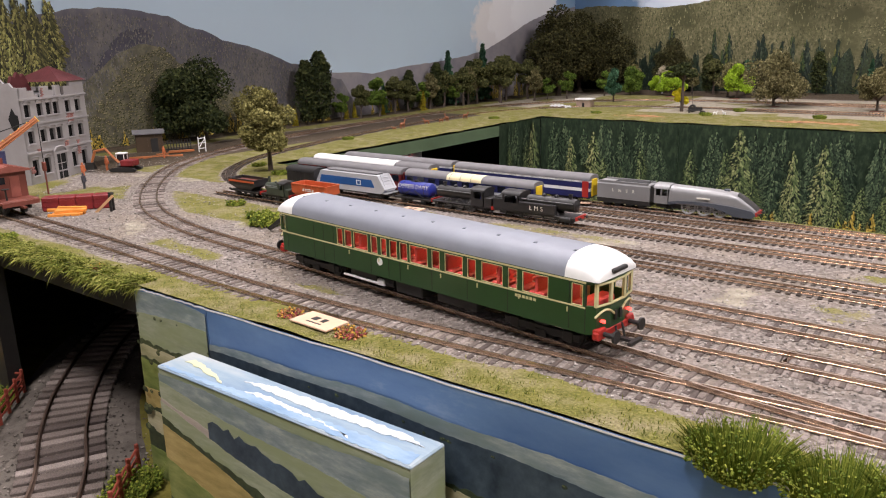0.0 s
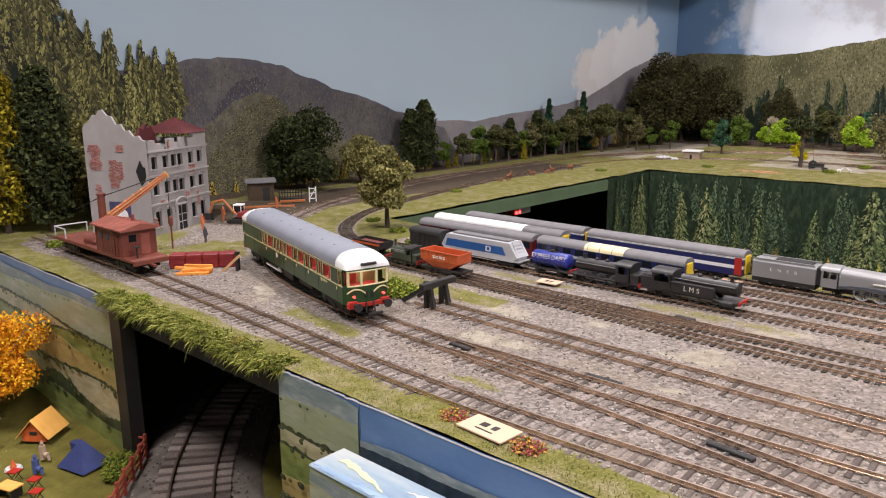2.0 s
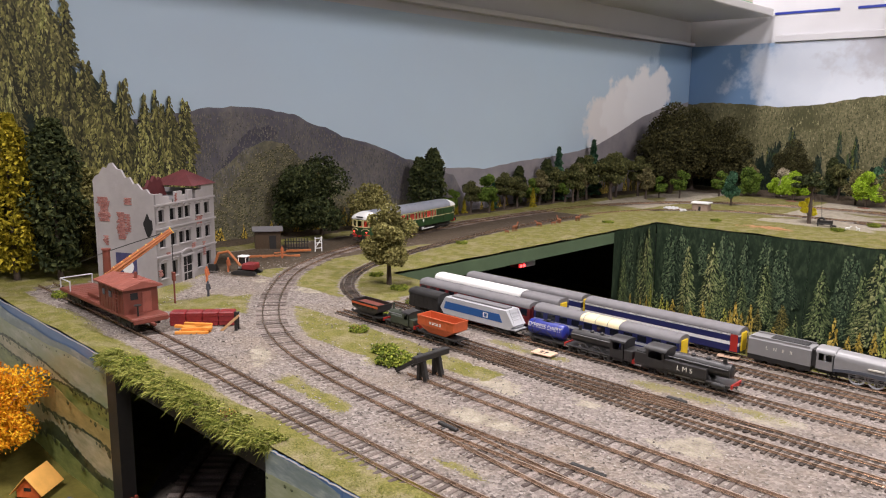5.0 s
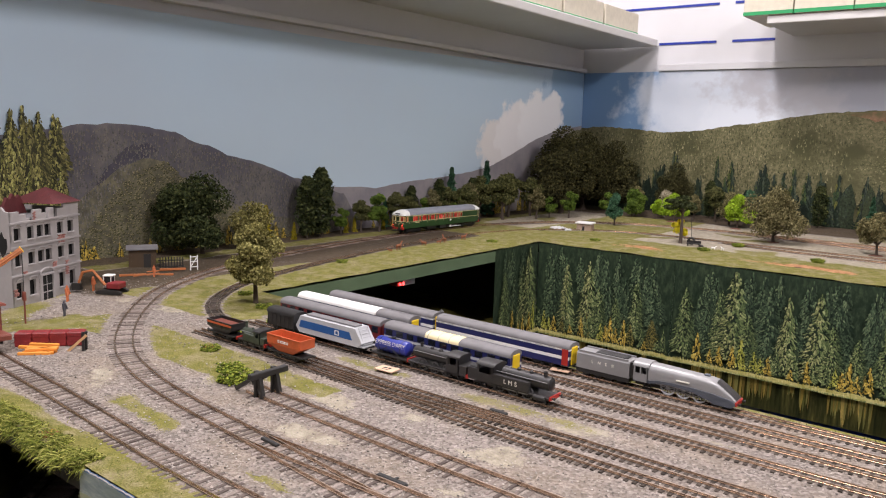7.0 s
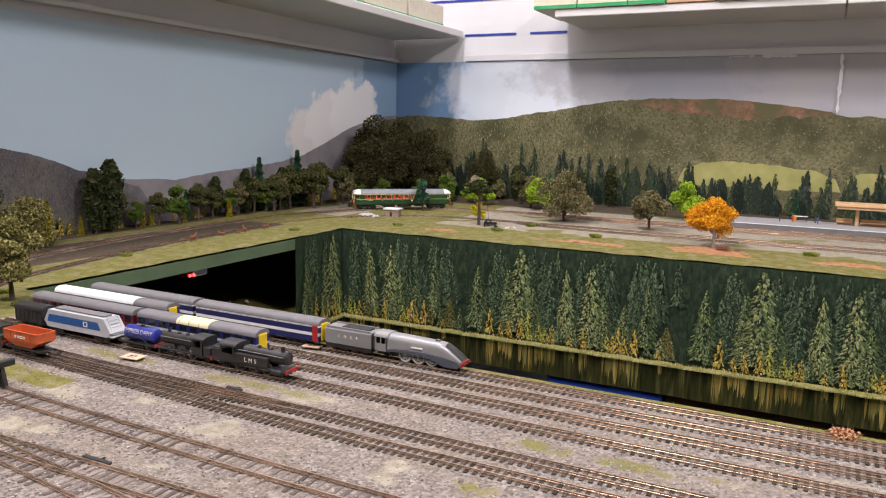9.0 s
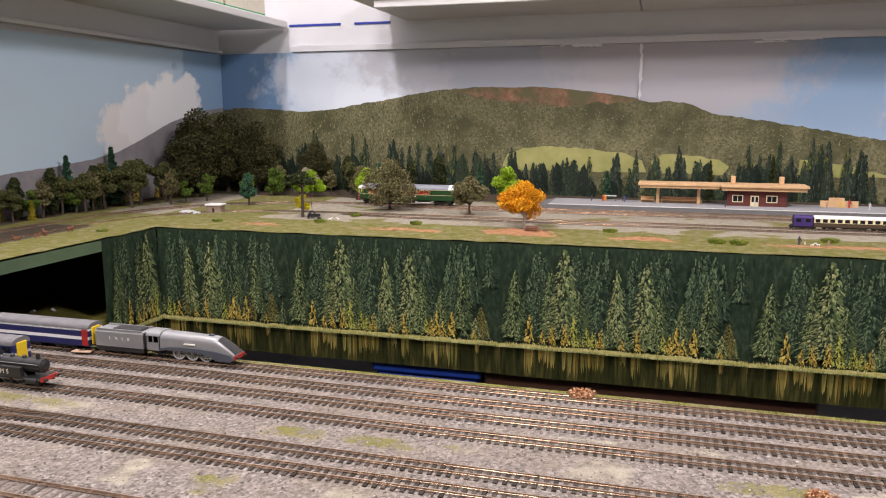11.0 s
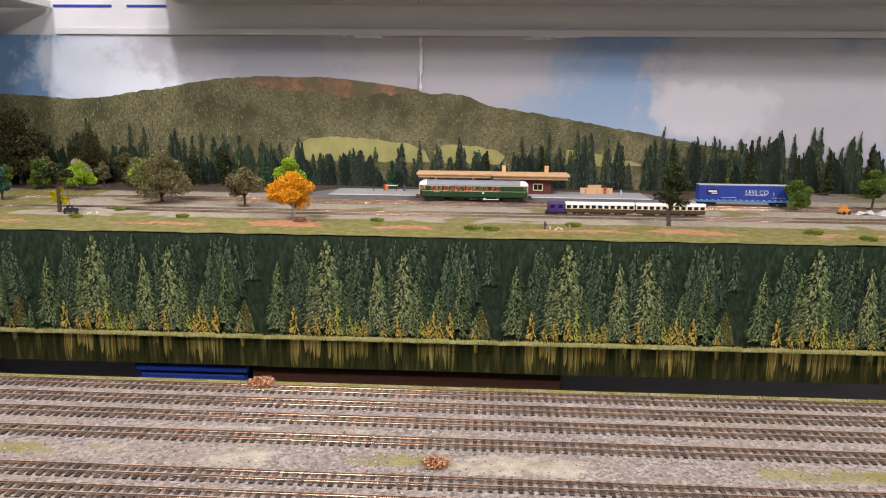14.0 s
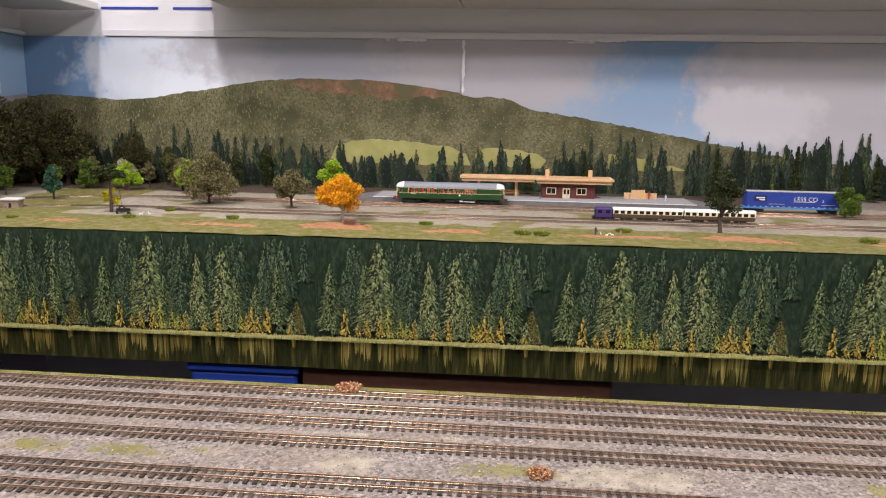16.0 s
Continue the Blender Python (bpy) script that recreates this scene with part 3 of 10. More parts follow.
MAT["larch_print"] = islands("print_larches", [(0.0, (0.15, 0.115, 0.02)), (0.5, (0.36, 0.25, 0.042)), (1.0, (0.56, 0.43, 0.11))], 0.4, grain=210, punch=0.95)
MAT["hill_pine_dark"] = islands("print_hill_pine_shade", [(0.0, (0.016, 0.018, 0.010)), (1.0, (0.05, 0.048, 0.024))], 0.4, grain=700, punch=0.5)
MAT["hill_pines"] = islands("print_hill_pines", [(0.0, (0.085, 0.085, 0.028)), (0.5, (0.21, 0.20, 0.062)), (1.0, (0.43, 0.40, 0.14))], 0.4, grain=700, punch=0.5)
MAT["hill_pines_shade"] = islands("print_hill_pine_shaded", [(0.0, (0.032, 0.036, 0.015)), (0.6, (0.105, 0.10, 0.036)), (1.0, (0.22, 0.20, 0.08))], 0.4, grain=700, punch=0.5)


def upright(pts, axis, at):
    """Points (along, up) on an upright plane that faces the camera's side."""
    return [(at, a, z) for a, z in pts] if axis == "x" else [(a, at, z) for a, z in pts]


def sheet_mesh(pts, axis, at, thick=0.0006):
    n = len(pts)
    back = at - thick if axis == "x" else at + thick
    return Mesh().add(upright(pts, axis, at) + upright(pts, axis, back), [tuple(range(n)), tuple(range(2 * n - 1, n - 1, -1))] + [(i, (i + 1) % n, n + (i + 1) % n, n + i) for i in range(n)])


def sheet(name, pts, axis, at, mat, parent, label="", thick=0.0006):
    return part(name, sheet_mesh(pts, axis, at, thick), mat, parent, label)


def rough_line(pts, amp, rnd, step=0.012):
    out = []
    for (a, b), (c, d) in zip(pts, pts[1:]):
        n = max(1, int(abs(c - a) / step))
        out += [(a + (c - a) * k / n, b + (d - b) * k / n + rnd.uniform(-amp, amp)) for k in range(n)]
    return out + [pts[-1]]


def hill(name, crest, floor, axis, at, mat, parent, amp=0.002, seed=1, label=""):
    top = rough_line(crest, amp, random.Random(seed))
    return sheet(name, top + [(crest[-1][0], floor), (crest[0][0], floor)], axis, at, mat, parent, label)


def conifer_outline(m, rnd, a, z, w, h, axis, at, tiers=7):
    """A flat fir: ragged tiers of drooping boughs on both sides of a pole."""
    lean = rnd.uniform(-0.03, 0.03) * h
    left, right = [], []
    for k in range(tiers):
        f = k / tiers
        for side, out in ((-1, left), (1, right)):
            half = w / 2 * (1 - f) ** 0.8 * rnd.uniform(0.5, 1.2) + w * 0.03
            out.append((a + side * half + lean * f, z + h * (f + rnd.uniform(-0.45, 0.1) / tiers)))
            out.append((a + side * half * rnd.uniform(0.35, 0.7) + lean * f, z + h * (f + 0.5 / tiers)))
    pts = [(a + w * 0.05, z)] + right + [(a + lean, z + h)] + left[::-1] + [(a - w * 0.05, z)]
    n = len(pts)
    m.add(upright(pts, axis, at), [tuple(range(n))])


def fir(dark, boughs, rnd, a, z, w, h, axis, at, rows=12, ratio=0.8, fine=7):
    """A printed fir: a dark ragged outline under rows of fine drooping twigs, its lit and shaded flanks put into two
    ink tones.
    """
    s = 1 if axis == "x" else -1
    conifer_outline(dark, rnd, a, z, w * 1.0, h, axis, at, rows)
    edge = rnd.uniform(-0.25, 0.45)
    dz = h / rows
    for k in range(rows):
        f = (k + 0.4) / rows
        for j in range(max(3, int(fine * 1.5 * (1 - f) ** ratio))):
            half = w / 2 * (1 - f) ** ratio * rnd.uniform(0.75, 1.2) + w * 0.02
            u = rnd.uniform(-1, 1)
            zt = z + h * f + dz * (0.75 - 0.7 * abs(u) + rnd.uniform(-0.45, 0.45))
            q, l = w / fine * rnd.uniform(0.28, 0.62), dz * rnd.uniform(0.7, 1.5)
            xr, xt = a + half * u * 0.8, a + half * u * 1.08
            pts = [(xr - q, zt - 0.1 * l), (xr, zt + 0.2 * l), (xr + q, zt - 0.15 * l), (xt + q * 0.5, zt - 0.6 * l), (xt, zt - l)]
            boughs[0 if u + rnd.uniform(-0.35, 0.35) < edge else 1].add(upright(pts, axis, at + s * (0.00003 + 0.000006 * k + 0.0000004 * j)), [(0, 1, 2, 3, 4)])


def spike(m, rnd, a, z, w, h, axis, at):
    """A far fir in a printed wood: one ragged spike."""
    m.add(upright([(a - w, z), (a - 0.25 * w, z + 0.45 * h), (a + rnd.uniform(-0.2, 0.2) * w, z + h), (a + 0.45 * w, z + 0.4 * h), (a + w, z - 0.1 * h)], axis, at), [(0, 4, 3, 2, 1)])


def bushes(m, rnd, a, z, r, axis, at):
    """A ragged printed bush, a few small lobes wide."""
    n = 7
    pts = [(a + r * math.cos(6.283 * k / n) * rnd.uniform(0.7, 1.25), z + r * 0.75 * math.sin(6.283 * k / n) * rnd.uniform(0.7, 1.2)) for k in range(n)]
    m.add(upright(pts, axis, at), [tuple(range(n))])


def cypress_outline(m, rnd, a, z, w, h, axis, at):
    n = 9
    L = [(a - w / 2 * math.sin(math.pi * (0.12 + 0.86 * k / n)) ** 0.7 * rnd.uniform(0.85, 1.1), z + h * k / n) for k in range(n)]
    Rr = [(a + w / 2 * math.sin(math.pi * (0.12 + 0.86 * k / n)) ** 0.7 * rnd.uniform(0.85, 1.1), z + h * k / n) for k in range(n)]
    pts = Rr + [(a + rnd.uniform(-0.2, 0.2) * w, z + h)] + L[::-1]
    m.add(upright(pts, axis, at), [tuple(range(len(pts)))])


def cypress_fir(dark, boughs, rnd, a, z, w, h, axis, at):
    cypress_outline(dark, rnd, a, z, w, h, axis, at)
    s = 1 if axis == "x" else -1
    for k in range(46):
        f = rnd.random() * 0.9
        u = rnd.uniform(-1, 1) * math.sin(math.pi * (0.12 + 0.86 * f)) ** 0.7
        q = w * rnd.uniform(0.05, 0.11)
        c, t = a + u * w * 0.42, z + h * f
        boughs[u > 0.1].add(upright([(c - q * 0.5, t), (c, t + q), (c + q * 0.5, t), (c, t - q * 1.3)], axis, at + s * (0.00002 + 0.0000012 * k)), [(0, 1, 2, 3)])


def left_backdrop():
    rnd = random.Random(11)
    th = tagged(thing("backdrop_left"), "printed mountain landscape sheet on the wall", "backdrop", kind="structure")
    sheet("sky", [(-1.2, -0.02), (WALLY - 0.001, -0.02), (WALLY - 0.001, 0.413), (1.3, 0.396), (0.8, 0.396), (0.4, 0.396), (-1.2, 0.40)], "x", WALLX, MAT["sky_left"], th, "pale blue printed sky")
    x = WALLX + 0.0015
    hill("far_ridge", [(1.0, 0.13), (1.20, 0.098), (1.30, 0.094), (1.36, 0.089), (1.48, 0.10), (1.59, 0.106), (1.72, 0.117), (1.81, 0.131), (1.90, 0.158), (2.02, 0.20), (2.16, 0.235), (WALLY - 0.002, 0.25)], 0, "x", x, MAT["hill_far"], th, 0.001, 2)
    x += 0.001
    hill("mountain", [(0.40, 0.16), (0.55, 0.19), (0.655, 0.203), (0.70, 0.212), (0.754, 0.214), (0.80, 0.211), (0.861, 0.202), (0.90, 0.187), (0.94, 0.176), (0.965, 0.164), (1.02, 0.153), (1.07, 0.137), (1.11, 0.122), (1.16, 0.110), (1.21, 0.094), (1.26, 0.08), (1.32, 0.0)], -0.005, "x", x, MAT["hill_grey"], th, 0.0015, 3)
    x += 0.001
    hill("foothill", [(0.62, 0.05), (0.70, 0.10), (0.76, 0.145), (0.80, 0.160), (0.84, 0.152), (0.88, 0.122), (0.95, 0.085), (1.05, 0.05), (1.2, 0.02)], -0.005, "x", x, MAT["hill_tan"], th, 0.002, 4)
    x += 0.001
    hill("dark_hill", [(1.98, 0.0), (2.04, 0.08), (2.10, 0.15), (2.16, 0.20), (2.22, 0.225), (2.26, 0.235), (WALLY - 0.004, 0.240)], -0.005, "x", x, MAT["hill_heath"], th, 0.004, 5)
    dark, m, lit = Mesh(), (Mesh(), Mesh()), (Mesh(), Mesh())
    for k in range(1250):
        f = (k / 1250) ** 0.9
        y = rnd.uniform(-0.55, 0.69 - 0.06 * rnd.random())
        crest = 0.20 + max(0, 0.60 - y) * 1.15
        z = crest * (1 - f) * 0.86 - 0.02 * f
        if y > 0.5:
            z *= rnd.uniform(0.5, 1)
        fir(dark, lit if rnd.random() < 0.22 else m, rnd, y, z, rnd.uniform(0.026, 0.040), rnd.uniform(0.06, 0.11), "x", x + 0.001 + 0.0035 * f + rnd.uniform(0, 0.0003), 18, 0.75, 10)
    part("pine_shade", dark, MAT["hill_pine_dark"], th)["kind"] = "stuff"
    # second of each pair holds the printed trees' shaded flanks
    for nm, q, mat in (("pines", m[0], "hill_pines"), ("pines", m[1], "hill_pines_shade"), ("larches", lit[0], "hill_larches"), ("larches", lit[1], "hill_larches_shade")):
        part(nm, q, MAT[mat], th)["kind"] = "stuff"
    sheet("valley_shade", rough_line([(0.772, 0.178), (0.810, 0.186), (0.828, 0.170), (0.79, 0.150), (0.745, 0.112), (0.712, 0.06), (0.69, 0.03), (0.70, 0.085), (0.730, 0.135), (0.772, 0.178)], 0.003, rnd, 0.006)[:-1], "x", WALLX + 0.0030, MAT["hill_violet"], th, "blue-violet valley side in the print")
    far_m, tan_m = (Mesh(), Mesh()), (Mesh(), Mesh())
    for k in range(9000):
        y = rnd.uniform(0.62, 1.30)
        top = np.interp(y, [0.62, 0.75, 0.86, 0.94, 1.07, 1.21, 1.30], [0.20, 0.212, 0.20, 0.174, 0.135, 0.092, 0.02]) - 0.006
        z = rnd.uniform(0, 1) * top
        tan = np.interp(y, [0.66, 0.72, 0.78, 0.84, 0.90, 1.0, 1.15], [0.0, 0.08, 0.145, 0.165, 0.12, 0.06, 0.01])
        if z < tan - 0.01:
            # dark bush, then a smaller tan blob as its printed lit top
            for q in range(2):
                bushes(tan_m[q], rnd, y - 0.0008 * q, z + 0.0009 * q, rnd.uniform(0.0012, 0.0026) * (1 - 0.4 * q), "x", WALLX + 0.0040 + 0.0000001 * k + 0.000004 * q)
        else:
            spike(far_m[rnd.random() < 0.35], rnd, y, z, rnd.uniform(0.0009, 0.0019), rnd.uniform(0.003, 0.007), "x", WALLX + 0.0032 + 0.0000001 * (9000 * (1 - z / 0.22)))
    for nm, q, mat in (("mountain_firs", far_m[0], "scrub_far"), ("pale_mountain_firs", far_m[1], "scrub_far_pale"), ("foothill_scrub", tan_m[0], "scrub_dark"), ("pale_foothill_scrub", tan_m[1], "scrub_tan")):
        part(nm, q, MAT[mat], th)["kind"] = "stuff"
    hill("shade_wood", [(-1.1, 0.42), (0.2, 0.42), (0.44, 0.34), (0.50, 0.27), (0.56, 0.22), (0.61, 0.16), (0.66, 0.08), (0.70, 0.0)], -0.005, "x", x + 0.0005, MAT["pine_dark"], th, 0.012, 7)
    m = Mesh()
    dark = Mesh()
    for k in range(60):
        y = 0.55 + 1.7 * rnd.random()
        fir(dark, (m, m), rnd, y, -0.002, rnd.uniform(0.014, 0.024), rnd.uniform(0.025, 0.05) * (1.3 if y > 1.5 else 0.8), "x", x + 0.006 + 0.00005 * k, 7)
    part("shrubs", m, MAT["larch_print"], th)["kind"] = "stuff"
    part("shrub_shade", dark, MAT["pine_dark"], th)["kind"] = "stuff"


left_backdrop()


def back_backdrop():
    rnd = random.Random(12)
    th = tagged(thing("backdrop_back"), "printed moorland landscape sheet on the wall", "backdrop", kind="structure")
    sheet("sky", [(WALLX, -0.02), (FAR, -0.02), (FAR, 0.413), (WALLX, 0.413)], "y", WALLY, MAT["sky_back"], th, "blue printed sky with grey clouds")
    y = WALLY - 0.0015
    hill("far_ridge", [(0.2, 0.18), (0.296, 0.231), (0.36, 0.222), (0.53, 0.195), (0.70, 0.165), (0.85, 0.138), (1.0, 0.112), (1.15, 0.094), (1.41, 0.065), (1.8, 0.06), (FAR, 0.05)], -0.005, "y", y, MAT["hill_heath"], th, 0.002, 21)
    y -= 0.001
    hill("moor", [(WALLX + 0.001, 0.243), (-1.08, 0.250), (-0.97, 0.243), (-0.863, 0.236), (-0.80, 0.240), (-0.747, 0.247), (-0.66, 0.263), (-0.60, 0.270), (-0.516, 0.286), (-0.44, 0.297), (-0.306, 0.304), (-0.22, 0.302), (-0.146, 0.303), (-0.06, 0.294), (0.044, 0.281),
                  (0.11, 0.270), (0.15, 0.258), (0.20, 0.262), (0.26, 0.253), (0.30, 0.232), (0.38, 0.212), (0.5, 0.188), (0.62, 0.15), (0.8, 0.10), (1.0, 0.06), (1.2, 0.0)], -0.005, "y", y, MAT["hill_heath"], th, 0.0018, 22)
    y -= 0.0008
    crest = [(-0.40, 0.293), (-0.306, 0.3035), (-0.22, 0.3015), (-0.146, 0.3025), (-0.06, 0.2935), (0.044, 0.2805), (0.10, 0.272)]
    under = [(0.12, 0.262), (0.04, 0.258), (-0.04, 0.250), (-0.12, 0.252), (-0.20, 0.262), (-0.27, 0.268), (-0.34, 0.283)]
    sheet("hilltop", rough_line(crest, 0.0008, rnd) + rough_line(under, 0.006, rnd), "y", y, MAT["hill_top"], th)
    y -= 0.0008
    for pts in ([(-0.25, 0.085), (-0.235, 0.118), (-0.19, 0.134), (-0.12, 0.139), (0.0, 0.133), (0.09, 0.121), (0.135, 0.105), (0.15, 0.07), (-0.05, 0.07), (-0.24, 0.072)], [(0.16, 0.10), (0.19, 0.121), (0.28, 0.117), (0.335, 0.106), (0.36, 0.088), (0.345, 0.066), (0.17, 0.07)],
                [(0.53, 0.112), (0.60, 0.104), (0.68, 0.088), (0.75, 0.070), (0.60, 0.066), (0.53, 0.07)]):
        sheet("meadow", rough_line(pts + pts[:1], 0.002, rnd)[:-1], "y", y, MAT["meadow"], th, "pale green printed field")
    m, lit = Mesh(), Mesh()
    xs = [-1.14, -0.863, -0.747, -0.6, -0.44, -0.306, -0.146, 0.044, 0.15, 0.30, 0.5, 0.85, 1.15, 1.41, FAR]
    zs = [0.245, 0.236, 0.247, 0.27, 0.297, 0.27, 0.265, 0.26, 0.255, 0.23, 0.195, 0.136, 0.092, 0.063, 0.05]
    wood = (Mesh(), Mesh())
    for k in range(12000):
        x = rnd.uniform(WALLX + 0.01, 1.5)
        top = np.interp(x, xs, zs) - 0.004
        f = rnd.random()
        z = 0.05 + (top - 0.05) * f
        if 0.06 < z < 0.142 and (-0.22 < x < 0.13 or 0.17 < x < 0.345 or 0.53 < x < 0.75):
            continue
        lay = y + 0.0006 - 0.0000004 * 1500 * (1 - f)
        if x < -0.38 + 0.12 * noise.noise(Vector((x * 9, z * 30, 8))):
            spike(wood[rnd.random() < 0.4], rnd, x, z - 0.004, rnd.uniform(0.0014, 0.0028), rnd.uniform(0.005, 0.011), "y", lay - 0.0000001 * rnd.random())
            continue
        if noise.noise(Vector((x * 9, z * 22, 3))) + 0.6 * noise.noise(Vector((x * 30, z * 60, 1))) < rnd.uniform(-0.4, 0.2):
            continue
        r = rnd.uniform(0.0013, 0.0040) * (1.3 - 0.6 * f)
        bushes(m, rnd, x, z, r, "y", lay)
        # paler blob to the upper left: the bush's light, put into the print
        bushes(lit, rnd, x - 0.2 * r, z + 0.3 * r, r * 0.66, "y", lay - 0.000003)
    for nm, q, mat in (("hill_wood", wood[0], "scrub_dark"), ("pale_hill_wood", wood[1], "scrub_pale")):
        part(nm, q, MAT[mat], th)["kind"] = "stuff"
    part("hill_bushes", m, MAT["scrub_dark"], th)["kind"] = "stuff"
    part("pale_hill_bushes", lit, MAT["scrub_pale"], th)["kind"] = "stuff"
    dark, m, d = Mesh(), (Mesh(), Mesh()), (Mesh(), Mesh())
    for k in range(330):
        x = rnd.uniform(-1.13, FAR - 0.02)
        f = rnd.random()
        h = rnd.uniform(0.065, 0.145) * (0.78 if -0.24 < x < 0.36 else 1.0)
        fir(dark, m if rnd.random() < 0.6 else d, rnd, x, -0.003 + 0.04 * (1 - f) * (rnd.random() < 0.5), rnd.uniform(0.028, 0.046), h, "y", y - 0.001 - 0.004 * f - rnd.uniform(0, 0.0004), 10, 0.65)
    # second mesh of each kind is its shaded flank in darker ink
    for nm, q, mat in (("pines", m[0], "pine_print"), ("pines", m[1], "pine_slate"), ("slate_pines", d[0], "pine_slate"), ("slate_pines", d[1], "pine_dark")):
        part(nm, q, MAT[mat], th)["kind"] = "stuff"
    part("pine_shade", dark, MAT["pine_dark"], th)["kind"] = "stuff"
    d, m = Mesh(), Mesh()
    for k in range(170):
        x = rnd.uniform(-1.12, FAR - 0.02)
        h = rnd.uniform(0.05, 0.135) * (1.2 if x > 0.7 else 0.85 if -0.24 < x < 0.36 else 1.0)
        (fir if rnd.random() < 0.5 else cypress_fir)(d, (m, d), rnd, x, -0.003, rnd.uniform(0.026, 0.042), h, "y", y - 0.006 - 0.00008 * (k % 40))
    part("dark_pine_shade", d, MAT["pine_dark"], th)["kind"] = "stuff"
    part("dark_pines", m, MAT["pine_slate"], th)["kind"] = "stuff"


back_backdrop()


PANEL = 0.411
# trees of one sheet of the print: along, foot, width, height, tone
PANEL_FIRS = [(0.027, -0.164, 0.042, 0.119, 1), (0.066, -0.158, 0.034, 0.118, 0), (0.088, -0.160, 0.036, 0.122, 1), (0.112, -0.161, 0.060, 0.157, 2), (0.138, -0.158, 0.040, 0.080, 1),
              (0.170, -0.160, 0.050, 0.140, 0), (0.199, -0.168, 0.036, 0.133, 2), (0.246, -0.166, 0.048, 0.142, 2), (0.269, -0.160, 0.036, 0.090, 1), (0.305, -0.163, 0.030, 0.078, 1),
              (0.328, -0.155, 0.030, 0.085, 0), (0.345, -0.155, 0.034, 0.108, 1), (0.378, -0.170, 0.028, 0.056, 3), (0.389, -0.155, 0.040, 0.098, 0), (0.400, -0.170, 0.026, 0.072, 2), (0.012, -0.165, 0.026, 0.100, 3)]
PANEL_LARCHES = [(0.053, 0.046), (0.076, 0.022), (0.092, 0.030), (0.115, 0.034), (0.129, 0.050), (0.151, 0.032), (0.162, 0.024), (0.174, 0.028), (0.211, 0.016), (0.235, 0.033), (0.277, 0.030), (0.287, 0.028), (0.297, 0.043), (0.309, 0.026), (0.325, 0.043), (0.367, 0.014)]


def lake_panel(lo, hi, seed=31):
    """The meshes of one printed sheet, from lo to hi along it: fir wood, shore and lake."""
    rnd = random.Random(seed)
    out = {}

    def put(nm, m, mat):
        out[nm] = m.data(nm, MAT[mat])

    fits = lambda a, w: lo + w * 0.62 < a < hi - w * 0.62
    put("print_panel", sheet_mesh([(lo, -0.236), (hi, -0.235), (hi, 0.0012), (lo, 0.0012)], "y", 0), "lake_wood")
    put("lake", sheet_mesh([(lo, -0.2355), (hi, -0.2345), (hi, -0.181), (lo, -0.181)], "y", -0.001), "lake_water")
    n = 20
    top = [(lo + (hi - lo) * k / n, -0.1705 + rnd.uniform(-0.0016, 0.0016)) for k in range(n + 1)]
    low = [(a, -0.1815 + rnd.uniform(-0.0008, 0.0008)) for a, z in top]
    put("shore", sheet_mesh([(a, z - 0.003) for a, z in top] + low[::-1], "y", -0.0104), "lake_shore")
    put("water_line", sheet_mesh([(a, z - 0.0014) for a, z in low] + [(a, z - 0.0024) for a, z in low[::-1]], "y", -0.0015), "reed_print")
    dark, gold, lime, reeds, sedge = Mesh(), Mesh(), Mesh(), Mesh(), Mesh()
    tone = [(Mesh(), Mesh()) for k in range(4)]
    for k in range(70):
        f = k / 70
        a, w, zf = rnd.uniform(0, PANEL), rnd.uniform(0.022, 0.036), -0.060 - 0.10 * f
        h = min(rnd.uniform(0.05, 0.10), -0.003 - zf)
        if fits(a, w):
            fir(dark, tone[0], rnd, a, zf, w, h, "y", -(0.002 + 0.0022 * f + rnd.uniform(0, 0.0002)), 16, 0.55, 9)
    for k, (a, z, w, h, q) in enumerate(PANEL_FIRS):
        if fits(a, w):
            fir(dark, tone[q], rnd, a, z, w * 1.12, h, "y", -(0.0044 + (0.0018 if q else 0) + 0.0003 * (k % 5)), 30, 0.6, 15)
    for k in range(26):
        a, w = rnd.uniform(0, PANEL), rnd.uniform(0.012, 0.022)
        if fits(a, w):
            fir(dark, tone[rnd.choice((1, 1, 2, 3))], rnd, a, -0.169, w, rnd.uniform(0.018, 0.045), "y", -(0.0078 + 0.00002 * k), 12, 0.7, 7)
    streaks = Mesh(), Mesh()
    for k, (a, h) in enumerate(PANEL_LARCHES):
        w = 0.008 + 0.20 * h
        if not fits(a, w):
            continue
        fir(dark, (lime, lime) if k in (4, 5, 6, 10) else (gold, gold), rnd, a, -0.1705, w * 1.15, h * 1.05, "y", -(0.0084 + 0.0001 * k), 10, 0.75, 6)
        for j in range(7):
            c, q, d = a + rnd.uniform(-0.5, 0.5) * w, rnd.uniform(0.0010, 0.0030), min(0.049, h * rnd.uniform(0.7, 1.3))
            streaks[j % 2].add(upright([(c - q, -0.1845), (c + q, -0.1845), (c + 0.6 * q, -0.1845 - 0.7 * d), (c, -0.1845 - d), (c - 0.7 * q, -0.1845 - 0.6 * d)], "y", -(0.0013 + 0.000002 * (k * 7 + j))), [(0, 1, 2, 3, 4)])
    for k in range(420):
        c, w = rnd.uniform(lo + 0.002, hi - 0.002), rnd.uniform(0.0004, 0.0012)
        t = -0.1715 + rnd.uniform(-0.002, 0.002)
        reeds.add(upright([(c - w, t - 0.006), (c + w, t - 0.006), (c, t)], "y", -(0.0106 + 0.000001 * (k % 300))), [(0, 1, 2)])
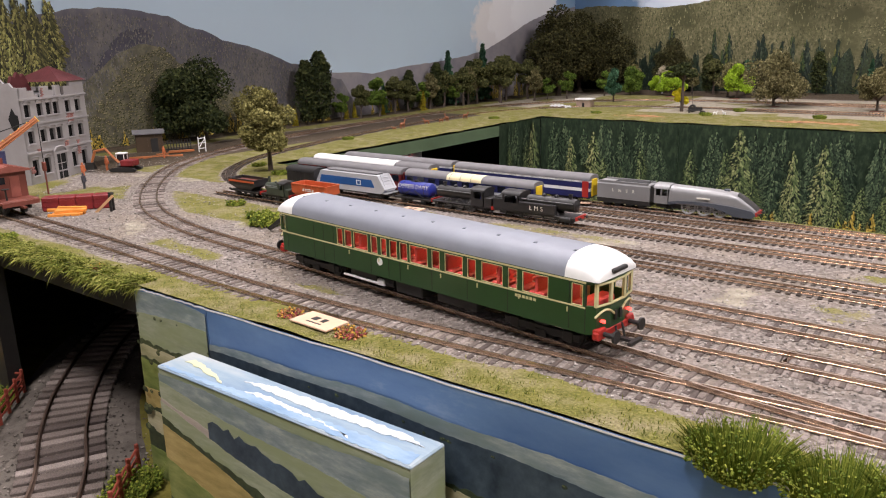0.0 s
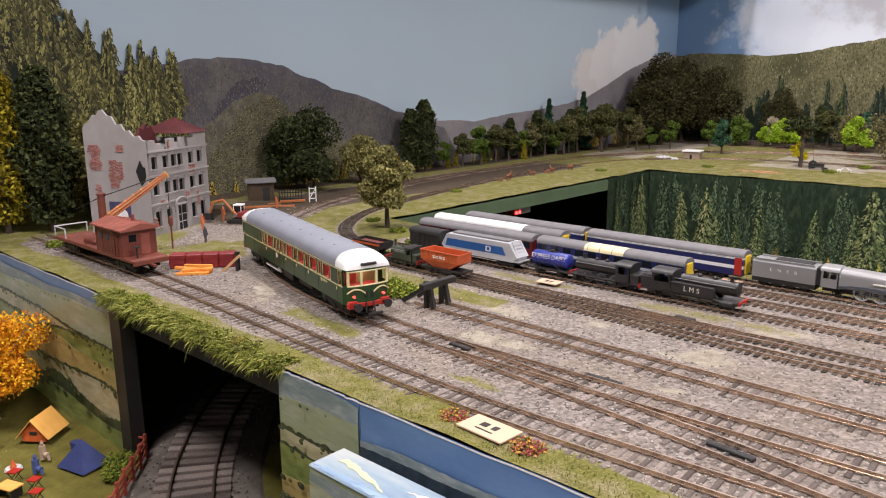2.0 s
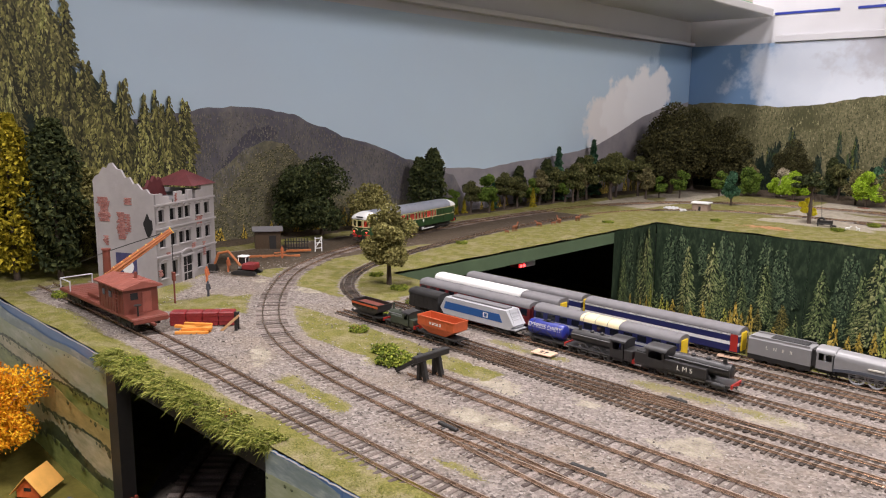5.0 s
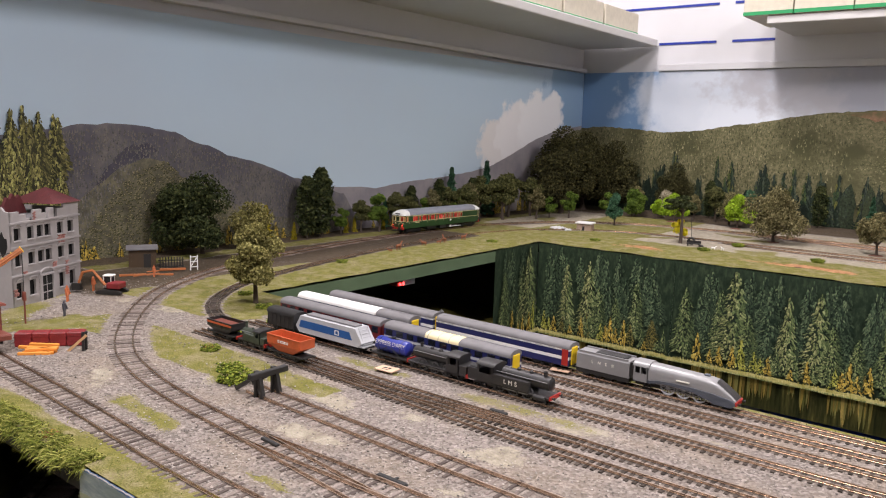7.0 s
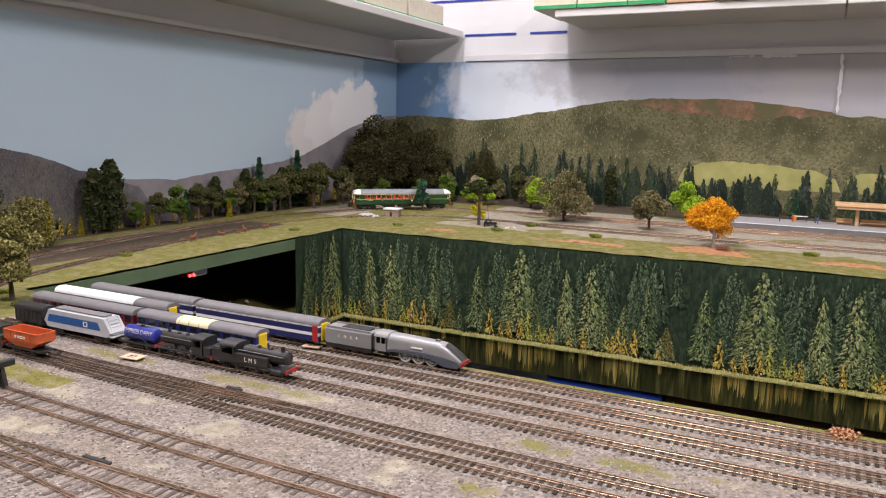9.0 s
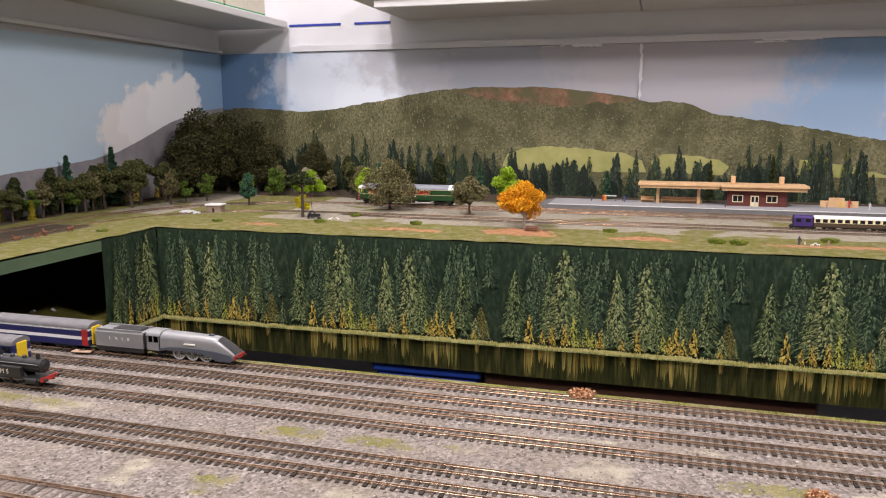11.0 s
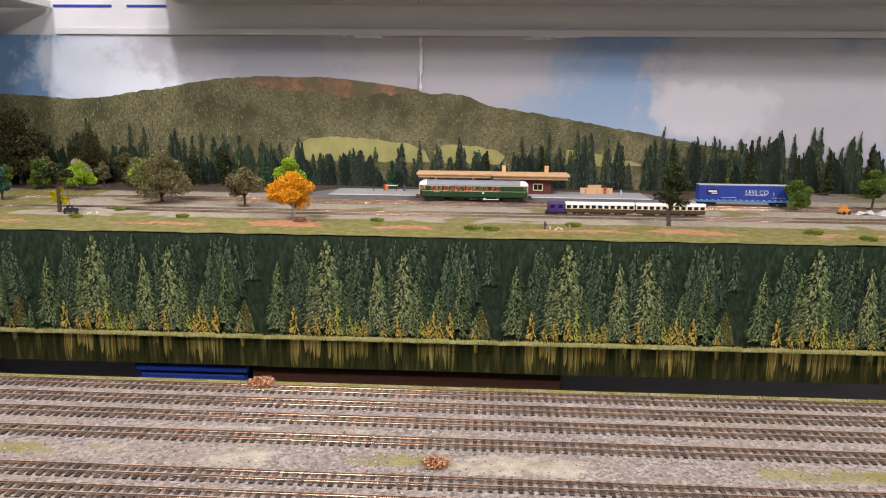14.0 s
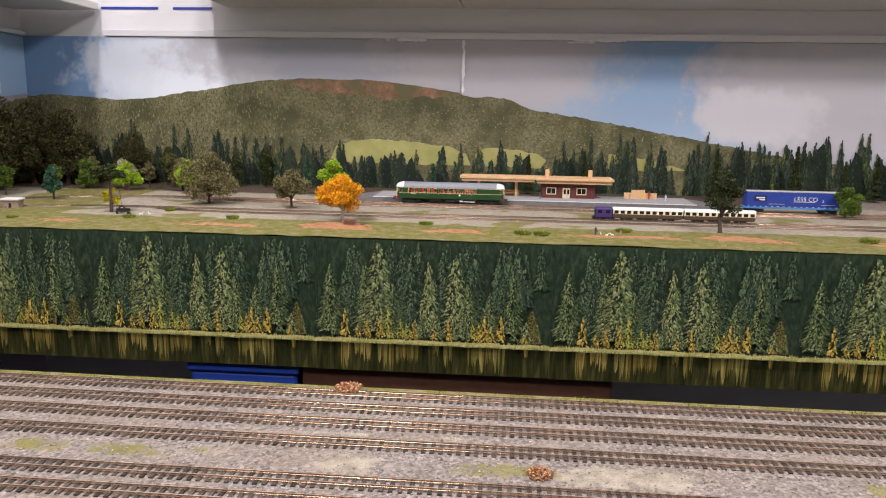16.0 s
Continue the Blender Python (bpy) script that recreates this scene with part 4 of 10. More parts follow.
        sedge.add(upright([(c - 0.6 * w, -0.1815), (c + 0.6 * w, -0.1815), (c, -0.178 + rnd.uniform(-0.001, 0.001))], "y", -(0.0106 + 0.000001 * (k % 300))), [(0, 1, 2)])
    # meshes named sides carry the printed firs' shaded flanks
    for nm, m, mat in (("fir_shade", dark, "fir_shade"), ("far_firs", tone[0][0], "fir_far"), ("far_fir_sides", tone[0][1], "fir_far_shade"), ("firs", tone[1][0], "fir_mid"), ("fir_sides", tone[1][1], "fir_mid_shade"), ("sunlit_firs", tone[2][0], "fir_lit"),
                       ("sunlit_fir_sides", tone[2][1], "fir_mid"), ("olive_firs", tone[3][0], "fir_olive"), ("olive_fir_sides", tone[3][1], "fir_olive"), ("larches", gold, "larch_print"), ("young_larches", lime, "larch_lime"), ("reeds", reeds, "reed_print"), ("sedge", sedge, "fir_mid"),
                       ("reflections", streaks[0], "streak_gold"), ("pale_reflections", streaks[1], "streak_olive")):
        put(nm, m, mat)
    return out


def lake_print(name, panels, label):
    """A strip of printed sheets round the well, each the same picture; panels: (mesh set, pose)."""
    th = tagged(thing(name), label, "backdrop", kind="structure")
    for data, m in panels:
        paper = part("print_panel", data["print_panel"], None, th, "printed sheet of fir wood over a lake", m)
        for nm, me in data.items():
            if nm != "print_panel":
                ob = part(nm, me, None, paper)
                if nm not in ("lake", "shore", "water_line"):
                    ob["kind"] = "stuff"


MAT["lake_wood"] = print_paper("print_wood", [(0.3, (0.011, 0.020, 0.012)), (0.5, (0.026, 0.042, 0.025)), (0.7, (0.064, 0.090, 0.050))], 110, 8, (1, 1, 0.45), 0.3)
MAT["lake_water"] = print_paper("print_water", [(0.36, (0.014, 0.017, 0.007)), (0.50, (0.036, 0.037, 0.013)), (0.60, (0.075, 0.070, 0.022)), (0.72, (0.17, 0.14, 0.042))], 70, 4, (1, 1, 0.10), 0.25)
MAT["streak_gold"] = islands("print_gold_reflections", [(0, (0.11, 0.08, 0.018)), (0.6, (0.25, 0.18, 0.04)), (1, (0.40, 0.30, 0.09))], 0.3)
MAT["streak_olive"] = islands("print_olive_reflections", [(0, (0.07, 0.075, 0.018)), (1, (0.22, 0.20, 0.06))], 0.3)
MAT["reed_print"] = islands("print_reed_tips", [(0, (0.30, 0.26, 0.06)), (0.6, (0.52, 0.47, 0.17)), (1, (0.66, 0.62, 0.33))], 0.35)
MAT["fir_shade"] = islands("print_fir_shade", [(0, (0.007, 0.013, 0.009)), (1, (0.016, 0.028, 0.017))], 0.35, grain=400)
MAT["lake_shore"] = print_paper("print_reeds", [(0.35, (0.30, 0.31, 0.08)), (0.5, (0.52, 0.48, 0.17)), (0.65, (0.68, 0.62, 0.30))], 70, 5, (0.5, 0.5, 4), 0.35)
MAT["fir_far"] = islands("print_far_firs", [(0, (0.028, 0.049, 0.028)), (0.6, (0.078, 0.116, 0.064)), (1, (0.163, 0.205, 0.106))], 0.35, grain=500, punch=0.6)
MAT["fir_far_shade"] = islands("print_far_fir_shaded", [(0, (0.014, 0.026, 0.017)), (1, (0.054, 0.079, 0.045))], 0.35, grain=500, punch=0.6)
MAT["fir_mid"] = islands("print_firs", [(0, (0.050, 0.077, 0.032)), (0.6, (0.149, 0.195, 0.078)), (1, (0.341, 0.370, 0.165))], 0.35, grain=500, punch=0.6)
MAT["fir_mid_shade"] = islands("print_fir_shaded", [(0, (0.021, 0.037, 0.018)), (0.7, (0.078, 0.110, 0.047)), (1, (0.170, 0.198, 0.085))], 0.35, grain=500, punch=0.6)
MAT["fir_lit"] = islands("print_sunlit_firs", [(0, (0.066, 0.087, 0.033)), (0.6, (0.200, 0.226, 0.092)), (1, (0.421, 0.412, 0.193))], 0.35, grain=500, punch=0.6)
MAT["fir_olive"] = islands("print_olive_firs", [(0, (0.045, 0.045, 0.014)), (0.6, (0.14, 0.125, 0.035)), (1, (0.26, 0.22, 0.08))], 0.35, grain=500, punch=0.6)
MAT["larch_lime"] = islands("print_young_larches", [(0, (0.13, 0.14, 0.022)), (0.6, (0.33, 0.34, 0.065)), (1, (0.50, 0.48, 0.13))], 0.35, grain=500, punch=0.6)
whole, cropped = lake_panel(0.0, PANEL), lake_panel(PANEL - 0.285, PANEL)
lake_print("backdrop_lake", [(cropped, pose(WELLX + 0.285 - PANEL, WELL1, 0))] + [(whole, pose(WELLX + 0.2854 + (PANEL + 0.0004) * k, WELL1, 0)) for k in range(7)], "printed fir forest above a lake on the board's side")
lake_print("backdrop_lake_return", [(lake_panel(0.0, 0.153), pose(WELLX, 1.286, 0, 0, 0, 90))], "printed fir forest strip round the well's corner")


# ---- the green railcar ----
MAT["glass"] = None


def glass_mat():
    m, nt, b = material("window_glass", 0.05)
    b.inputs["Transmission Weight"].default_value = 1.0
    b.inputs["IOR"].default_value = 1.05
    b.inputs["Base Color"].default_value = (0.95, 0.97, 0.97, 1)
    return m


MAT["glass"] = glass_mat()
MAT["slate"] = dusty("dark_slate", (0.075, 0.085, 0.105), 0.35, var=0.12)
MAT["cabin_glow"] = glowing("saloon_lamp", (1.0, 0.72, 0.42), 4.5)
MAT["seatbase"] = dusty("seat_base", (0.70, 0.62, 0.55), 0.6)
MAT["tail_glow"] = glowing("tail_lamp", (1.0, 0.045, 0.035), 5.0)
MAT["lining"] = dusty("lining_cream", (0.62, 0.56, 0.30), 0.4, var=0.05)
MAT["underframe"] = dusty("underframe_black", (0.016, 0.015, 0.014), 0.5)
MAT["saloon"] = dusty("saloon_buff", (0.72, 0.50, 0.26), 0.6, var=0.06)
RC_L, RC_W = 0.254, 0.0362
RC_WINDOWS = ((0.030, 0.055), (0.108, 0.170), (0.183, 0.206), (0.220, 0.276), (0.291, 0.315), (0.328, 0.380), (0.395, 0.419), (0.432, 0.488), (0.496, 0.521),
              (0.530, 0.555), (0.565, 0.585), (0.597, 0.620), (0.631, 0.683), (0.690, 0.717), (0.724, 0.746), (0.962, 0.985))


def wheelset(parent, x, r, gauge, mat, width=0.0026):
    w = Mesh()
    for s in (-1, 1):
        y = s * (gauge / 2 + 0.0002)
        w.cyl((x, y - s * width / 2, r), (x, y + s * width / 2, r), r, n=18)
        w.cyl((x, y - s * width * 0.55, r), (x, y - s * width * 0.35, r), r * 1.14, n=18)
    w.cyl((x, -gauge / 2, r), (x, gauge / 2, r), r * 0.2, n=8)
    return part("wheelset", w, mat, parent, smooth=True)


def bogie(parent, x, base, r, gauge, w):
    b = Mesh()
    for s in (-1, 1):
        b.box(x - base / 2 - r * 1.2, x + base / 2 + r * 1.2, s * w - 0.0010, s * w + 0.0010, r * 0.75, r * 1.45, bevel=0.0004)
        for dx in (-base / 2, base / 2):
            b.box(x + dx - r * 0.5, x + dx + r * 0.5, s * w - 0.0016, s * w + 0.0016, r * 0.6, r * 1.6, bevel=0.0004)
        b.box(x - r * 0.6, x + r * 0.6, s * w - 0.0015, s * w + 0.0015, r * 0.35, r * 1.1, bevel=0.0003)
    b.box(x - r * 0.7, x + r * 0.7, -w, w, r * 1.1, r * 1.8)
    bg = part("bogie", b, MAT["underframe"], parent)
    for dx in (-base / 2, base / 2):
        wheelset(bg, x + dx, r, gauge, MAT["underframe"])
    return bg


def arc_section(w, z0, z1, n=10, flat=0.75):
    """The rounded roof outline from one eave over the crown to the other."""
    out = []
    for k in range(n + 1):
        a = math.pi * k / n
        c, s = math.cos(a), math.sin(a)
        out.append((w / 2 * (abs(c) ** flat) * (1 if c > 0 else -1), z0 + (z1 - z0) * (abs(s) ** 0.85)))
    return out


def railcar():
    th = thing("railcar", None, "green railcar with cream lining, grey roof and white domed ends", "train")
    L, W, h = RC_L, RC_W, RC_L / 2
    z0, zw, zt, ze, zc = 0.0120, 0.0258, 0.0364, 0.0385, 0.0496
    side_end = h - 0.006
    bd = Mesh()
    for s in (-1, 1):
        y0, y1 = sorted((s * W / 2, s * (W / 2 - 0.0011)))
        bd.box(-side_end, side_end, y0, y1, z0, zw)
        bd.box(-side_end, side_end, y0, y1, zt, ze)
        edges = [side_end]
        for a, b in RC_WINDOWS:
            x1, x0 = h - a * L, h - b * L
            bd.box(x1, edges[-1], y0, y1, zw, zt) if edges[-1] > x1 else None
            edges.append(x0)
        bd.box(-side_end, edges[-1], y0, y1, zw, zt)
    bd.box(-side_end, side_end, -W / 2 + 0.0011, W / 2 - 0.0011, z0, z0 + 0.001)
    body = part("body", bd, MAT["green"], th)
    # Rounded cab ends with three windows each.
    for s in (-1, 1):
        e = Mesh()
        bow = [(0, -W / 2), (s * 0.0042, -W / 2 + 0.0026), (s * 0.0062, -W / 6), (s * 0.0062, W / 6), (s * 0.0042, W / 2 - 0.0026), (0, W / 2)]
        bow = [(s * side_end + a, b) for a, b in bow]
        inn = [(a - s * 0.0011, b * 0.95) for a, b in bow]

        def band(za, zb, segs=range(5)):
            for k in segs:
                p, q, r, t = bow[k], bow[k + 1], inn[k + 1], inn[k]
                e.add([(*p, za), (*q, za), (*r, za), (*t, za), (*p, zb), (*q, zb), (*r, zb), (*t, zb)], [(0, 1, 5, 4), (2, 3, 7, 6), (4, 5, 6, 7), (3, 2, 1, 0), (1, 2, 6, 5), (3, 0, 4, 7)])

        band(z0, 0.0262)
        band(0.0366, ze)
        end = part("cab_end", e, MAT["green"], th)
        frame_m = Mesh()
        for k in range(1, 5):
            x, y = bow[k]
            frame_m.box(x - 0.0007, x + 0.0007, y - 0.0009, y + 0.0009, 0.0258, 0.0372)
        for k in (1, 2, 3):
            (xa, ya), (xb, yb) = bow[k], bow[k + 1]
            for z in (0.0261, 0.0367):
                frame_m.cyl((xa + s * 0.0003, ya, z), (xb + s * 0.0003, yb, z), 0.0006, n=6)
        part("window_frame", frame_m, MAT["lining"], end, "cream cab window frames")
        gl = Mesh()
        for k in range(5):
            (xa, ya), (xb, yb) = inn[k], inn[k + 1]
            gl.add([(xa, ya, 0.0262), (xb, yb, 0.0262), (xb, yb, 0.0366), (xa, ya, 0.0366)], [(0, 1, 2, 3)])
        part("cab_glass", gl, MAT["glass"], end).visible_shadow = False
        wh = Mesh()
        fx = s * (side_end + 0.0066)
        for q in (-1, 1):
            prev = None
            for k in range(8):
                a = k / 7
                p = (fx - s * 0.0022 * a ** 3, q * (0.0022 + 0.0145 * a), 0.0195 + 0.0050 * math.sin(a * 2.6) - 0.0012 * a)
                if prev:
                    wh.cyl(prev, p, 0.0006, n=5)
                prev = p
        part("whisker", wh, MAT["lining"], end, "cream speed whiskers")
        lamps = Mesh()
        for q in (-1, 1):
            lamps.cyl((fx - s * 0.003, q * 0.0118, 0.0182), (fx + s * 0.0004, q * 0.0118, 0.0182), 0.0008, n=10)
        part("tail_lamp", lamps, MAT["tail_glow"] if s > 0 else MAT["red"], end, "glowing red lamps" if s > 0 else "")
        beam = Mesh().box(min(fx, fx - s * 0.003), max(fx, fx - s * 0.003), -0.0172, 0.0172, 0.0098, 0.0136, bevel=0.0006)
        for q in (-1, 1):
            beam.box(min(fx, fx - s * 0.004), max(fx, fx - s * 0.004), q * 0.0128 - 0.0034, q * 0.0128 + 0.0034, 0.0092, 0.0150, bevel=0.0005)
        bp = part("buffer_beam", beam, MAT["red"], th, "bright red buffer beam")
        bf = Mesh()
        for q in (-1, 1):
            bf.cyl((fx, q * 0.0118, 0.0120), (fx + s * 0.0062, q * 0.0118, 0.0120), 0.0012, n=10)
            bf.cyl((fx + s * 0.0060, q * 0.0118, 0.0120), (fx + s * 0.0071, q * 0.0118, 0.0120), 0.0032, n=16)
        part("buffer", bf, MAT["black"], bp)
        hook = Mesh().box(min(fx, fx + s * 0.010), max(fx, fx + s * 0.010), -0.0012, 0.0012, 0.0064, 0.0078)
        hook.box(min(fx + s * 0.009, fx + s * 0.011), max(fx + s * 0.009, fx + s * 0.011), -0.0055, 0.0055, 0.0064, 0.0080)
        hook.cyl((fx + s * 0.001, 0.003, 0.014), (fx + s * 0.003, 0.003, 0.006), 0.0006, n=6)
        hook.cyl((fx + s * 0.001, -0.003, 0.014), (fx + s * 0.003, -0.004, 0.006), 0.0006, n=6)
        part("coupling", hook, MAT["black"], bp)
        pipes = Mesh()
        for q in (-0.0022, 0.0022):
            pipes.box(min(fx, fx + s * 0.0008), max(fx, fx + s * 0.0008), q - 0.0009, q + 0.0009, 0.0168, 0.0218)
        part("gangway_pipes", pipes, MAT["black"], end)
    roof = Mesh()
    sec = arc_section(W + 0.0006, ze, zc)
    xs = np.linspace(-side_end + 0.012, side_end - 0.012, 9)
    roof.loft([[(x, a, b) for a, b in sec] for x in xs])
    rf = part("roof", roof, MAT["greyroof"], th, smooth=True)
    for s in (-1, 1):
        dome, rings = Mesh(), []
        for k in range(7):
            f = k / 6
            x = s * (side_end - 0.012 + 0.0185 * math.sin(f * math.pi / 2))
            drop, narrow = (1 - math.cos(f * math.pi / 2)) * 0.78, 1 - 0.10 * f ** 3
            rings.append([(x, a * narrow, ze + (b - ze) * (1 - drop)) for a, b in sec])
        dome.loft(rings)
        part("roof_dome", dome, MAT["white"], th, "white domed roof end", smooth=True)
        slot = Mesh().box(s * h - 0.0036 if s > 0 else s * h - 0.0018, s * h + 0.0018 if s > 0 else s * h + 0.0036, -0.0062, 0.0062, 0.0408, 0.0428, bevel=0.0004)
        part("headcode_slot", slot, MAT["black"], th)
    for k in range(10):
        x = -0.108 + k * 0.024
        for y in (-0.0075, 0.0075):
            part("roof_vent", Mesh().box(x - 0.0011, x + 0.0011, y - 0.0011, y + 0.0011, 0.0474, 0.0493, bevel=0.0004), MAT["slate"], rf)
    for s in (-1, 1):
        ln = Mesh()
        for z, t in ((0.0252, 0.0004), (0.0376, 0.00045)):
            y0, y1 = sorted((s * (W / 2 - 0.0002), s * (W / 2 + 0.00015)))
            ln.box(-side_end, side_end, y0, y1, z - t, z + t)
        for a, b in RC_WINDOWS:
            x1, x0 = h - a * L, h - b * L
            y0, y1 = sorted((s * (W / 2 - 0.0004), s * (W / 2 + 0.0001)))
            for za, zb in ((zw, zw + 0.0003), (zt - 0.0003, zt)):
                ln.box(x0, x1, y0, y1, za, zb)
            for xa in (x0, x1 - 0.0003):
                ln.box(xa, xa + 0.0003, y0, y1, zw, zt)
        part("lining", ln, MAT["lining"], body, "thin cream lines")
        y = s * (W / 2 - 0.0008)
        for a, b in RC_WINDOWS:
            gl = Mesh().box(h - b * L, h - a * L, min(y, y - s * 0.0003), max(y, y - s * 0.0003), zw, zt)
            part("window", gl, MAT["glass"], body).visible_shadow = False
        doors = Mesh()
        for f in (0.024, 0.060, 0.207, 0.316, 0.42, 0.522, 0.56, 0.622, 0.76, 0.80, 0.84, 0.955):
            x = h - f * L
            y0, y1 = sorted((s * (W / 2 - 0.0003), s * (W / 2 + 0.00012)))
            doors.box(x - 0.00018, x + 0.00018, y0, y1, z0 + 0.001, 0.037)
        part("door_gaps", doors, MAT["black"], body)
        for f in (0.063, 0.178, 0.287, 0.392, 0.494, 0.592, 0.70):
            x = h - f * L
            y0, y1 = sorted((s * (W / 2), s * (W / 2 + 0.0006)))
            part("door_handle", Mesh().box(x - 0.0003, x + 0.0003, y0, y1, 0.0215, 0.0238), MAT["lining"], body)
        crest = Mesh().cyl((h - 0.59 * L, s * (W / 2 - 0.0002), 0.0215), (h - 0.59 * L, s * (W / 2 + 0.0002), 0.0215), 0.0024, n=16)
        part("crest", crest, MAT["white"], body, "round cream emblem")
        num = Mesh()
        for k in range(6):
            x = h - (0.14 + 0.009 * k) * L
            y0, y1 = sorted((s * (W / 2 - 0.0002), s * (W / 2 + 0.00015)))
            num.box(x - 0.0008, x + 0.0008, y0, y1, 0.0222, 0.0236)
        part("number_bar", num, MAT["lining"], body)
    inside = Mesh().box(-side_end, side_end, -W / 2 + 0.0014, W / 2 - 0.0014, 0.0132, 0.0140)
    inside.box(-0.078, -0.0765, -W / 2 + 0.0014, W / 2 - 0.0014, 0.014, 0.038)
    inside.box(0.1005, 0.1015, -W / 2 + 0.0014, W / 2 - 0.0014, 0.014, 0.038)
    part("saloon", inside, MAT["saloon"], th)
    seats, bases = Mesh(), Mesh()
    for k in range(14):
        x = -0.068 + k * 0.0122
        for s in (-1, 1):
            seats.box(x - 0.0009, x + 0.0009, s * 0.0095 - 0.0065, s * 0.0095 + 0.0065, 0.014, 0.0340, bevel=0.0006)
            seats.box(x - 0.0045, x + 0.0045, s * 0.0095 - 0.0065, s * 0.0095 + 0.0065, 0.0240, 0.0262, bevel=0.0006)
            bases.box(x - 0.0042, x + 0.0042, s * 0.0095 - 0.0062, s * 0.0095 + 0.0062, 0.0145, 0.0238, bevel=0.0006)
    part("seats", seats, MAT["redseat"], th, "bright red moulded seats")
    part("seat_base", bases, MAT["seatbase"], th, "off-white seat bases")
    desk = Mesh()
    for s in (-1, 1):
        desk.box(s * 0.113 - 0.004, s * 0.113 + 0.004, -0.013, 0.013, 0.014, 0.0245, bevel=0.001)
        desk.box(s * 0.106 - 0.001, s * 0.106 + 0.001, -0.009, -0.001, 0.020, 0.033, bevel=0.0005)
    part("cab_desk", desk, MAT["redseat"], th)
    lamp = Mesh().box(-side_end + 0.002, side_end - 0.002, -0.004, 0.004, 0.0376, 0.0380)
    part("saloon_light", lamp, MAT["cabin_glow"], th, "warm strip light under the roof")
    uf = Mesh()
    uf.box(-0.055, -0.030, -0.0150, 0.0150, 0.0055, 0.0118, bevel=0.0006)
    uf.box(-0.012, 0.010, -0.0160, 0.0160, 0.0045, 0.0118, bevel=0.0006)
    uf.box(0.020, 0.050, -0.0140, 0.0140, 0.0050, 0.0118, bevel=0.0006)
    uf.box(-side_end, side_end, -0.0125, 0.0125, 0.0102, 0.0120)
    for s in (-1, 1):
        uf.cyl((-0.026, s * 0.012, 0.008), (-0.015, s * 0.012, 0.008), 0.0032, n=10)
    part("underframe", uf, MAT["underframe"], th)
    tank = Mesh()
    for s in (-1, 1):
        tank.cyl((-0.060, s * 0.0155, 0.0062), (-0.028, s * 0.0155, 0.0062), 0.0009, n=6)
        tank.box(-0.0290, -0.0225, s * 0.0148 - 0.0012, s * 0.0148 + 0.0012, 0.0050, 0.0092, bevel=0.0006)
    part("exhaust_pipe", tank, MAT["white"], th, "pale grey pipe and box")
    for x in (-0.092, 0.092):
        bogie(th, x, 0.033, 0.0058, 0.0165, 0.0125)
    return th


RAILCAR = railcar()
# Times and the railcar's middle, as metres along the running line.
LOOP = spline([(x, y, 0) for x, y in LINES["loop"]], 0.003)
LOOP_S = np.concatenate([[0], np.cumsum(np.hypot(np.diff(LOOP[:, 0]), np.diff(LOOP[:, 1])))])


def along(x, y, add=0.0):
    return LOOP_S[np.argmin(np.hypot(LOOP[:, 0] - x, LOOP[:, 1] - y))] + add


RUN = [(0.0, 0.2475), (0.5, 0.324), (1.0, 0.409), (1.5, 0.493), (2.0, 0.579), (2.5, 0.673), (3.0, along(-0.69, 0.505, 0.127)),
       (3.2, along(-0.738, 0.535, 0.122)), (5.3, along(-1.0, 1.04)), (5.5, along(-1.008, 1.083)), (6.0, along(-1.02, 1.2)), (7.0, along(-1.02, 1.424)), (8.0, along(-0.975, 1.67)),
       (9.0, along(-0.955, 1.755, 0.127)), (10.0, along(-0.665, 1.945)), (12.5, along(-0.055, 1.957)), (13.0, along(0.042, 1.957)), (13.5, along(0.160, 1.957)), (14.0, along(0.280, 1.957)),
       (14.5, along(0.400, 1.957)), (15.0, along(0.353, 1.957)), (15.5, along(0.227, 1.957)), (16.0, along(0.122, 1.957))]


def course_pose(s, half=0.09, lift=RAIL_BASE + 0.0026):
    a, b = (np.array([np.interp(s + k, LOOP_S, LOOP[:, j]) for j in range(2)]) for k in (half, -half))
    c, d = (a + b) / 2, b - a
    return pose(c[0], c[1], lift, 0, 0, math.degrees(math.atan2(d[1], d[0])))


def motions():
    """The railcar runs round the loop, stops in the station and sets back."""
    t = np.array([r[0] for r in RUN])
    s = np.array([r[1] for r in RUN])
    # Smooth cubic between the known times.
    slope = np.gradient(s, t)
    rows = []
    for k in range(0, 161, 2):
        q = k / 10
        i = min(max(np.searchsorted(t, q, side="right") - 1, 0), len(t) - 2)
        w = t[i + 1] - t[i]
        u = (q - t[i]) / w
        val = (2 * u ** 3 - 3 * u ** 2 + 1) * s[i] + (u ** 3 - 2 * u ** 2 + u) * w * slope[i] + (-2 * u ** 3 + 3 * u ** 2) * s[i + 1] + (u ** 3 - u ** 2) * w * slope[i + 1]
        rows.append((q, course_pose(val)))
    walk(RAILCAR, rows)



# ---- shelves above the backdrop ----
def shelf_left():
    th = thing("wall_shelf", None, "long pale grey wall shelf above the backdrop", "shelf")
    part("board", Mesh().box(WALLX - 0.011, -0.915, -1.9, WALLY - 0.002, 0.485, 0.505, bevel=0.002), MAT["shelf"], th)
    part("batten", Mesh().box(WALLX - 0.011, WALLX + 0.012, -1.9, WALLY - 0.004, 0.414, 0.424, bevel=0.001), MAT["wallwhite"], th)


shelf_left()


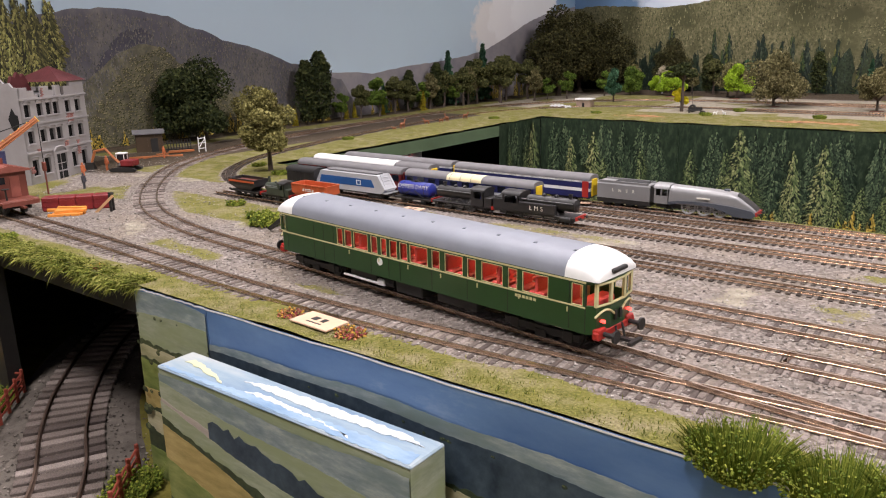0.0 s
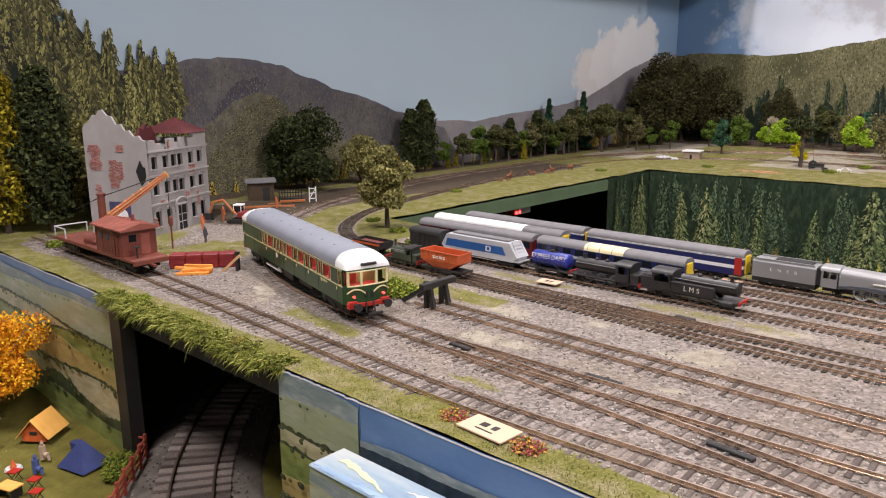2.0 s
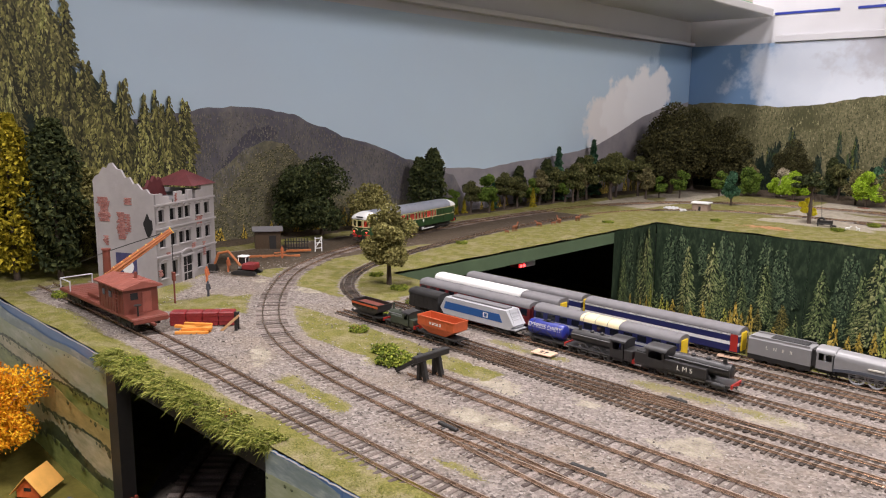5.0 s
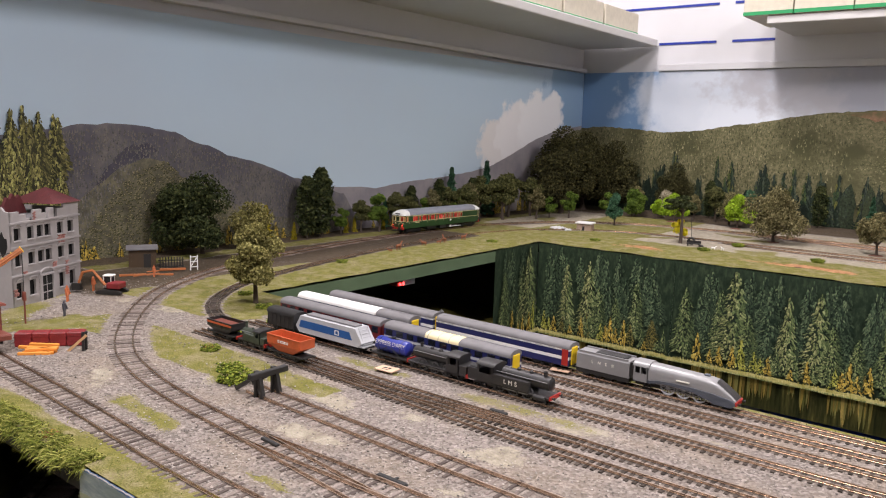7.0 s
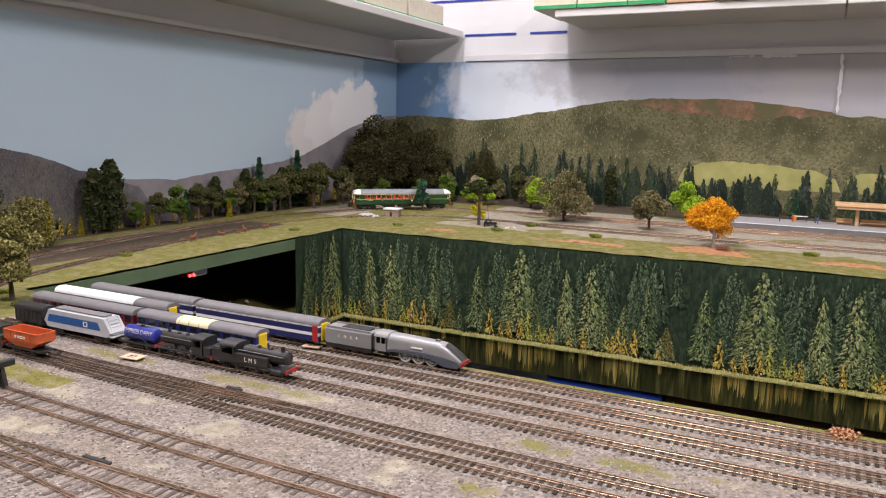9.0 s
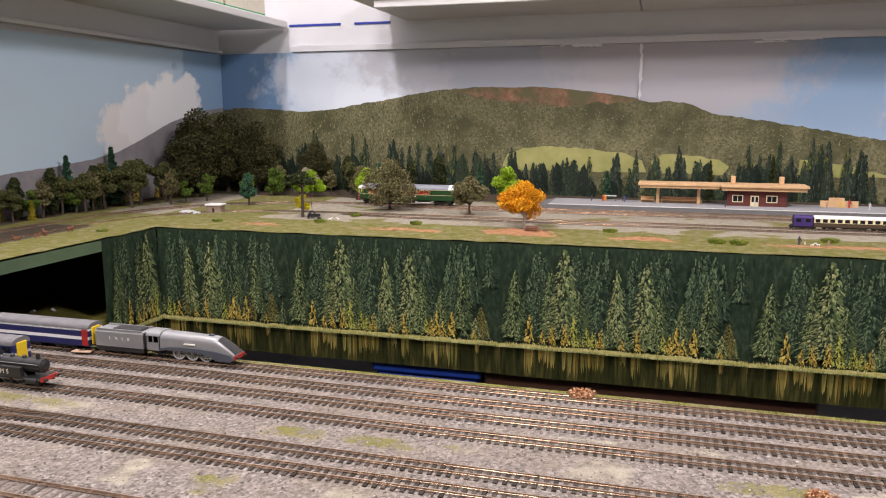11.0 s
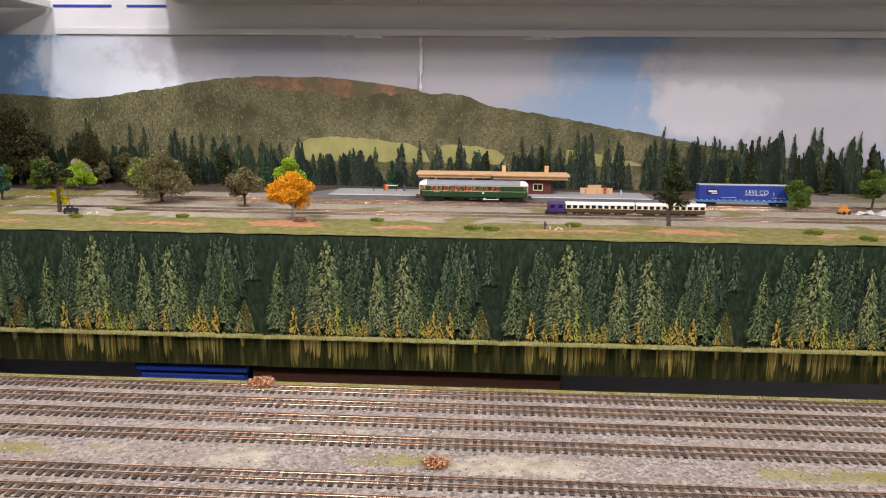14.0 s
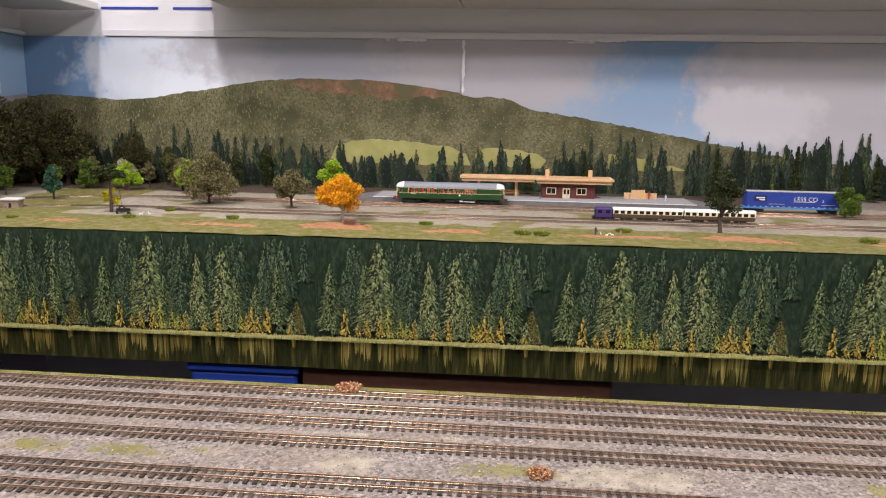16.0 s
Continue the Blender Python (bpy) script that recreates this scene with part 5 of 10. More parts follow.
def shelf_back():
    th = thing("wall_shelf", None, "grey wall shelf stacked with boxes above the backdrop", "shelf")
    for x0, x1 in ((-0.545, 0.118), (0.121, FAR)):
        part("board", Mesh().box(x0, x1, 2.07, WALLY + 0.011, 0.497, 0.517, bevel=0.002), MAT["shelf"], th)
    part("batten", Mesh().box(-0.905, FAR, WALLY - 0.006, WALLY + 0.011, 0.414, 0.432, bevel=0.001), MAT["wallwhite"], th)


shelf_back()
MAT["box_green"] = dusty("carton_green", (0.02, 0.30, 0.10), 0.5, var=0.1)
MAT["box_card"] = dusty("carton_cream", (0.62, 0.57, 0.46), 0.6, var=0.08)
MAT["box_kraft"] = dusty("carton_kraft", (0.48, 0.30, 0.18), 0.7, var=0.1)
MAT["blue"] = dusty("stripe_blue", (0.02, 0.04, 0.32), 0.4, var=0.1)
rnd = random.Random(5)
x = -0.600
for k in range(13):
    w = rnd.uniform(0.09, 0.13)
    kraft = k in (3, 6, 9)
    th = thing("storage_box", pose(x, 2.062 + rnd.uniform(-0.004, 0.004), 0.5175), "cream model box with a green lower edge" if not kraft else "brown cardboard box on the shelf", "box", "boxes on the shelf")
    h = rnd.uniform(0.05, 0.075)
    part("carton", Mesh().box(0.001, w - 0.002, 0, 0.22, 0.0, h, bevel=0.001), MAT["box_kraft" if kraft else "box_card"], th)
    if not kraft:
        part("band", Mesh().box(0.0005, w - 0.0015, -0.0006, 0.05, 0.0005, 0.009), MAT["box_green"], th, "green band")
    x += w
for k in range(4):
    th = thing("storage_box", pose(-1.14, 1.35 + 0.22 * k, 0.5055), "white model box on the shelf", "box", "boxes on the shelf")
    part("carton", Mesh().box(0, 0.2, 0.002, 0.21, 0, 0.06, bevel=0.001), MAT["box_card"], th)
    part("band", Mesh().box(0.19, 0.2006, 0.0015, 0.2105, 0.0005, 0.009), MAT["box_green"], th, "green band")
for x0, x1, z in ((-0.915, -0.747, 0.4895), (-0.703, -0.590, 0.4895), (-1.13, -0.747, 0.593), (-0.703, 0.0, 0.593)):
    tagged(part("wall_stripe", Mesh().box(x0, x1, WALLY + 0.0095, WALLY + 0.0115, z, z + 0.0065), MAT["blue"]), "dark blue tape stripe on the white wall", "stripe", "blue stripes")
MAT["tape"] = plain("clear_tape", (0.75, 0.75, 0.76), 0.12)
for x0, x1, z0, z1, tilt in ((0.118, 0.130, 0.268, 0.412, 0), (-0.06, 0.02, 0.405, 0.418, 4), (-0.14, -0.08, 0.407, 0.416, -3), (0.42, 0.56, 0.408, 0.420, 3), (0.40, 0.48, 0.405, 0.412, -4)):
    c, mm = ((x0 + x1) / 2, (z0 + z1) / 2), Mesh()
    n = 14
    r2 = random.Random(int(1000 * (x0 + 3)))
    long_x = (x1 - x0) > (z1 - z0)
    up, dn = [], []
    for k in range(n + 1):
        f = k / n
        if long_x:
            up.append((x0 + (x1 - x0) * f, z1 - r2.random() * 0.006))
            dn.append((x0 + (x1 - x0) * f, z0 + r2.random() * 0.004))
        else:
            up.append((x1 - r2.random() * 0.006, z0 + (z1 - z0) * f))
            dn.append((x0 + r2.random() * 0.005, z0 + (z1 - z0) * f))
    pts = up + dn[::-1]
    m = len(pts)
    yb = WALLY - 0.0085
    mm.add([(a, yb - 0.001 * r2.random(), b) for a, b in pts] + [(a, yb + 0.0012, b) for a, b in pts], [tuple(range(m)), tuple(range(2 * m - 1, m - 1, -1))] + [(i, (i + 1) % m, m + (i + 1) % m, m + i) for i in range(m)])
    tagged(part("adhesive_tape", mm, MAT["tape"]), "crumpled shiny clear tape on the backdrop's seam", "tape", "tapes on the backdrop")

# ---- lower level before the front board ----
MAT["low_grass"] = dusty("olive_turf", (0.13, 0.115, 0.028), 0.95, var=0.35, scale=120, relief=0.8, spec=0.1)
MAT["low_ballast"] = dusty("grey_ballast", (0.12, 0.105, 0.09), 0.9, var=0.4, scale=160, relief=1.0, spec=0.1)
PORTAL0, PORTAL1 = -0.668, -0.446


def low_board():
    m = Mesh()
    nx, ny = 90, 50
    xs, ys = np.linspace(-1.145, 0.35, nx), np.linspace(-0.35, FRONT + 0.32, ny)
    v = [(a, b, LOW + 0.004 * noise.noise(Vector((a * 12, b * 12, 2)))) for a in xs for b in ys]
    f = [(i * ny + j, (i + 1) * ny + j, (i + 1) * ny + j + 1, i * ny + j + 1) for i in range(nx - 1) for j in range(ny - 1)]
    m.add(v, f)
    ob = part("ground_lower", m, MAT["low_grass"], smooth=True)
    tagged(ob, "olive turf of the lower board with a camp site", "ground", kind="structure")


low_board()
low_course = spline([(-0.30, 0.12, LOW), (-0.39, 0.215, LOW), (-0.472, 0.283, LOW), (-0.545, 0.325, LOW), (-0.612, 0.372, LOW), (-0.69, 0.445, LOW), (-0.75, 0.53, LOW), (-0.78, 0.64, LOW)])


def low_track():
    th = thing("lower_track", None, "large-gauge lower track with timber sleepers running into the tunnel", "railway track", "tracks of the model railway")
    bed = Mesh()
    t = np.gradient(low_course[:, :2], axis=0)
    t /= np.linalg.norm(t, axis=1)[:, None]
    nrm = np.stack([-t[:, 1], t[:, 0]], 1)
    prof = [(-0.062, -0.005), (-0.050, 0.002), (-0.034, 0.0042), (0.034, 0.0042), (0.050, 0.002), (0.062, -0.005)]
    bed.loft([[(p[0] + n[0] * a, p[1] + n[1] * a, LOW + b) for a, b in prof] for p, n in zip(low_course, nrm)])
    part("ballast_bed", bed, MAT["low_ballast"], th)
    rnd, loose = random.Random(71), Mesh()
    for k in range(5000):
        i = rnd.randrange(len(low_course))
        a = max(-0.06, min(0.06, rnd.gauss(0, 0.034)))
        q = low_course[i] + np.array([nrm[i, 0] * a, nrm[i, 1] * a, 0])
        loose.blob((q[0] + rnd.uniform(-0.003, 0.003), q[1] + rnd.uniform(-0.003, 0.003), LOW + 0.0048 - max(0, abs(a) - 0.034) * 0.22), rnd.uniform(0.0008, 0.0018), rnd, 0.6)
    tagged(part("loose_ballast", loose, MAT["low_chips"], th), kind="stuff")
    rc = low_course.copy()
    rc[:, 2] += 0.0075
    for s in (-1, 1):
        part("rail", rail_mesh(rc, 0.032, 0.0016, 0.0038, s), MAT["rail_dark"], th)
    d = np.concatenate([[0], np.cumsum(np.hypot(np.diff(low_course[:, 0]), np.diff(low_course[:, 1])))])
    data = Mesh().box(-0.0036, 0.0036, -0.029, 0.029, 0.0, 0.0042, bevel=0.0006).data("sleeper", MAT["sleeper"])
    for i in range(int(d[-1] / 0.0125)):
        q = (i + 0.5) * 0.0125
        x, y = (np.interp(q, d, low_course[:, k]) for k in range(2))
        x2, y2 = (np.interp(q + 0.004, d, low_course[:, k]) for k in range(2))
        part("sleeper", data, None, th, m=pose(x, y, LOW + 0.0035, 0, 0, math.degrees(math.atan2(y2 - y, x2 - x))))


MAT["low_chips"] = islands("brown_chips", [(0, (0.03, 0.024, 0.02)), (0.7, (0.10, 0.085, 0.072)), (1, (0.20, 0.175, 0.15))], 0.9)
MAT["rail_dark"] = dusty("rail_dark", (0.16, 0.11, 0.085), 0.45, 0.7, 0.3, 60, 0.05)
low_track()
# black sheets added behind the openings to hold their shade
carcass("wall_tunnel_rear", -1.145, FAR, FRONT + 0.321, FRONT + 0.327, LOW - 0.05, -0.021, MAT["tunnel"], "black sheet added to keep the tunnel dark")
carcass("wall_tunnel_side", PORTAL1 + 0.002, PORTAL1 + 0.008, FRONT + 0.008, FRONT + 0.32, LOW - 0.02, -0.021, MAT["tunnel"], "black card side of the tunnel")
carcass("wall_well_rear", WALLX, WELLX - 0.006, 1.431, 1.437, -0.5, -0.021, MAT["tunnel"], "black sheet added to keep the space under the left board dark")
carcass("wall_well_side", WALLX, WALLX + 0.01, FRONT + 0.33, 1.431, -0.5, -0.021, MAT["tunnel"], "black sheet added to keep the space under the left board dark")
tagged(part("ground_well", Mesh().box(-1.13, WELLX - 0.006, FRONT + 0.33, 1.43, LOW - 0.03, LOW - 0.012), MAT["low_grass"]), "dim olive turf under the left board", "ground", kind="structure")
for bx, by, br in ((-0.94, 1.29, 0.007), (-0.912, 1.309, 0.006)):
    tagged(part("boulder", Mesh().blob((0, 0, 0.003), br, random.Random(int(br * 1e4)), 0.9), MAT["concrete"], m=pose(bx, by, LOW - 0.012)), "pale rock on the turf under the board", "rock", "rocks under the board")
track("hidden_track", spline([(-1.06, 1.05, LOW - 0.012), (-1.05, 1.20, LOW - 0.012), (-1.04, 1.30, LOW - 0.012), (-1.025, 1.38, LOW - 0.012), (-1.012, 1.425, LOW - 0.012)]), False, False, "small-gauge track lying on the dim turf")
# added black sheet, out of view behind the yard board
carcass("wall_well_front", WELLX, FAR, WELL0 - 0.008, WELL0 - 0.003, -0.6, -0.021, MAT["tunnel"], "unseen black sheet added below the yard's rear edge")
carcass("portal_post", PORTAL0 - 0.006, PORTAL0 + 0.012, FRONT - 0.006, FRONT + 0.006, LOW - 0.01, -0.005, MAT["black"], "black timber post of the tunnel mouth")


def valley_print(name, x0, x1, seed, label, drop, far="valley_pale"):
    """A printed valley: sky down to drop, then blue hills, fields in slanting bands and hedges."""
    rnd = random.Random(seed)
    th = tagged(thing(name), label, "backdrop", kind="structure")
    top, bot = 0.0022, LOW - 0.012
    brim = [(x1 - (x1 - x0) * k / 40, top - 0.0006 - 0.0010 * abs(math.sin(k * 0.6 + seed)) * rnd.random()) for k in range(41)]
    sheet("paper", [(x0, bot), (x1, bot)] + brim, "y", FRONT, MAT["valley_sky"], th)
    sheet("torn_edge", brim + [(a, b - 0.0009) for a, b in brim[::-1]], "y", FRONT - 0.0004, MAT["paper_edge"], th, "white torn edge of the paper", thick=0.0002)
    y = FRONT - 0.001
    bands = [("blue_hills", 0.0, "valley_blue", 0.004), ("far_fields", 0.012, far, 0.003), ("hedge_wood", 0.034, "valley_wood", 0.003), ("straw_field", 0.0365, "valley_straw", 0.003), ("hedge_line", 0.046, "valley_wood", 0.004),
             ("green_field", 0.0480, "valley_green", 0.004), ("gold_field", 0.060, "valley_gold", 0.005), ("hedge_line", 0.078, "valley_wood", 0.003), ("straw_field", 0.0805, "valley_straw", 0.003), ("near_hedge", 0.098, "valley_wood", 0.008), ("near_field", 0.110, "valley_green", 0.004)]
    feet = []
    for k, (nm, down, mat, amp) in enumerate(bands):
        z = -drop - down
        if k == 0 or bands[k - 1][2] != "valley_wood":
            ph, tilt, wave = rnd.uniform(0, 6), rnd.uniform(-0.03, 0.03), 11 + 3 * k
        crest = [(a, max(bot + 0.002, z + tilt * (a - (x0 + x1) / 2) + amp * math.sin(ph + a * wave) + 0.25 * amp * math.sin(ph * 2 + a * 60))) for a in (x0 + 0.0005 + (x1 - x0 - 0.001) * i / 24 for i in range(25))]
        feet.append(crest)
        sheet(nm, rough_line(crest, 0.0013 if mat == "valley_wood" else 0.0003, rnd, 0.003) + [(x1 - 0.0005, bot), (x0 + 0.0005, bot)], "y", y - 0.0003 * k, MAT[mat], th, thick=0.00015)
    trees, lit = Mesh(), Mesh()
    for k in range(int((x1 - x0) * 700)):
        i = rnd.choice((1, 2, 2, 3, 4, 4, 6, 7, 7, 8, 9, 9, 10))
        a, z = rnd.choice(feet[i])
        a = min(max(a + rnd.gauss(0, 0.006), x0 + 0.005), x1 - 0.005)
        r = (0.0009 + 0.00032 * i) * rnd.uniform(0.6, 1.3)
        bushes(trees, rnd, a, max(z, bot + 0.004), r, "y", y - 0.0042 - 0.000002 * k)
        # light on each hedge tree, drawn as a paler blob near its top
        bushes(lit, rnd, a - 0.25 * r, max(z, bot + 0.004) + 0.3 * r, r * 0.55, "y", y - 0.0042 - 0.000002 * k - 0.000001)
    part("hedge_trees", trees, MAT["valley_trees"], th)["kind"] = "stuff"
    part("tree_tops", lit, MAT["valley_lit_tops"], th)["kind"] = "stuff"
    return th


MAT["paper_edge"] = dusty("paper_edge", (0.72, 0.71, 0.68), 0.8, var=0.1)
MAT["valley_sky"] = print_paper("print_valley_sky", [(0.3, (0.07, 0.14, 0.30)), (0.55, (0.12, 0.21, 0.38)), (0.8, (0.36, 0.44, 0.54))], 9, 7, (1, 1, 2.5), 0.3)
MAT["valley_lit_tops"] = islands("print_hedge_lit_tops", [(0, (0.05, 0.065, 0.03)), (1, (0.14, 0.16, 0.07))], 0.4, grain=500)
MAT["valley_blue"] = print_paper("print_blue_hills", [(0.3, (0.14, 0.19, 0.21)), (0.5, (0.24, 0.29, 0.30)), (0.7, (0.40, 0.43, 0.41))], 60, 9, (1, 1, 3.5), 0.3, second=(25, (0.17, 0.22, 0.21)))
MAT["valley_pale"] = print_paper("print_far_fields", [(0.3, (0.20, 0.24, 0.15)), (0.5, (0.32, 0.35, 0.25)), (0.7, (0.44, 0.45, 0.36))], 40, 9, (1, 1, 4), 0.3, second=(18, (0.27, 0.31, 0.18)))
MAT["valley_wood"] = print_paper("print_hedges", [(0.3, (0.018, 0.03, 0.02)), (0.7, (0.075, 0.095, 0.045))], 160, 7, (1, 1, 1), 0.3)
MAT["valley_straw"] = print_paper("print_straw", [(0.3, (0.26, 0.26, 0.14)), (0.5, (0.40, 0.37, 0.23)), (0.7, (0.52, 0.48, 0.33))], 45, 8, (1, 1, 4), 0.3)
MAT["valley_green"] = print_paper("print_green_field", [(0.3, (0.10, 0.14, 0.035)), (0.5, (0.19, 0.23, 0.07)), (0.7, (0.31, 0.33, 0.12))], 45, 9, (1, 1, 3), 0.3)
MAT["valley_gold"] = print_paper("print_gold_field", [(0.3, (0.24, 0.20, 0.07)), (0.5, (0.38, 0.29, 0.11)), (0.7, (0.50, 0.39, 0.17))], 45, 9, (1, 1, 4), 0.3)
MAT["valley_bluewood"] = print_paper("print_blue_wood", [(0.3, (0.018, 0.03, 0.05)), (0.7, (0.07, 0.10, 0.13))], 90, 7)
MAT["valley_trees"] = islands("print_hedge_trees", [(0, (0.012, 0.022, 0.014)), (1, (0.045, 0.06, 0.03))], 0.4)
valley_print("backdrop_valley_left", -1.145, PORTAL0 - 0.007, 41, "printed valley landscape on the board's front", 0.004)
valley_print("backdrop_valley_mid", PORTAL1, -0.3702, 42, "printed valley landscape beside the tunnel mouth", 0.004)
valley_print("backdrop_valley_right", -0.3698, 0.35, 43, "printed blue valley landscape on the board's front", 0.015, "valley_bluewood")


def print_box():
    """A box standing out from the board's front, papered with the same valley."""
    th = thing("control_box", None, "protruding box papered with a sky and valley print", "box")
    x0, x1, y0, zt = -0.374, -0.185, FRONT - 0.034, -0.024
    part("lid", Mesh().box(x0, x1, y0, FRONT - 0.009, zt - 0.002, zt, bevel=0.0008), MAT["box_sky"], th, "sky-printed paper top")
    part("carcass", Mesh().box(x0 + 0.0006, x1 - 0.0006, y0 + 0.0006, FRONT - 0.009, LOW - 0.004, zt - 0.002), MAT["valley_pale"], th)
    rnd = random.Random(44)
    for nm, pts, mat in (("blue_strip", [(x0 + 0.002, y0 + 0.0015), (x1 - 0.002, y0 + 0.001), (x1 - 0.003, y0 + 0.010), (x0 + 0.06, y0 + 0.006), (x0 + 0.002, y0 + 0.003)], "lid_blue"),
                         ("yellow_streak", [(x0 + 0.010, y0 + 0.013), (x0 + 0.044, y0 + 0.008), (x0 + 0.052, y0 + 0.006), (x0 + 0.038, y0 + 0.012), (x0 + 0.013, y0 + 0.018)], "streak_yellow"),
                         ("white_streak", [(x0 + 0.07, y0 + 0.007), (x0 + 0.13, y0 + 0.0055), (x0 + 0.15, y0 + 0.003), (x0 + 0.12, y0 + 0.008), (x0 + 0.08, y0 + 0.010)], "lid_cloud"), ("cloud_streak", [(x0 + 0.06, y0 + 0.015), (x0 + 0.11, y0 + 0.013), (x1 - 0.005, y0 + 0.016), (x1 - 0.02, y0 + 0.021), (x0 + 0.08, y0 + 0.020)], "lid_cloud")):
        part(nm, Mesh().slab([(a, b) for a, b in rough_line(pts + pts[:1], 0.0009, rnd, 0.0022)[:-1]], zt + 0.00005, zt + 0.0002 + 0.0002 * (nm != "blue_strip")), MAT[mat], th)
    for k, (nm, zl, zr, mat, jag) in enumerate((("haze_band", -0.0285, -0.031, "valley_blue", 0.0004), ("sage_field", -0.034, -0.052, "valley_pale", 0.0004), ("pink_track", -0.0425, -0.075, "valley_pink", 0.0005), ("blue_wood", -0.0405, -0.063, "valley_bluewood", 0.0022),
                                                ("broad_field", -0.047, -0.082, "valley_pale", 0.0004), ("hedge_line", -0.054, -0.102, "valley_wood", 0.0010), ("gold_field", -0.059, -0.109, "valley_gold", 0.0004), ("lower_field", -0.083, -0.124, "valley_green", 0.0006), ("lower_wood", -0.108, -0.134, "valley_wood", 0.002))):
        a0 = x0 + (0.045 if nm == "blue_wood" else 0.001)
        crest = [(a0 + (x1 - 0.001 - a0) * i / 16, zl + (zr - zl) * (a0 + (x1 - a0) * i / 16 - x0) / (x1 - x0) + 0.0014 * math.sin(i * 0.5 + k * 2)) for i in range(17)]
        sheet(nm, rough_line(crest, jag, rnd, 0.003) + [(x1 - 0.001, LOW), (a0, LOW)], "y", y0 - 0.0002 * (k + 1), MAT[mat], th, thick=0.0001)


MAT["lid_blue"] = print_paper("print_lid_blue", [(0.3, (0.16, 0.27, 0.42)), (0.7, (0.34, 0.45, 0.56))], 30, 7, (1, 3, 1), 0.4)
MAT["lid_cloud"] = print_paper("print_lid_cloud", [(0.3, (0.52, 0.58, 0.62)), (0.7, (0.72, 0.74, 0.74))], 40, 7, (1, 2, 1), 0.4)
MAT["valley_pink"] = print_paper("print_pink_track", [(0.3, (0.36, 0.30, 0.27)), (0.7, (0.52, 0.45, 0.41))], 40, 7, (1, 1, 3), 0.3)
MAT["streak_yellow"] = print_paper("print_lid_yellow", [(0.3, (0.50, 0.52, 0.34)), (0.7, (0.66, 0.65, 0.42))], 40, 7, (1, 2, 1), 0.4)
MAT["box_sky"] = print_paper("print_box_sky", [(0.30, (0.16, 0.25, 0.36)), (0.5, (0.30, 0.38, 0.44)), (0.66, (0.44, 0.47, 0.46))], 14, 5, (0.6, 3, 1), 0.4)
print_box()

# ---- grass fringe and tufts ----
MAT["blades"] = islands("grass_blades", [(0.0, (0.05, 0.075, 0.010)), (0.5, (0.18, 0.20, 0.032)), (1.0, (0.40, 0.39, 0.11))], 0.8, spec=0.15)
MAT["leafy"] = islands("leafy_green", [(0.0, (0.04, 0.07, 0.008)), (0.5, (0.13, 0.17, 0.022)), (1.0, (0.28, 0.30, 0.05))], 0.8, spec=0.15)


def blade(m, p, d, w):
    p, d = Vector(p), Vector(d)
    s = d.cross(Vector((0.3, 0.8, 0.5))).normalized() * w
    q = p + d * 0.55 + Vector((0, 0, d.length * 0.08))
    e = p + d
    m.add([p - s, p + s, q + s * 0.7, q - s * 0.7, e], [(0, 1, 2, 3), (3, 2, 4)])


def fringe():
    rnd = random.Random(51)
    m = Mesh()
    clumps = [(rnd.uniform(PORTAL0 - 0.025, PORTAL1 + 0.004), rnd.random(), rnd.uniform(0.6, 1.15)) for k in range(260)]
    for k in range(11000):
        cx, f, big = clumps[k % len(clumps)]
        x = min(cx + rnd.gauss(0, 0.0035), PORTAL1 + 0.004)
        y = FRONT + 0.013 - 0.019 * f + rnd.gauss(0, 0.002)
        ln = rnd.uniform(0.004, 0.0115) * big
        blade(m, (x, y, 0.004 - 0.007 * f * rnd.random()), (rnd.uniform(-0.8, 0.9) * ln, -rnd.uniform(0.1, 1.0) * ln, rnd.uniform(-0.9, 0.7) * ln), 0.00042)
    tagged(part("grass_fringe", m, MAT["blades"]), "long yellow-green grass hanging over the tunnel mouth", "grass", kind="stuff")


fringe()


def verge():
    """Short standing grass along the board's edges and in patches."""
    rnd = random.Random(52)
    m = Mesh()
    for k in range(14000):
        zone = rnd.random()
        if zone < 0.45:
            x, y = rnd.uniform(-1.0, 0.1), FRONT + 0.002 + abs(rnd.gauss(0, 0.011))
        elif zone < 0.55:
            x, y = rnd.uniform(-0.75, 1.2), WELL0 - 0.001 - abs(rnd.gauss(0, 0.004))
        elif zone < 0.72:
            x, y = rnd.uniform(-0.86, WELLX), rnd.uniform(0.68, 1.44)
        else:
            x, y = rnd.uniform(-0.75, 1.3), rnd.uniform(WELL1, 1.62)
        ln = rnd.uniform(0.0015, 0.0038)
        blade(m, (x, y, 0.001), (rnd.uniform(-0.5, 0.5) * ln, rnd.uniform(-0.5, 0.5) * ln, ln), 0.00035)
    tagged(part("verge_grass", m, MAT["blades"]), "short static grass along the board edges", "grass", kind="stuff")


verge()


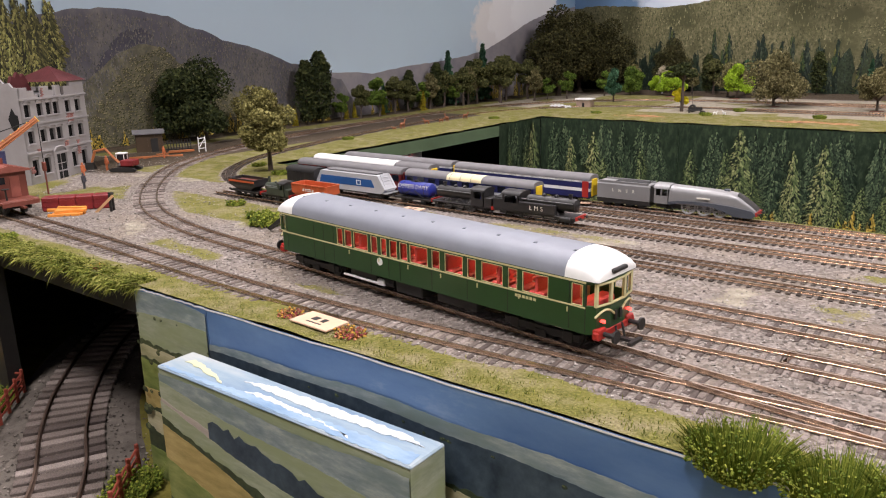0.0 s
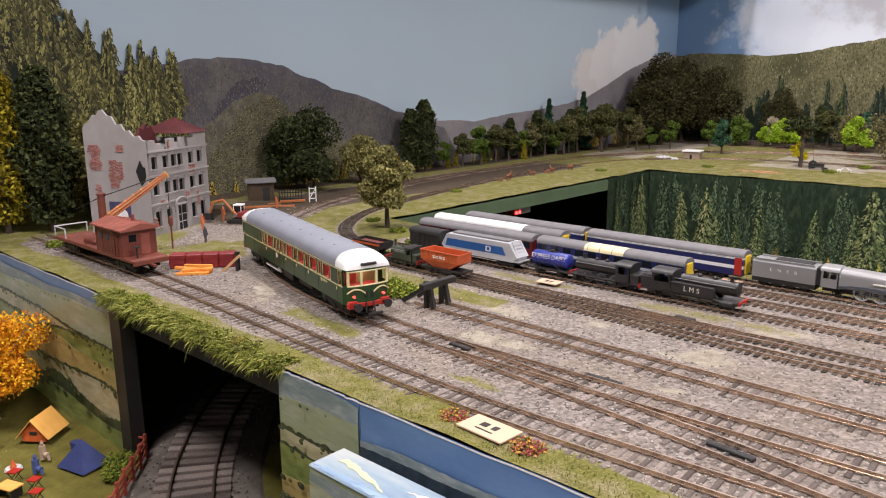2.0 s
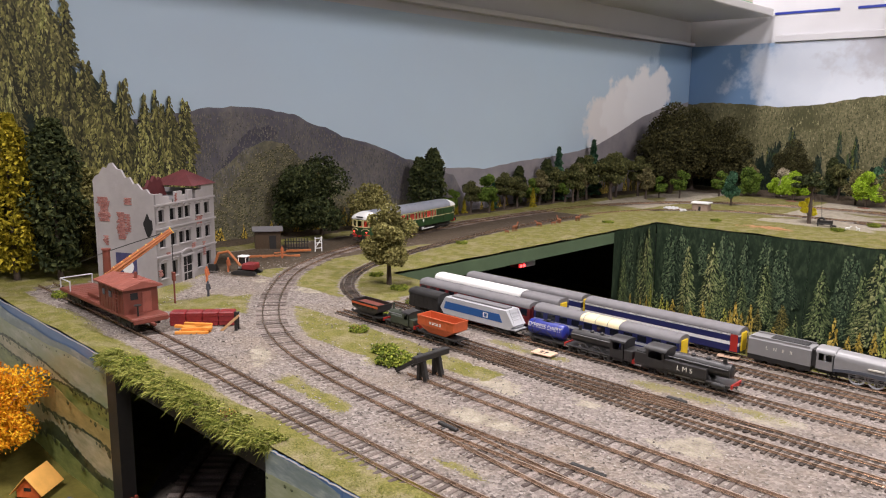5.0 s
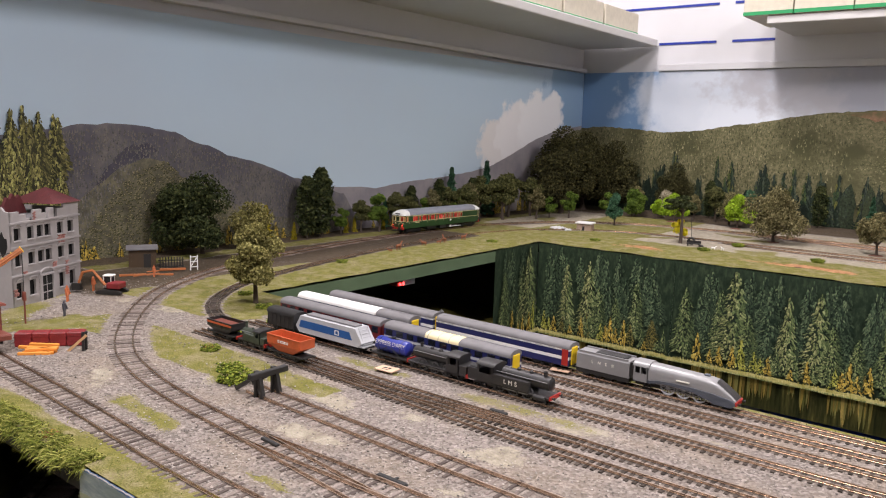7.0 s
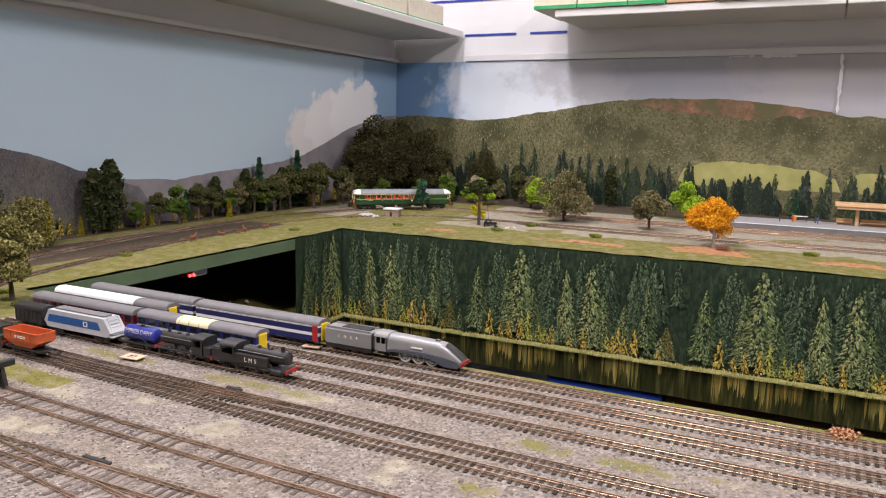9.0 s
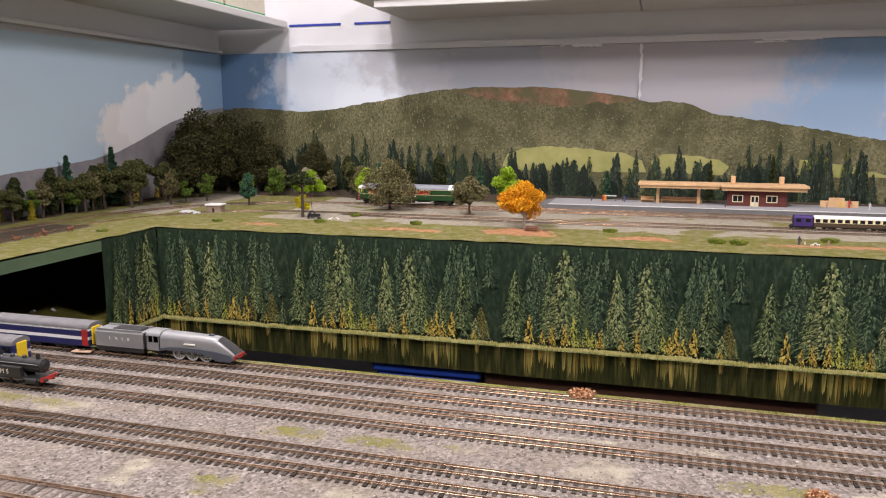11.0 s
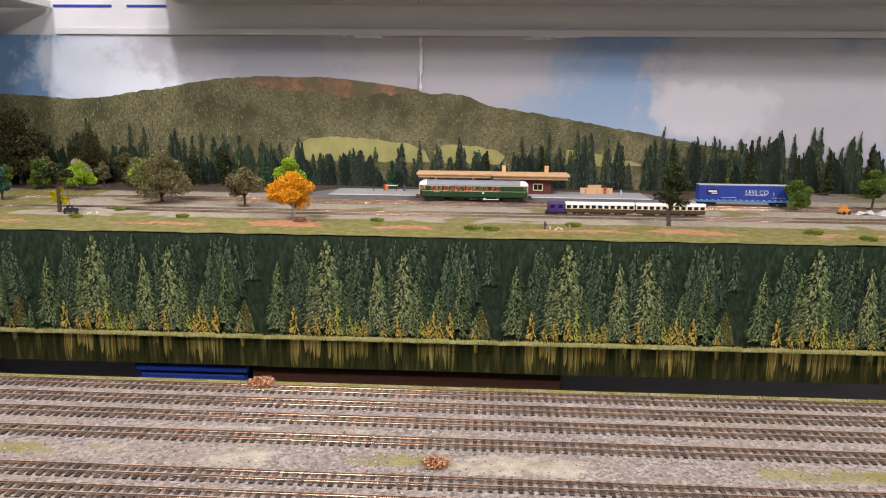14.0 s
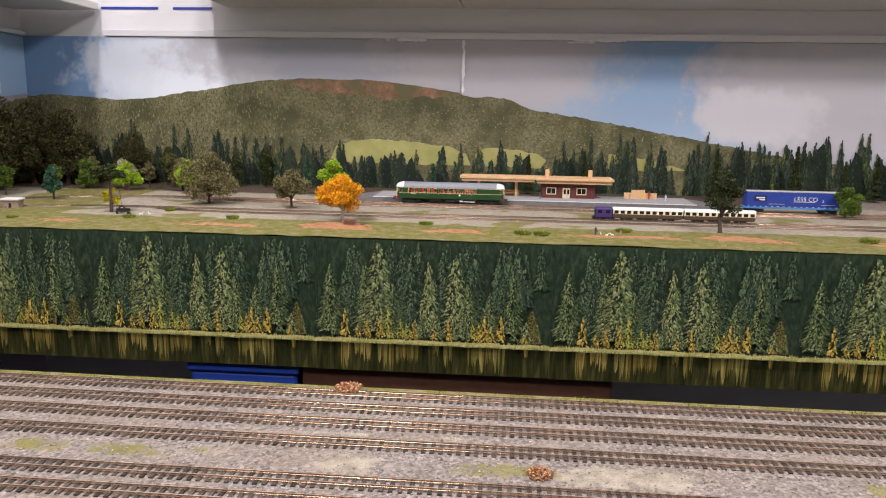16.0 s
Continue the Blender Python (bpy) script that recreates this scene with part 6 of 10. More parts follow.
def chips():
    """Loose ballast lying between and beside the tracks."""
    rnd = random.Random(53)
    m = Mesh()
    lines = [COURSE[k] for k in ("siding", "loop", "branch", "bay", "yard_a", "yard_b", "yard_c")]
    for k in range(30000):
        if rnd.random() < 0.55:
            c = lines[rnd.randrange(4)]
            i = rnd.randrange(len(c))
            if c[i, 0] > 0.6 or c[i, 1] > 1.0:
                continue
            x, y = c[i, 0] + rnd.uniform(-0.004, 0.004), c[i, 1] + rnd.gauss(0, 0.013)
        else:
            x, y = rnd.uniform(-0.95, 0.75), rnd.uniform(0.37, 0.73)
        if y < FRONT + 0.006:
            continue
        r = rnd.uniform(0.0004, 0.0011)
        m.blob((x, y, 0.0016 + r * 0.3), r, rnd, 0.7)
    tagged(part("ballast_chips", m, MAT["chips"]), "loose grey and buff ballast chips", "ballast", kind="stuff")


MAT["chips"] = islands("ballast_chips", [(0.0, (0.09, 0.08, 0.072)), (0.4, (0.23, 0.205, 0.185)), (0.8, (0.34, 0.31, 0.28)), (1.0, (0.46, 0.42, 0.38))], 0.9, spec=0.1, punch=0.35)
chips()


def tuft(r, h, n, seed, mat):
    rnd = random.Random(seed)
    m = Mesh()
    for k in range(n):
        a, q = rnd.uniform(0, 6.28), r * math.sqrt(rnd.random())
        ln = h * rnd.uniform(0.5, 1.0)
        blade(m, (q * 0.7 * math.cos(a), q * 0.7 * math.sin(a), -0.001), (q * 0.8 * math.cos(a) * rnd.random(), q * 0.8 * math.sin(a) * rnd.random(), ln), 0.0006)
        m.blob((q * math.cos(a), q * math.sin(a), ln * rnd.uniform(0.2, 0.8)), 0.0012, rnd)
    return m.data("tuft", mat)


TUFT = tuft(0.012, 0.010, 220, 61, MAT["leafy"])
for x, y, s, z in ((-0.535, 0.520, 1.0, 0), (-0.508, 0.506, 1.3, 0), (-0.60, 0.545, 0.8, 0), (-0.93, 0.395, 1.0, 0), (-0.775, 0.72, 0.8, 0), (-0.70, 0.69, 0.9, 0), (-0.64, 0.655, 0.7, 0), (-0.865, 0.98, 0.8, 0), (-0.83, 1.36, 0.9, 0), (-0.63, 0.60, 0.6, 0),
                   (-0.46, 1.72, 1.0, 0), (-0.49, 1.60, 1.0, 0), (-0.29, 1.63, 1.0, 0), (0.10, 1.62, 1.1, 0), (0.32, 1.535, 1.2, 0), (0.285, 1.538, 1.2, 0), (0.475, 1.60, 1.2, 0), (0.90, 1.56, 1.3, 0), (0.97, 1.505, 1.2, 0), (1.15, 1.58, 1.2, 0), (-0.70, 1.55, 0.9, 0), (-0.655, 0.352, 0.8, 0)):
    tagged(part("grass_tuft", TUFT, None, m=pose(x, y, 0.001) @ Matrix.Scale(s, 4)), "bushy green grass tuft", "grass", "grass tufts")
HEDGE = tuft(0.032, 0.026, 1500, 62, MAT["leafy"])
for x, y, s in ((-0.062, 0.349, 0.62), (-0.028, 0.345, 0.6), (0.004, 0.347, 0.7)):
    tagged(part("roadside_bush", HEDGE, None, m=pose(x, y, -0.002) @ Matrix.Scale(s, 4)), "dense olive-green bush on the board's edge", "bush", "bushes on the edge")
MAT["flowers"] = islands("flower_heads", [(0.0, (0.10, 0.05, 0.03)), (0.35, (0.35, 0.06, 0.07)), (0.6, (0.12, 0.15, 0.03)), (0.8, (0.55, 0.30, 0.05)), (1.0, (0.62, 0.22, 0.22))], 0.8)
MAT["dry"] = islands("dry_bush", [(0.0, (0.20, 0.07, 0.03)), (0.6, (0.42, 0.20, 0.10)), (1.0, (0.50, 0.38, 0.22))], 0.8)
FLOWER, DRY = tuft(0.010, 0.008, 160, 63, MAT["flowers"]), tuft(0.010, 0.008, 160, 64, MAT["dry"])
for x, y, s in ((-0.316, 0.360, 0.75), (-0.266, 0.357, 0.85), (-0.505, 0.350, 0.6), (-0.66, 0.352, 0.5), (-0.545, 0.352, 0.4), (-0.605, 0.548, 0.6)):
    tagged(part("flower_bush", FLOWER, None, m=pose(x, y, 0.001) @ Matrix.Scale(s, 4)), "small bush with red and yellow flowers", "flowers", "flower bushes")
for x, y, s in ((0.136, 0.735, 1.0), (0.63, 0.737, 1.0), (0.282, 0.610, 0.8)):
    tagged(part("dry_bush", DRY, None, m=pose(x, y, 0.001) @ Matrix.Scale(s, 4)), "small rust-brown dried bush by the tracks", "bush", "dried bushes")


# ---- model trees ----
MAT["bark"] = dusty("tree_bark", (0.075, 0.055, 0.042), 0.9, var=0.35, relief=0.5)
MAT["bark_grey"] = dusty("grey_bark", (0.30, 0.27, 0.24), 0.85, var=0.25, relief=0.4)
LEAF = {k: foliage("leaves_" + k, *c) for k, c in dict(
    olive=((0.065, 0.06, 0.018), (0.17, 0.155, 0.048), (0.34, 0.31, 0.12)), dark=((0.012, 0.018, 0.007), (0.032, 0.043, 0.016), (0.085, 0.095, 0.032)),
    lime=((0.12, 0.20, 0.01), (0.26, 0.40, 0.02), (0.42, 0.58, 0.06)), green=((0.03, 0.055, 0.01), (0.08, 0.13, 0.02), (0.17, 0.24, 0.04)),
    orange=((0.42, 0.13, 0.005), (0.72, 0.30, 0.01), (0.85, 0.48, 0.03)), gold=((0.10, 0.085, 0.006), (0.24, 0.20, 0.014), (0.42, 0.33, 0.03)), yellow=((0.40, 0.33, 0.01), (0.65, 0.55, 0.02), (0.80, 0.70, 0.05)),
    brown=((0.05, 0.047, 0.018), (0.13, 0.115, 0.05), (0.27, 0.24, 0.12)), moss=((0.028, 0.034, 0.012), (0.075, 0.08, 0.028), (0.17, 0.165, 0.06)), umber=((0.016, 0.017, 0.007), (0.045, 0.044, 0.017), (0.105, 0.095, 0.036)), teal=((0.015, 0.045, 0.025), (0.04, 0.10, 0.055), (0.09, 0.18, 0.10)), straw=((0.20, 0.17, 0.11), (0.34, 0.29, 0.20), (0.48, 0.43, 0.32))).items()}


def leaf(m, c, r, rnd):
    """One flake of scatter material: a bent four-cornered leaf."""
    n = Vector((rnd.gauss(0, 1), rnd.gauss(0, 1), rnd.gauss(0.4, 1))).normalized()
    u = n.orthogonal().normalized()
    v = n.cross(u)
    a = rnd.uniform(0, 6.28)
    u, v = u * math.cos(a) + v * math.sin(a), v * math.cos(a) - u * math.sin(a)
    c = Vector(c)
    m.add([c - u * r, c + v * r * 0.6 + n * r * 0.3, c + u * r * rnd.uniform(0.7, 1.2), c - v * r * 0.6 + n * r * 0.3], [(0, 1, 2, 3)])


def broadleaf(seed, h, width, leaves, trunk=0.33, lobes=14, flat=0.8, size=0.0026, limb=5):
    """Trunk, limbs and a crown of scattered leaves gathered in uneven lobes."""
    rnd = random.Random(seed)
    leaves, size = int(leaves * 1.6), size * 0.76
    wood, crown = Mesh(), Mesh()
    r0 = h * 0.028
    wood.cyl((0, 0, -0.002), (rnd.uniform(-1, 1) * r0, rnd.uniform(-1, 1) * r0, h * trunk), r0 * 1.25, r0 * 0.8, n=8)
    for k in range(5):
        a = k * 1.26 + rnd.random()
        wood.cyl((0, 0, h * 0.02), (r0 * 2.4 * math.cos(a), r0 * 2.4 * math.sin(a), -0.001), r0 * 0.6, r0 * 0.15, n=5)
    lob = []
    for k in range(lobes):
        a, q = rnd.uniform(0, 6.28), width / 2 * math.sqrt(rnd.random()) * 0.72
        z = h * (trunk + (0.92 - trunk) * (0.12 + 0.78 * rnd.random() * (1 - 0.45 * (q / (width / 2)) ** 2)))
        lob.append((q * math.cos(a), q * math.sin(a), z, width * rnd.uniform(0.15, 0.24)))
    lob.append((0, 0, h * 0.86, width * 0.2))
    for k, (x, y, z, r) in enumerate(lob):
        if k < limb * 2:
            mid = (x * 0.4, y * 0.4, h * trunk + (z - h * trunk) * 0.45)
            wood.cyl((0, 0, h * trunk * 0.93), mid, r0 * 0.55, r0 * 0.36, n=6)
            wood.cyl(mid, (x, y, z), r0 * 0.36, r0 * 0.12, n=5)
    for k in range(leaves):
        x, y, z, r = lob[k % len(lob)]
        d = Vector((rnd.gauss(0, 1), rnd.gauss(0, 1), rnd.gauss(0, 1))).normalized() * r * (0.55 + 0.5 * rnd.random())
        leaf(crown, (x + d.x, y + d.y, z + d.z * flat), size * rnd.uniform(0.6, 1.3), rnd)
    return wood, crown


def conifer(seed, h, width, leaves, size=0.0024, oval=False):
    rnd = random.Random(seed)
    wood, crown = Mesh(), Mesh()
    wood.cyl((0, 0, -0.002), (0, 0, h * 0.95), h * 0.016 + 0.0006, h * 0.003, n=7)
    for k in range(leaves):
        f = rnd.random() ** (0.75 if oval else 1.25)
        lim = (math.sin(math.pi * (0.1 + 0.87 * f)) ** 0.6) if oval else (1 - f) ** 0.8 * (0.72 + 0.28 * math.cos(f * 44))
        q = width / 2 * lim * (0.45 + 0.6 * rnd.random()) + 0.0005
        a = rnd.uniform(0, 6.28)
        q *= 1 + 0.22 * math.sin(3 * a + f * 17 + seed)
        leaf(crown, (q * math.cos(a), q * math.sin(a), h * (0.07 + 0.93 * f)), size * rnd.uniform(0.6, 1.3), rnd)
    return wood, crown


def tree_thing(name, meshes, leafmat, bark, label, group=""):
    th = thing(name, None, label, "tree", group)
    part("trunk", meshes[0], bark, th)
    part("crown", meshes[1], leafmat, th)
    return th


def plant(name, meshes, leafmat, bark, label, places, group=""):
    """Plants the first tree and copies it to the other places (x, y, z, size, turn)."""
    first = None
    for x, y, z, s, a in places:
        m = pose(x, y, z, 0, 0, a) @ Matrix.Scale(s, 4)
        if first is None:
            first = tree_thing(name, meshes, leafmat, bark, label, group)
            first.matrix_basis = m
        else:
            c = copy_thing(first, pose(x, y, z, 0, 0, a))
            c.matrix_basis = m


B = MAT["bark"]
plant("oak_tree", broadleaf(101, 0.106, 0.072, 8000, 0.27, 20), LEAF["olive"], B, "olive-leaved tree with a dark trunk on the lawn", [(-0.725, 0.697, 0, 1.0, 20)])
plant("round_tree", broadleaf(102, 0.118, 0.14, 8000, 0.10, 18, size=0.0036), LEAF["dark"], B, "broad dark green tree behind the shed", [(-1.080, 0.865, 0, 1.12, 0)])
plant("hedge_tree", broadleaf(103, 0.085, 0.09, 3600, 0.12, 14, size=0.0032), LEAF["olive"], B, "olive green bushy tree by the backdrop", [(-1.062, 0.95, 0, 1.0, 0), (-1.10, 0.50, 0, 1.5, 40)])
plant("tall_conifer", conifer(104, 0.20, 0.062, 5200, 0.0036, True), LEAF["gold"], B, "tall yellow-green conifer on the grass", [(-1.052, 0.385, 0, 1.0, 0)])
plant("dark_conifer", conifer(105, 0.195, 0.062, 5200, 0.0036, True), LEAF["dark"], B, "tall dark green conifer on the grass", [(-1.022, 0.425, 0, 1.0, 0), (-1.09, 0.335 + 0.03, 0, 0.9, 60)])
plant("autumn_tree", broadleaf(106, 0.094, 0.102, 6500, 0.30, 17, size=0.0030), LEAF["orange"], MAT["bark_grey"], "bright orange autumn tree with a pale trunk", [(-0.066, 1.622, 0, 1.0, 0)])
plant("autumn_tree", broadleaf(107, 0.118, 0.125, 9000, 0.30, 22, size=0.0028), LEAF["orange"], MAT["bark_grey"], "large orange autumn tree over the camp site", [(-0.832, 0.285, LOW, 0.92, 0)])
plant("spreading_tree", broadleaf(108, 0.122, 0.125, 6500, 0.16, 20, size=0.0032), LEAF["brown"], B, "wide brown-olive tree beside the tracks", [(-0.425, 1.848, 0, 1.0, 0)])
plant("small_tree", broadleaf(109, 0.088, 0.082, 4200, 0.28, 14, size=0.0030), LEAF["brown"], B, "small dull olive tree on a round base", [(-0.222, 1.812, 0, 1.0, 0), (0.02 - 0.62, 2.10, 0, 1.0, 90)])
plant("lime_tree", broadleaf(110, 0.066, 0.062, 2600, 0.22, 10, size=0.0028), LEAF["lime"], B, "bright lime green tree by the fence", [(-0.185, 2.05, 0, 1.45, 0), (-0.565, 2.05, 0, 1.3, 50), (-0.735, 2.07, 0, 1.15, 100), (-0.80, 2.12, 0, 0.8, 30)])
plant("yellow_bush", broadleaf(111, 0.052, 0.036, 1800, 0.3, 8, size=0.0024), LEAF["yellow"], B, "bright yellow bush beside the swing tree", [(-0.575, 1.695, 0, 1.0, 0)])
plant("swing_tree", broadleaf(112, 0.112, 0.075, 1800, 0.62, 9, 0.35, size=0.0034), LEAF["dark"], B, "thin dark tree with an old tyre swing", [(-0.563, 1.668, 0, 1.0, 0)])
plant("station_tree", broadleaf(113, 0.135, 0.072, 2000, 0.26, 16, 0.7, size=0.0032), LEAF["dark"], B, "tall dark green tree on the verge", [(0.661, 1.634, 0, 1.0, 0)])
plant("yard_tree", broadleaf(114, 0.072, 0.07, 3600, 0.16, 14, size=0.0030), LEAF["green"], B, "mid green leafy tree near the container", [(1.0, 1.90, 0, 1.0, 0), (-0.86, 2.09, 0, 1.1, 20)])
plant("end_tree", broadleaf(115, 0.098, 0.062, 3600, 0.3, 14, size=0.0030), LEAF["green"], B, "light green tree beside the goods yard", [(1.185, 1.94, 0, 1.0, 0)])
plant("corner_tree", broadleaf(116, 0.245, 0.19, 15000, 0.16, 34, 0.9, size=0.0050), LEAF["umber"], B, "very tall dark brown-green tree in the corner", [(-1.03, 1.99, 0, 1.0, 0), (-0.97, 2.19, 0, 0.86, 80), (-1.05, 2.16, 0, 0.95, 200), (-0.80, 2.235, 0, 0.62, 150)])
plant("woodland_tree", broadleaf(117, 0.095, 0.060, 2600, 0.30, 12, size=0.0034), LEAF["moss"], B, "dull mossy green woodland tree along the backdrop", [(-1.045, 1.72, 0, 1.28, 0), (-1.075, 1.60, 0, 1.02, 50), (-0.66, 2.17, 0, 1.05, 80), (-1.10, 1.42, 0, 0.79, 10), (-1.105, 1.27, 0, 0.77, 70), (-1.11, 1.385, 0, 0.90, 170), (-1.10, 1.555, 0, 0.96, 200), (-1.09, 1.68, 0, 1.22, 30), (-1.075, 1.79, 0, 1.28, 120), (-1.05, 1.86, 0, 1.15, 10), (-0.52, 2.15, 0, 0.75, 0)], "woodland trees")
plant("woodland_tree", broadleaf(118, 0.085, 0.050, 2200, 0.34, 10, size=0.0034), LEAF["brown"], B, "brown woodland tree along the backdrop", [(-1.00, 1.81, 0, 1.0, 0), (-1.10, 1.50, 0, 1.02, 90), (-1.09, 1.64, 0, 1.15, 20), (-1.07, 1.75, 0, 1.22, 60), (-0.88, 2.16, 0, 1.0, 60), (-0.70, 2.12, 0, 0.9, 10)], "woodland trees")
plant("woodland_tree", broadleaf(119, 0.075, 0.048, 2200, 0.25, 10, size=0.0034), LEAF["green"], B, "green woodland tree along the backdrop", [(-0.955, 1.90, 0, 1.0, 0), (-0.905, 2.02, 0, 0.95, 40), (-1.085, 1.305, 0, 1.15, 140), (-1.11, 1.215, 0, 0.77, 10), (-1.10, 1.47, 0, 0.90, 80), (-1.085, 1.58, 0, 1.02, 80), (-0.99, 1.86, 0, 0.8, 200)], "woodland trees")
plant("teal_tree", broadleaf(120, 0.085, 0.05, 2800, 0.2, 12, 1.0, size=0.0032), LEAF["teal"], B, "blue-green tree behind the stone hut", [(-0.795, 1.84, 0, 1.0, 0), (-0.58, 2.19, 0, 1.1, 30)])
plant("pale_shrub", broadleaf(121, 0.066, 0.062, 1500, 0.2, 9, size=0.0034), LEAF["straw"], MAT["bark_grey"], "pale dried shrub by the backdrop", [(-0.80, 2.17, 0, 1.15, 0)])
plant("cypress", conifer(122, 0.092, 0.028, 2600, 0.0026, True), LEAF["dark"], B, "dark slender cypress by the backdrop", [(-1.105, 1.118, 0, 1.34, 0), (-1.10, 1.152, 0, 1.51, 70), (-1.125, 1.455, 0, 1.00, 10), (-1.11, 1.54, 0, 1.15, 40), (-1.10, 1.66, 0, 1.15, 0), (-0.70, 2.24, 0, 1.15, 0), (-0.50, 2.23, 0, 1.0, 0), (-0.42, 2.24, 0, 1.2, 0)], "cypresses")
plant("little_conifer", conifer(123, 0.075, 0.026, 1800, 0.0028), LEAF["teal"], B, "small blue-green conifer by the backdrop", [(-1.12, 1.60, 0, 1.73, 0), (-1.12, 1.75, 0, 1.92, 30), (-1.125, 1.365, 0, 0.90, 60), (-0.30, 2.24, 0, 1.2, 0), (0.05, 2.25, 0, 1.0, 20)], "small conifers")
plant("golden_conifer", conifer(124, 0.05, 0.018, 1300, 0.0024), LEAF["gold"], B, "small golden conifer by the backdrop", [(-1.115, 0.63, 0, 1.0, 0), (-1.10, 0.615, 0, 0.8, 20), (-1.12, 1.03, 0, 1.4, 40), (-1.11, 1.09, 0, 0.7, 60), (-1.115, 1.235, 0, 0.6, 0), (-1.115, 1.26, 0, 0.7, 0), (-1.08, 1.45, 0, 0.9, 0), (-1.105, 1.34, 0, 0.6, 0)], "small conifers")
plant("station_conifer", conifer(125, 0.12, 0.036, 3400, 0.0026), LEAF["dark"], B, "dark pointed conifer behind the station", [(0.80, 2.22, 0, 1.1, 0), (1.01, 2.24, 0, 1.2, 0), (1.30, 2.2, 0, 1.1, 0), (1.13, 2.23, 0, 0.9, 30), (1.22, 2.25, 0, 1.0, 60), (0.31, 2.245, 0, 0.9, 0), (0.46, 2.25, 0, 1.0, 80)], "station conifers")


# ---- small-gauge trains in the yard ----
RT = RAIL_BASE - 0.0008 + 0.0018 + 0.0009
MAT.update(
    navy=dusty("navy_paint", (0.018, 0.022, 0.10), 0.35, var=0.1), coachgrey=dusty("coach_roof", (0.16, 0.155, 0.16), 0.6, var=0.12), palegrey=dusty("pale_grey", (0.46, 0.47, 0.49), 0.4, var=0.08),
    silver=dusty("silver_grey", (0.27, 0.27, 0.272), 0.36, 0.2, 0.12, 90, 0.03), tankblue=dusty("tank_blue", (0.022, 0.035, 0.26), 0.3, var=0.1),
    railblue=dusty("rail_blue", (0.025, 0.10, 0.30), 0.35, var=0.1), yellow=dusty("warning_yellow", (0.75, 0.52, 0.02), 0.4, var=0.08), orange=dusty("bauxite_orange", (0.52, 0.105, 0.035), 0.5, var=0.15),
    maroon=dusty("maroon", (0.14, 0.018, 0.02), 0.4, var=0.12), coal=dusty("coal", (0.02, 0.02, 0.02), 0.7, relief=0.9, scale=260), chocolate=dusty("chocolate", (0.07, 0.045, 0.025), 0.5, var=0.1),
    locogreen=dusty("weathered_green", (0.045, 0.055, 0.04), 0.5, var=0.25), sooty=dusty("loco_black", (0.022, 0.021, 0.021), 0.42, var=0.35, spec=0.6), purple=dusty("purple_paint", (0.05, 0.025, 0.14), 0.4, var=0.1),
    wheelgrey=dusty("wheel_rims", (0.12, 0.118, 0.12), 0.35, 0.5, 0.2), pane=plain("dark_pane", (0.012, 0.014, 0.02), 0.08), lettering=plain("cream_letters", (0.7, 0.68, 0.6), 0.5))


def words(text, size, mat, m, parent, spacing=1.0, name="lettering"):
    c = bpy.data.curves.new(name, "FONT")
    c.body, c.size, c.extrude, c.align_x, c.space_character = text, size, 0.00008, "CENTER", spacing
    c.materials.append(mat)
    dg = bpy.data.objects.new(name, c)
    scene.collection.objects.link(dg)
    bpy.context.view_layer.update()
    me = bpy.data.meshes.new_from_object(dg.evaluated_get(bpy.context.evaluated_depsgraph_get()))
    bpy.data.objects.remove(dg)
    ob = part(name, me, None, parent, m=m)
    if not me.materials:
        me.materials.append(mat)
    return ob


def running_gear(th, L, base=0.017, r=0.0033, inset=0.028, w=0.0068):
    for x in (-L / 2 + inset, L / 2 - inset):
        bogie(th, x, base, r, 0.009, w)


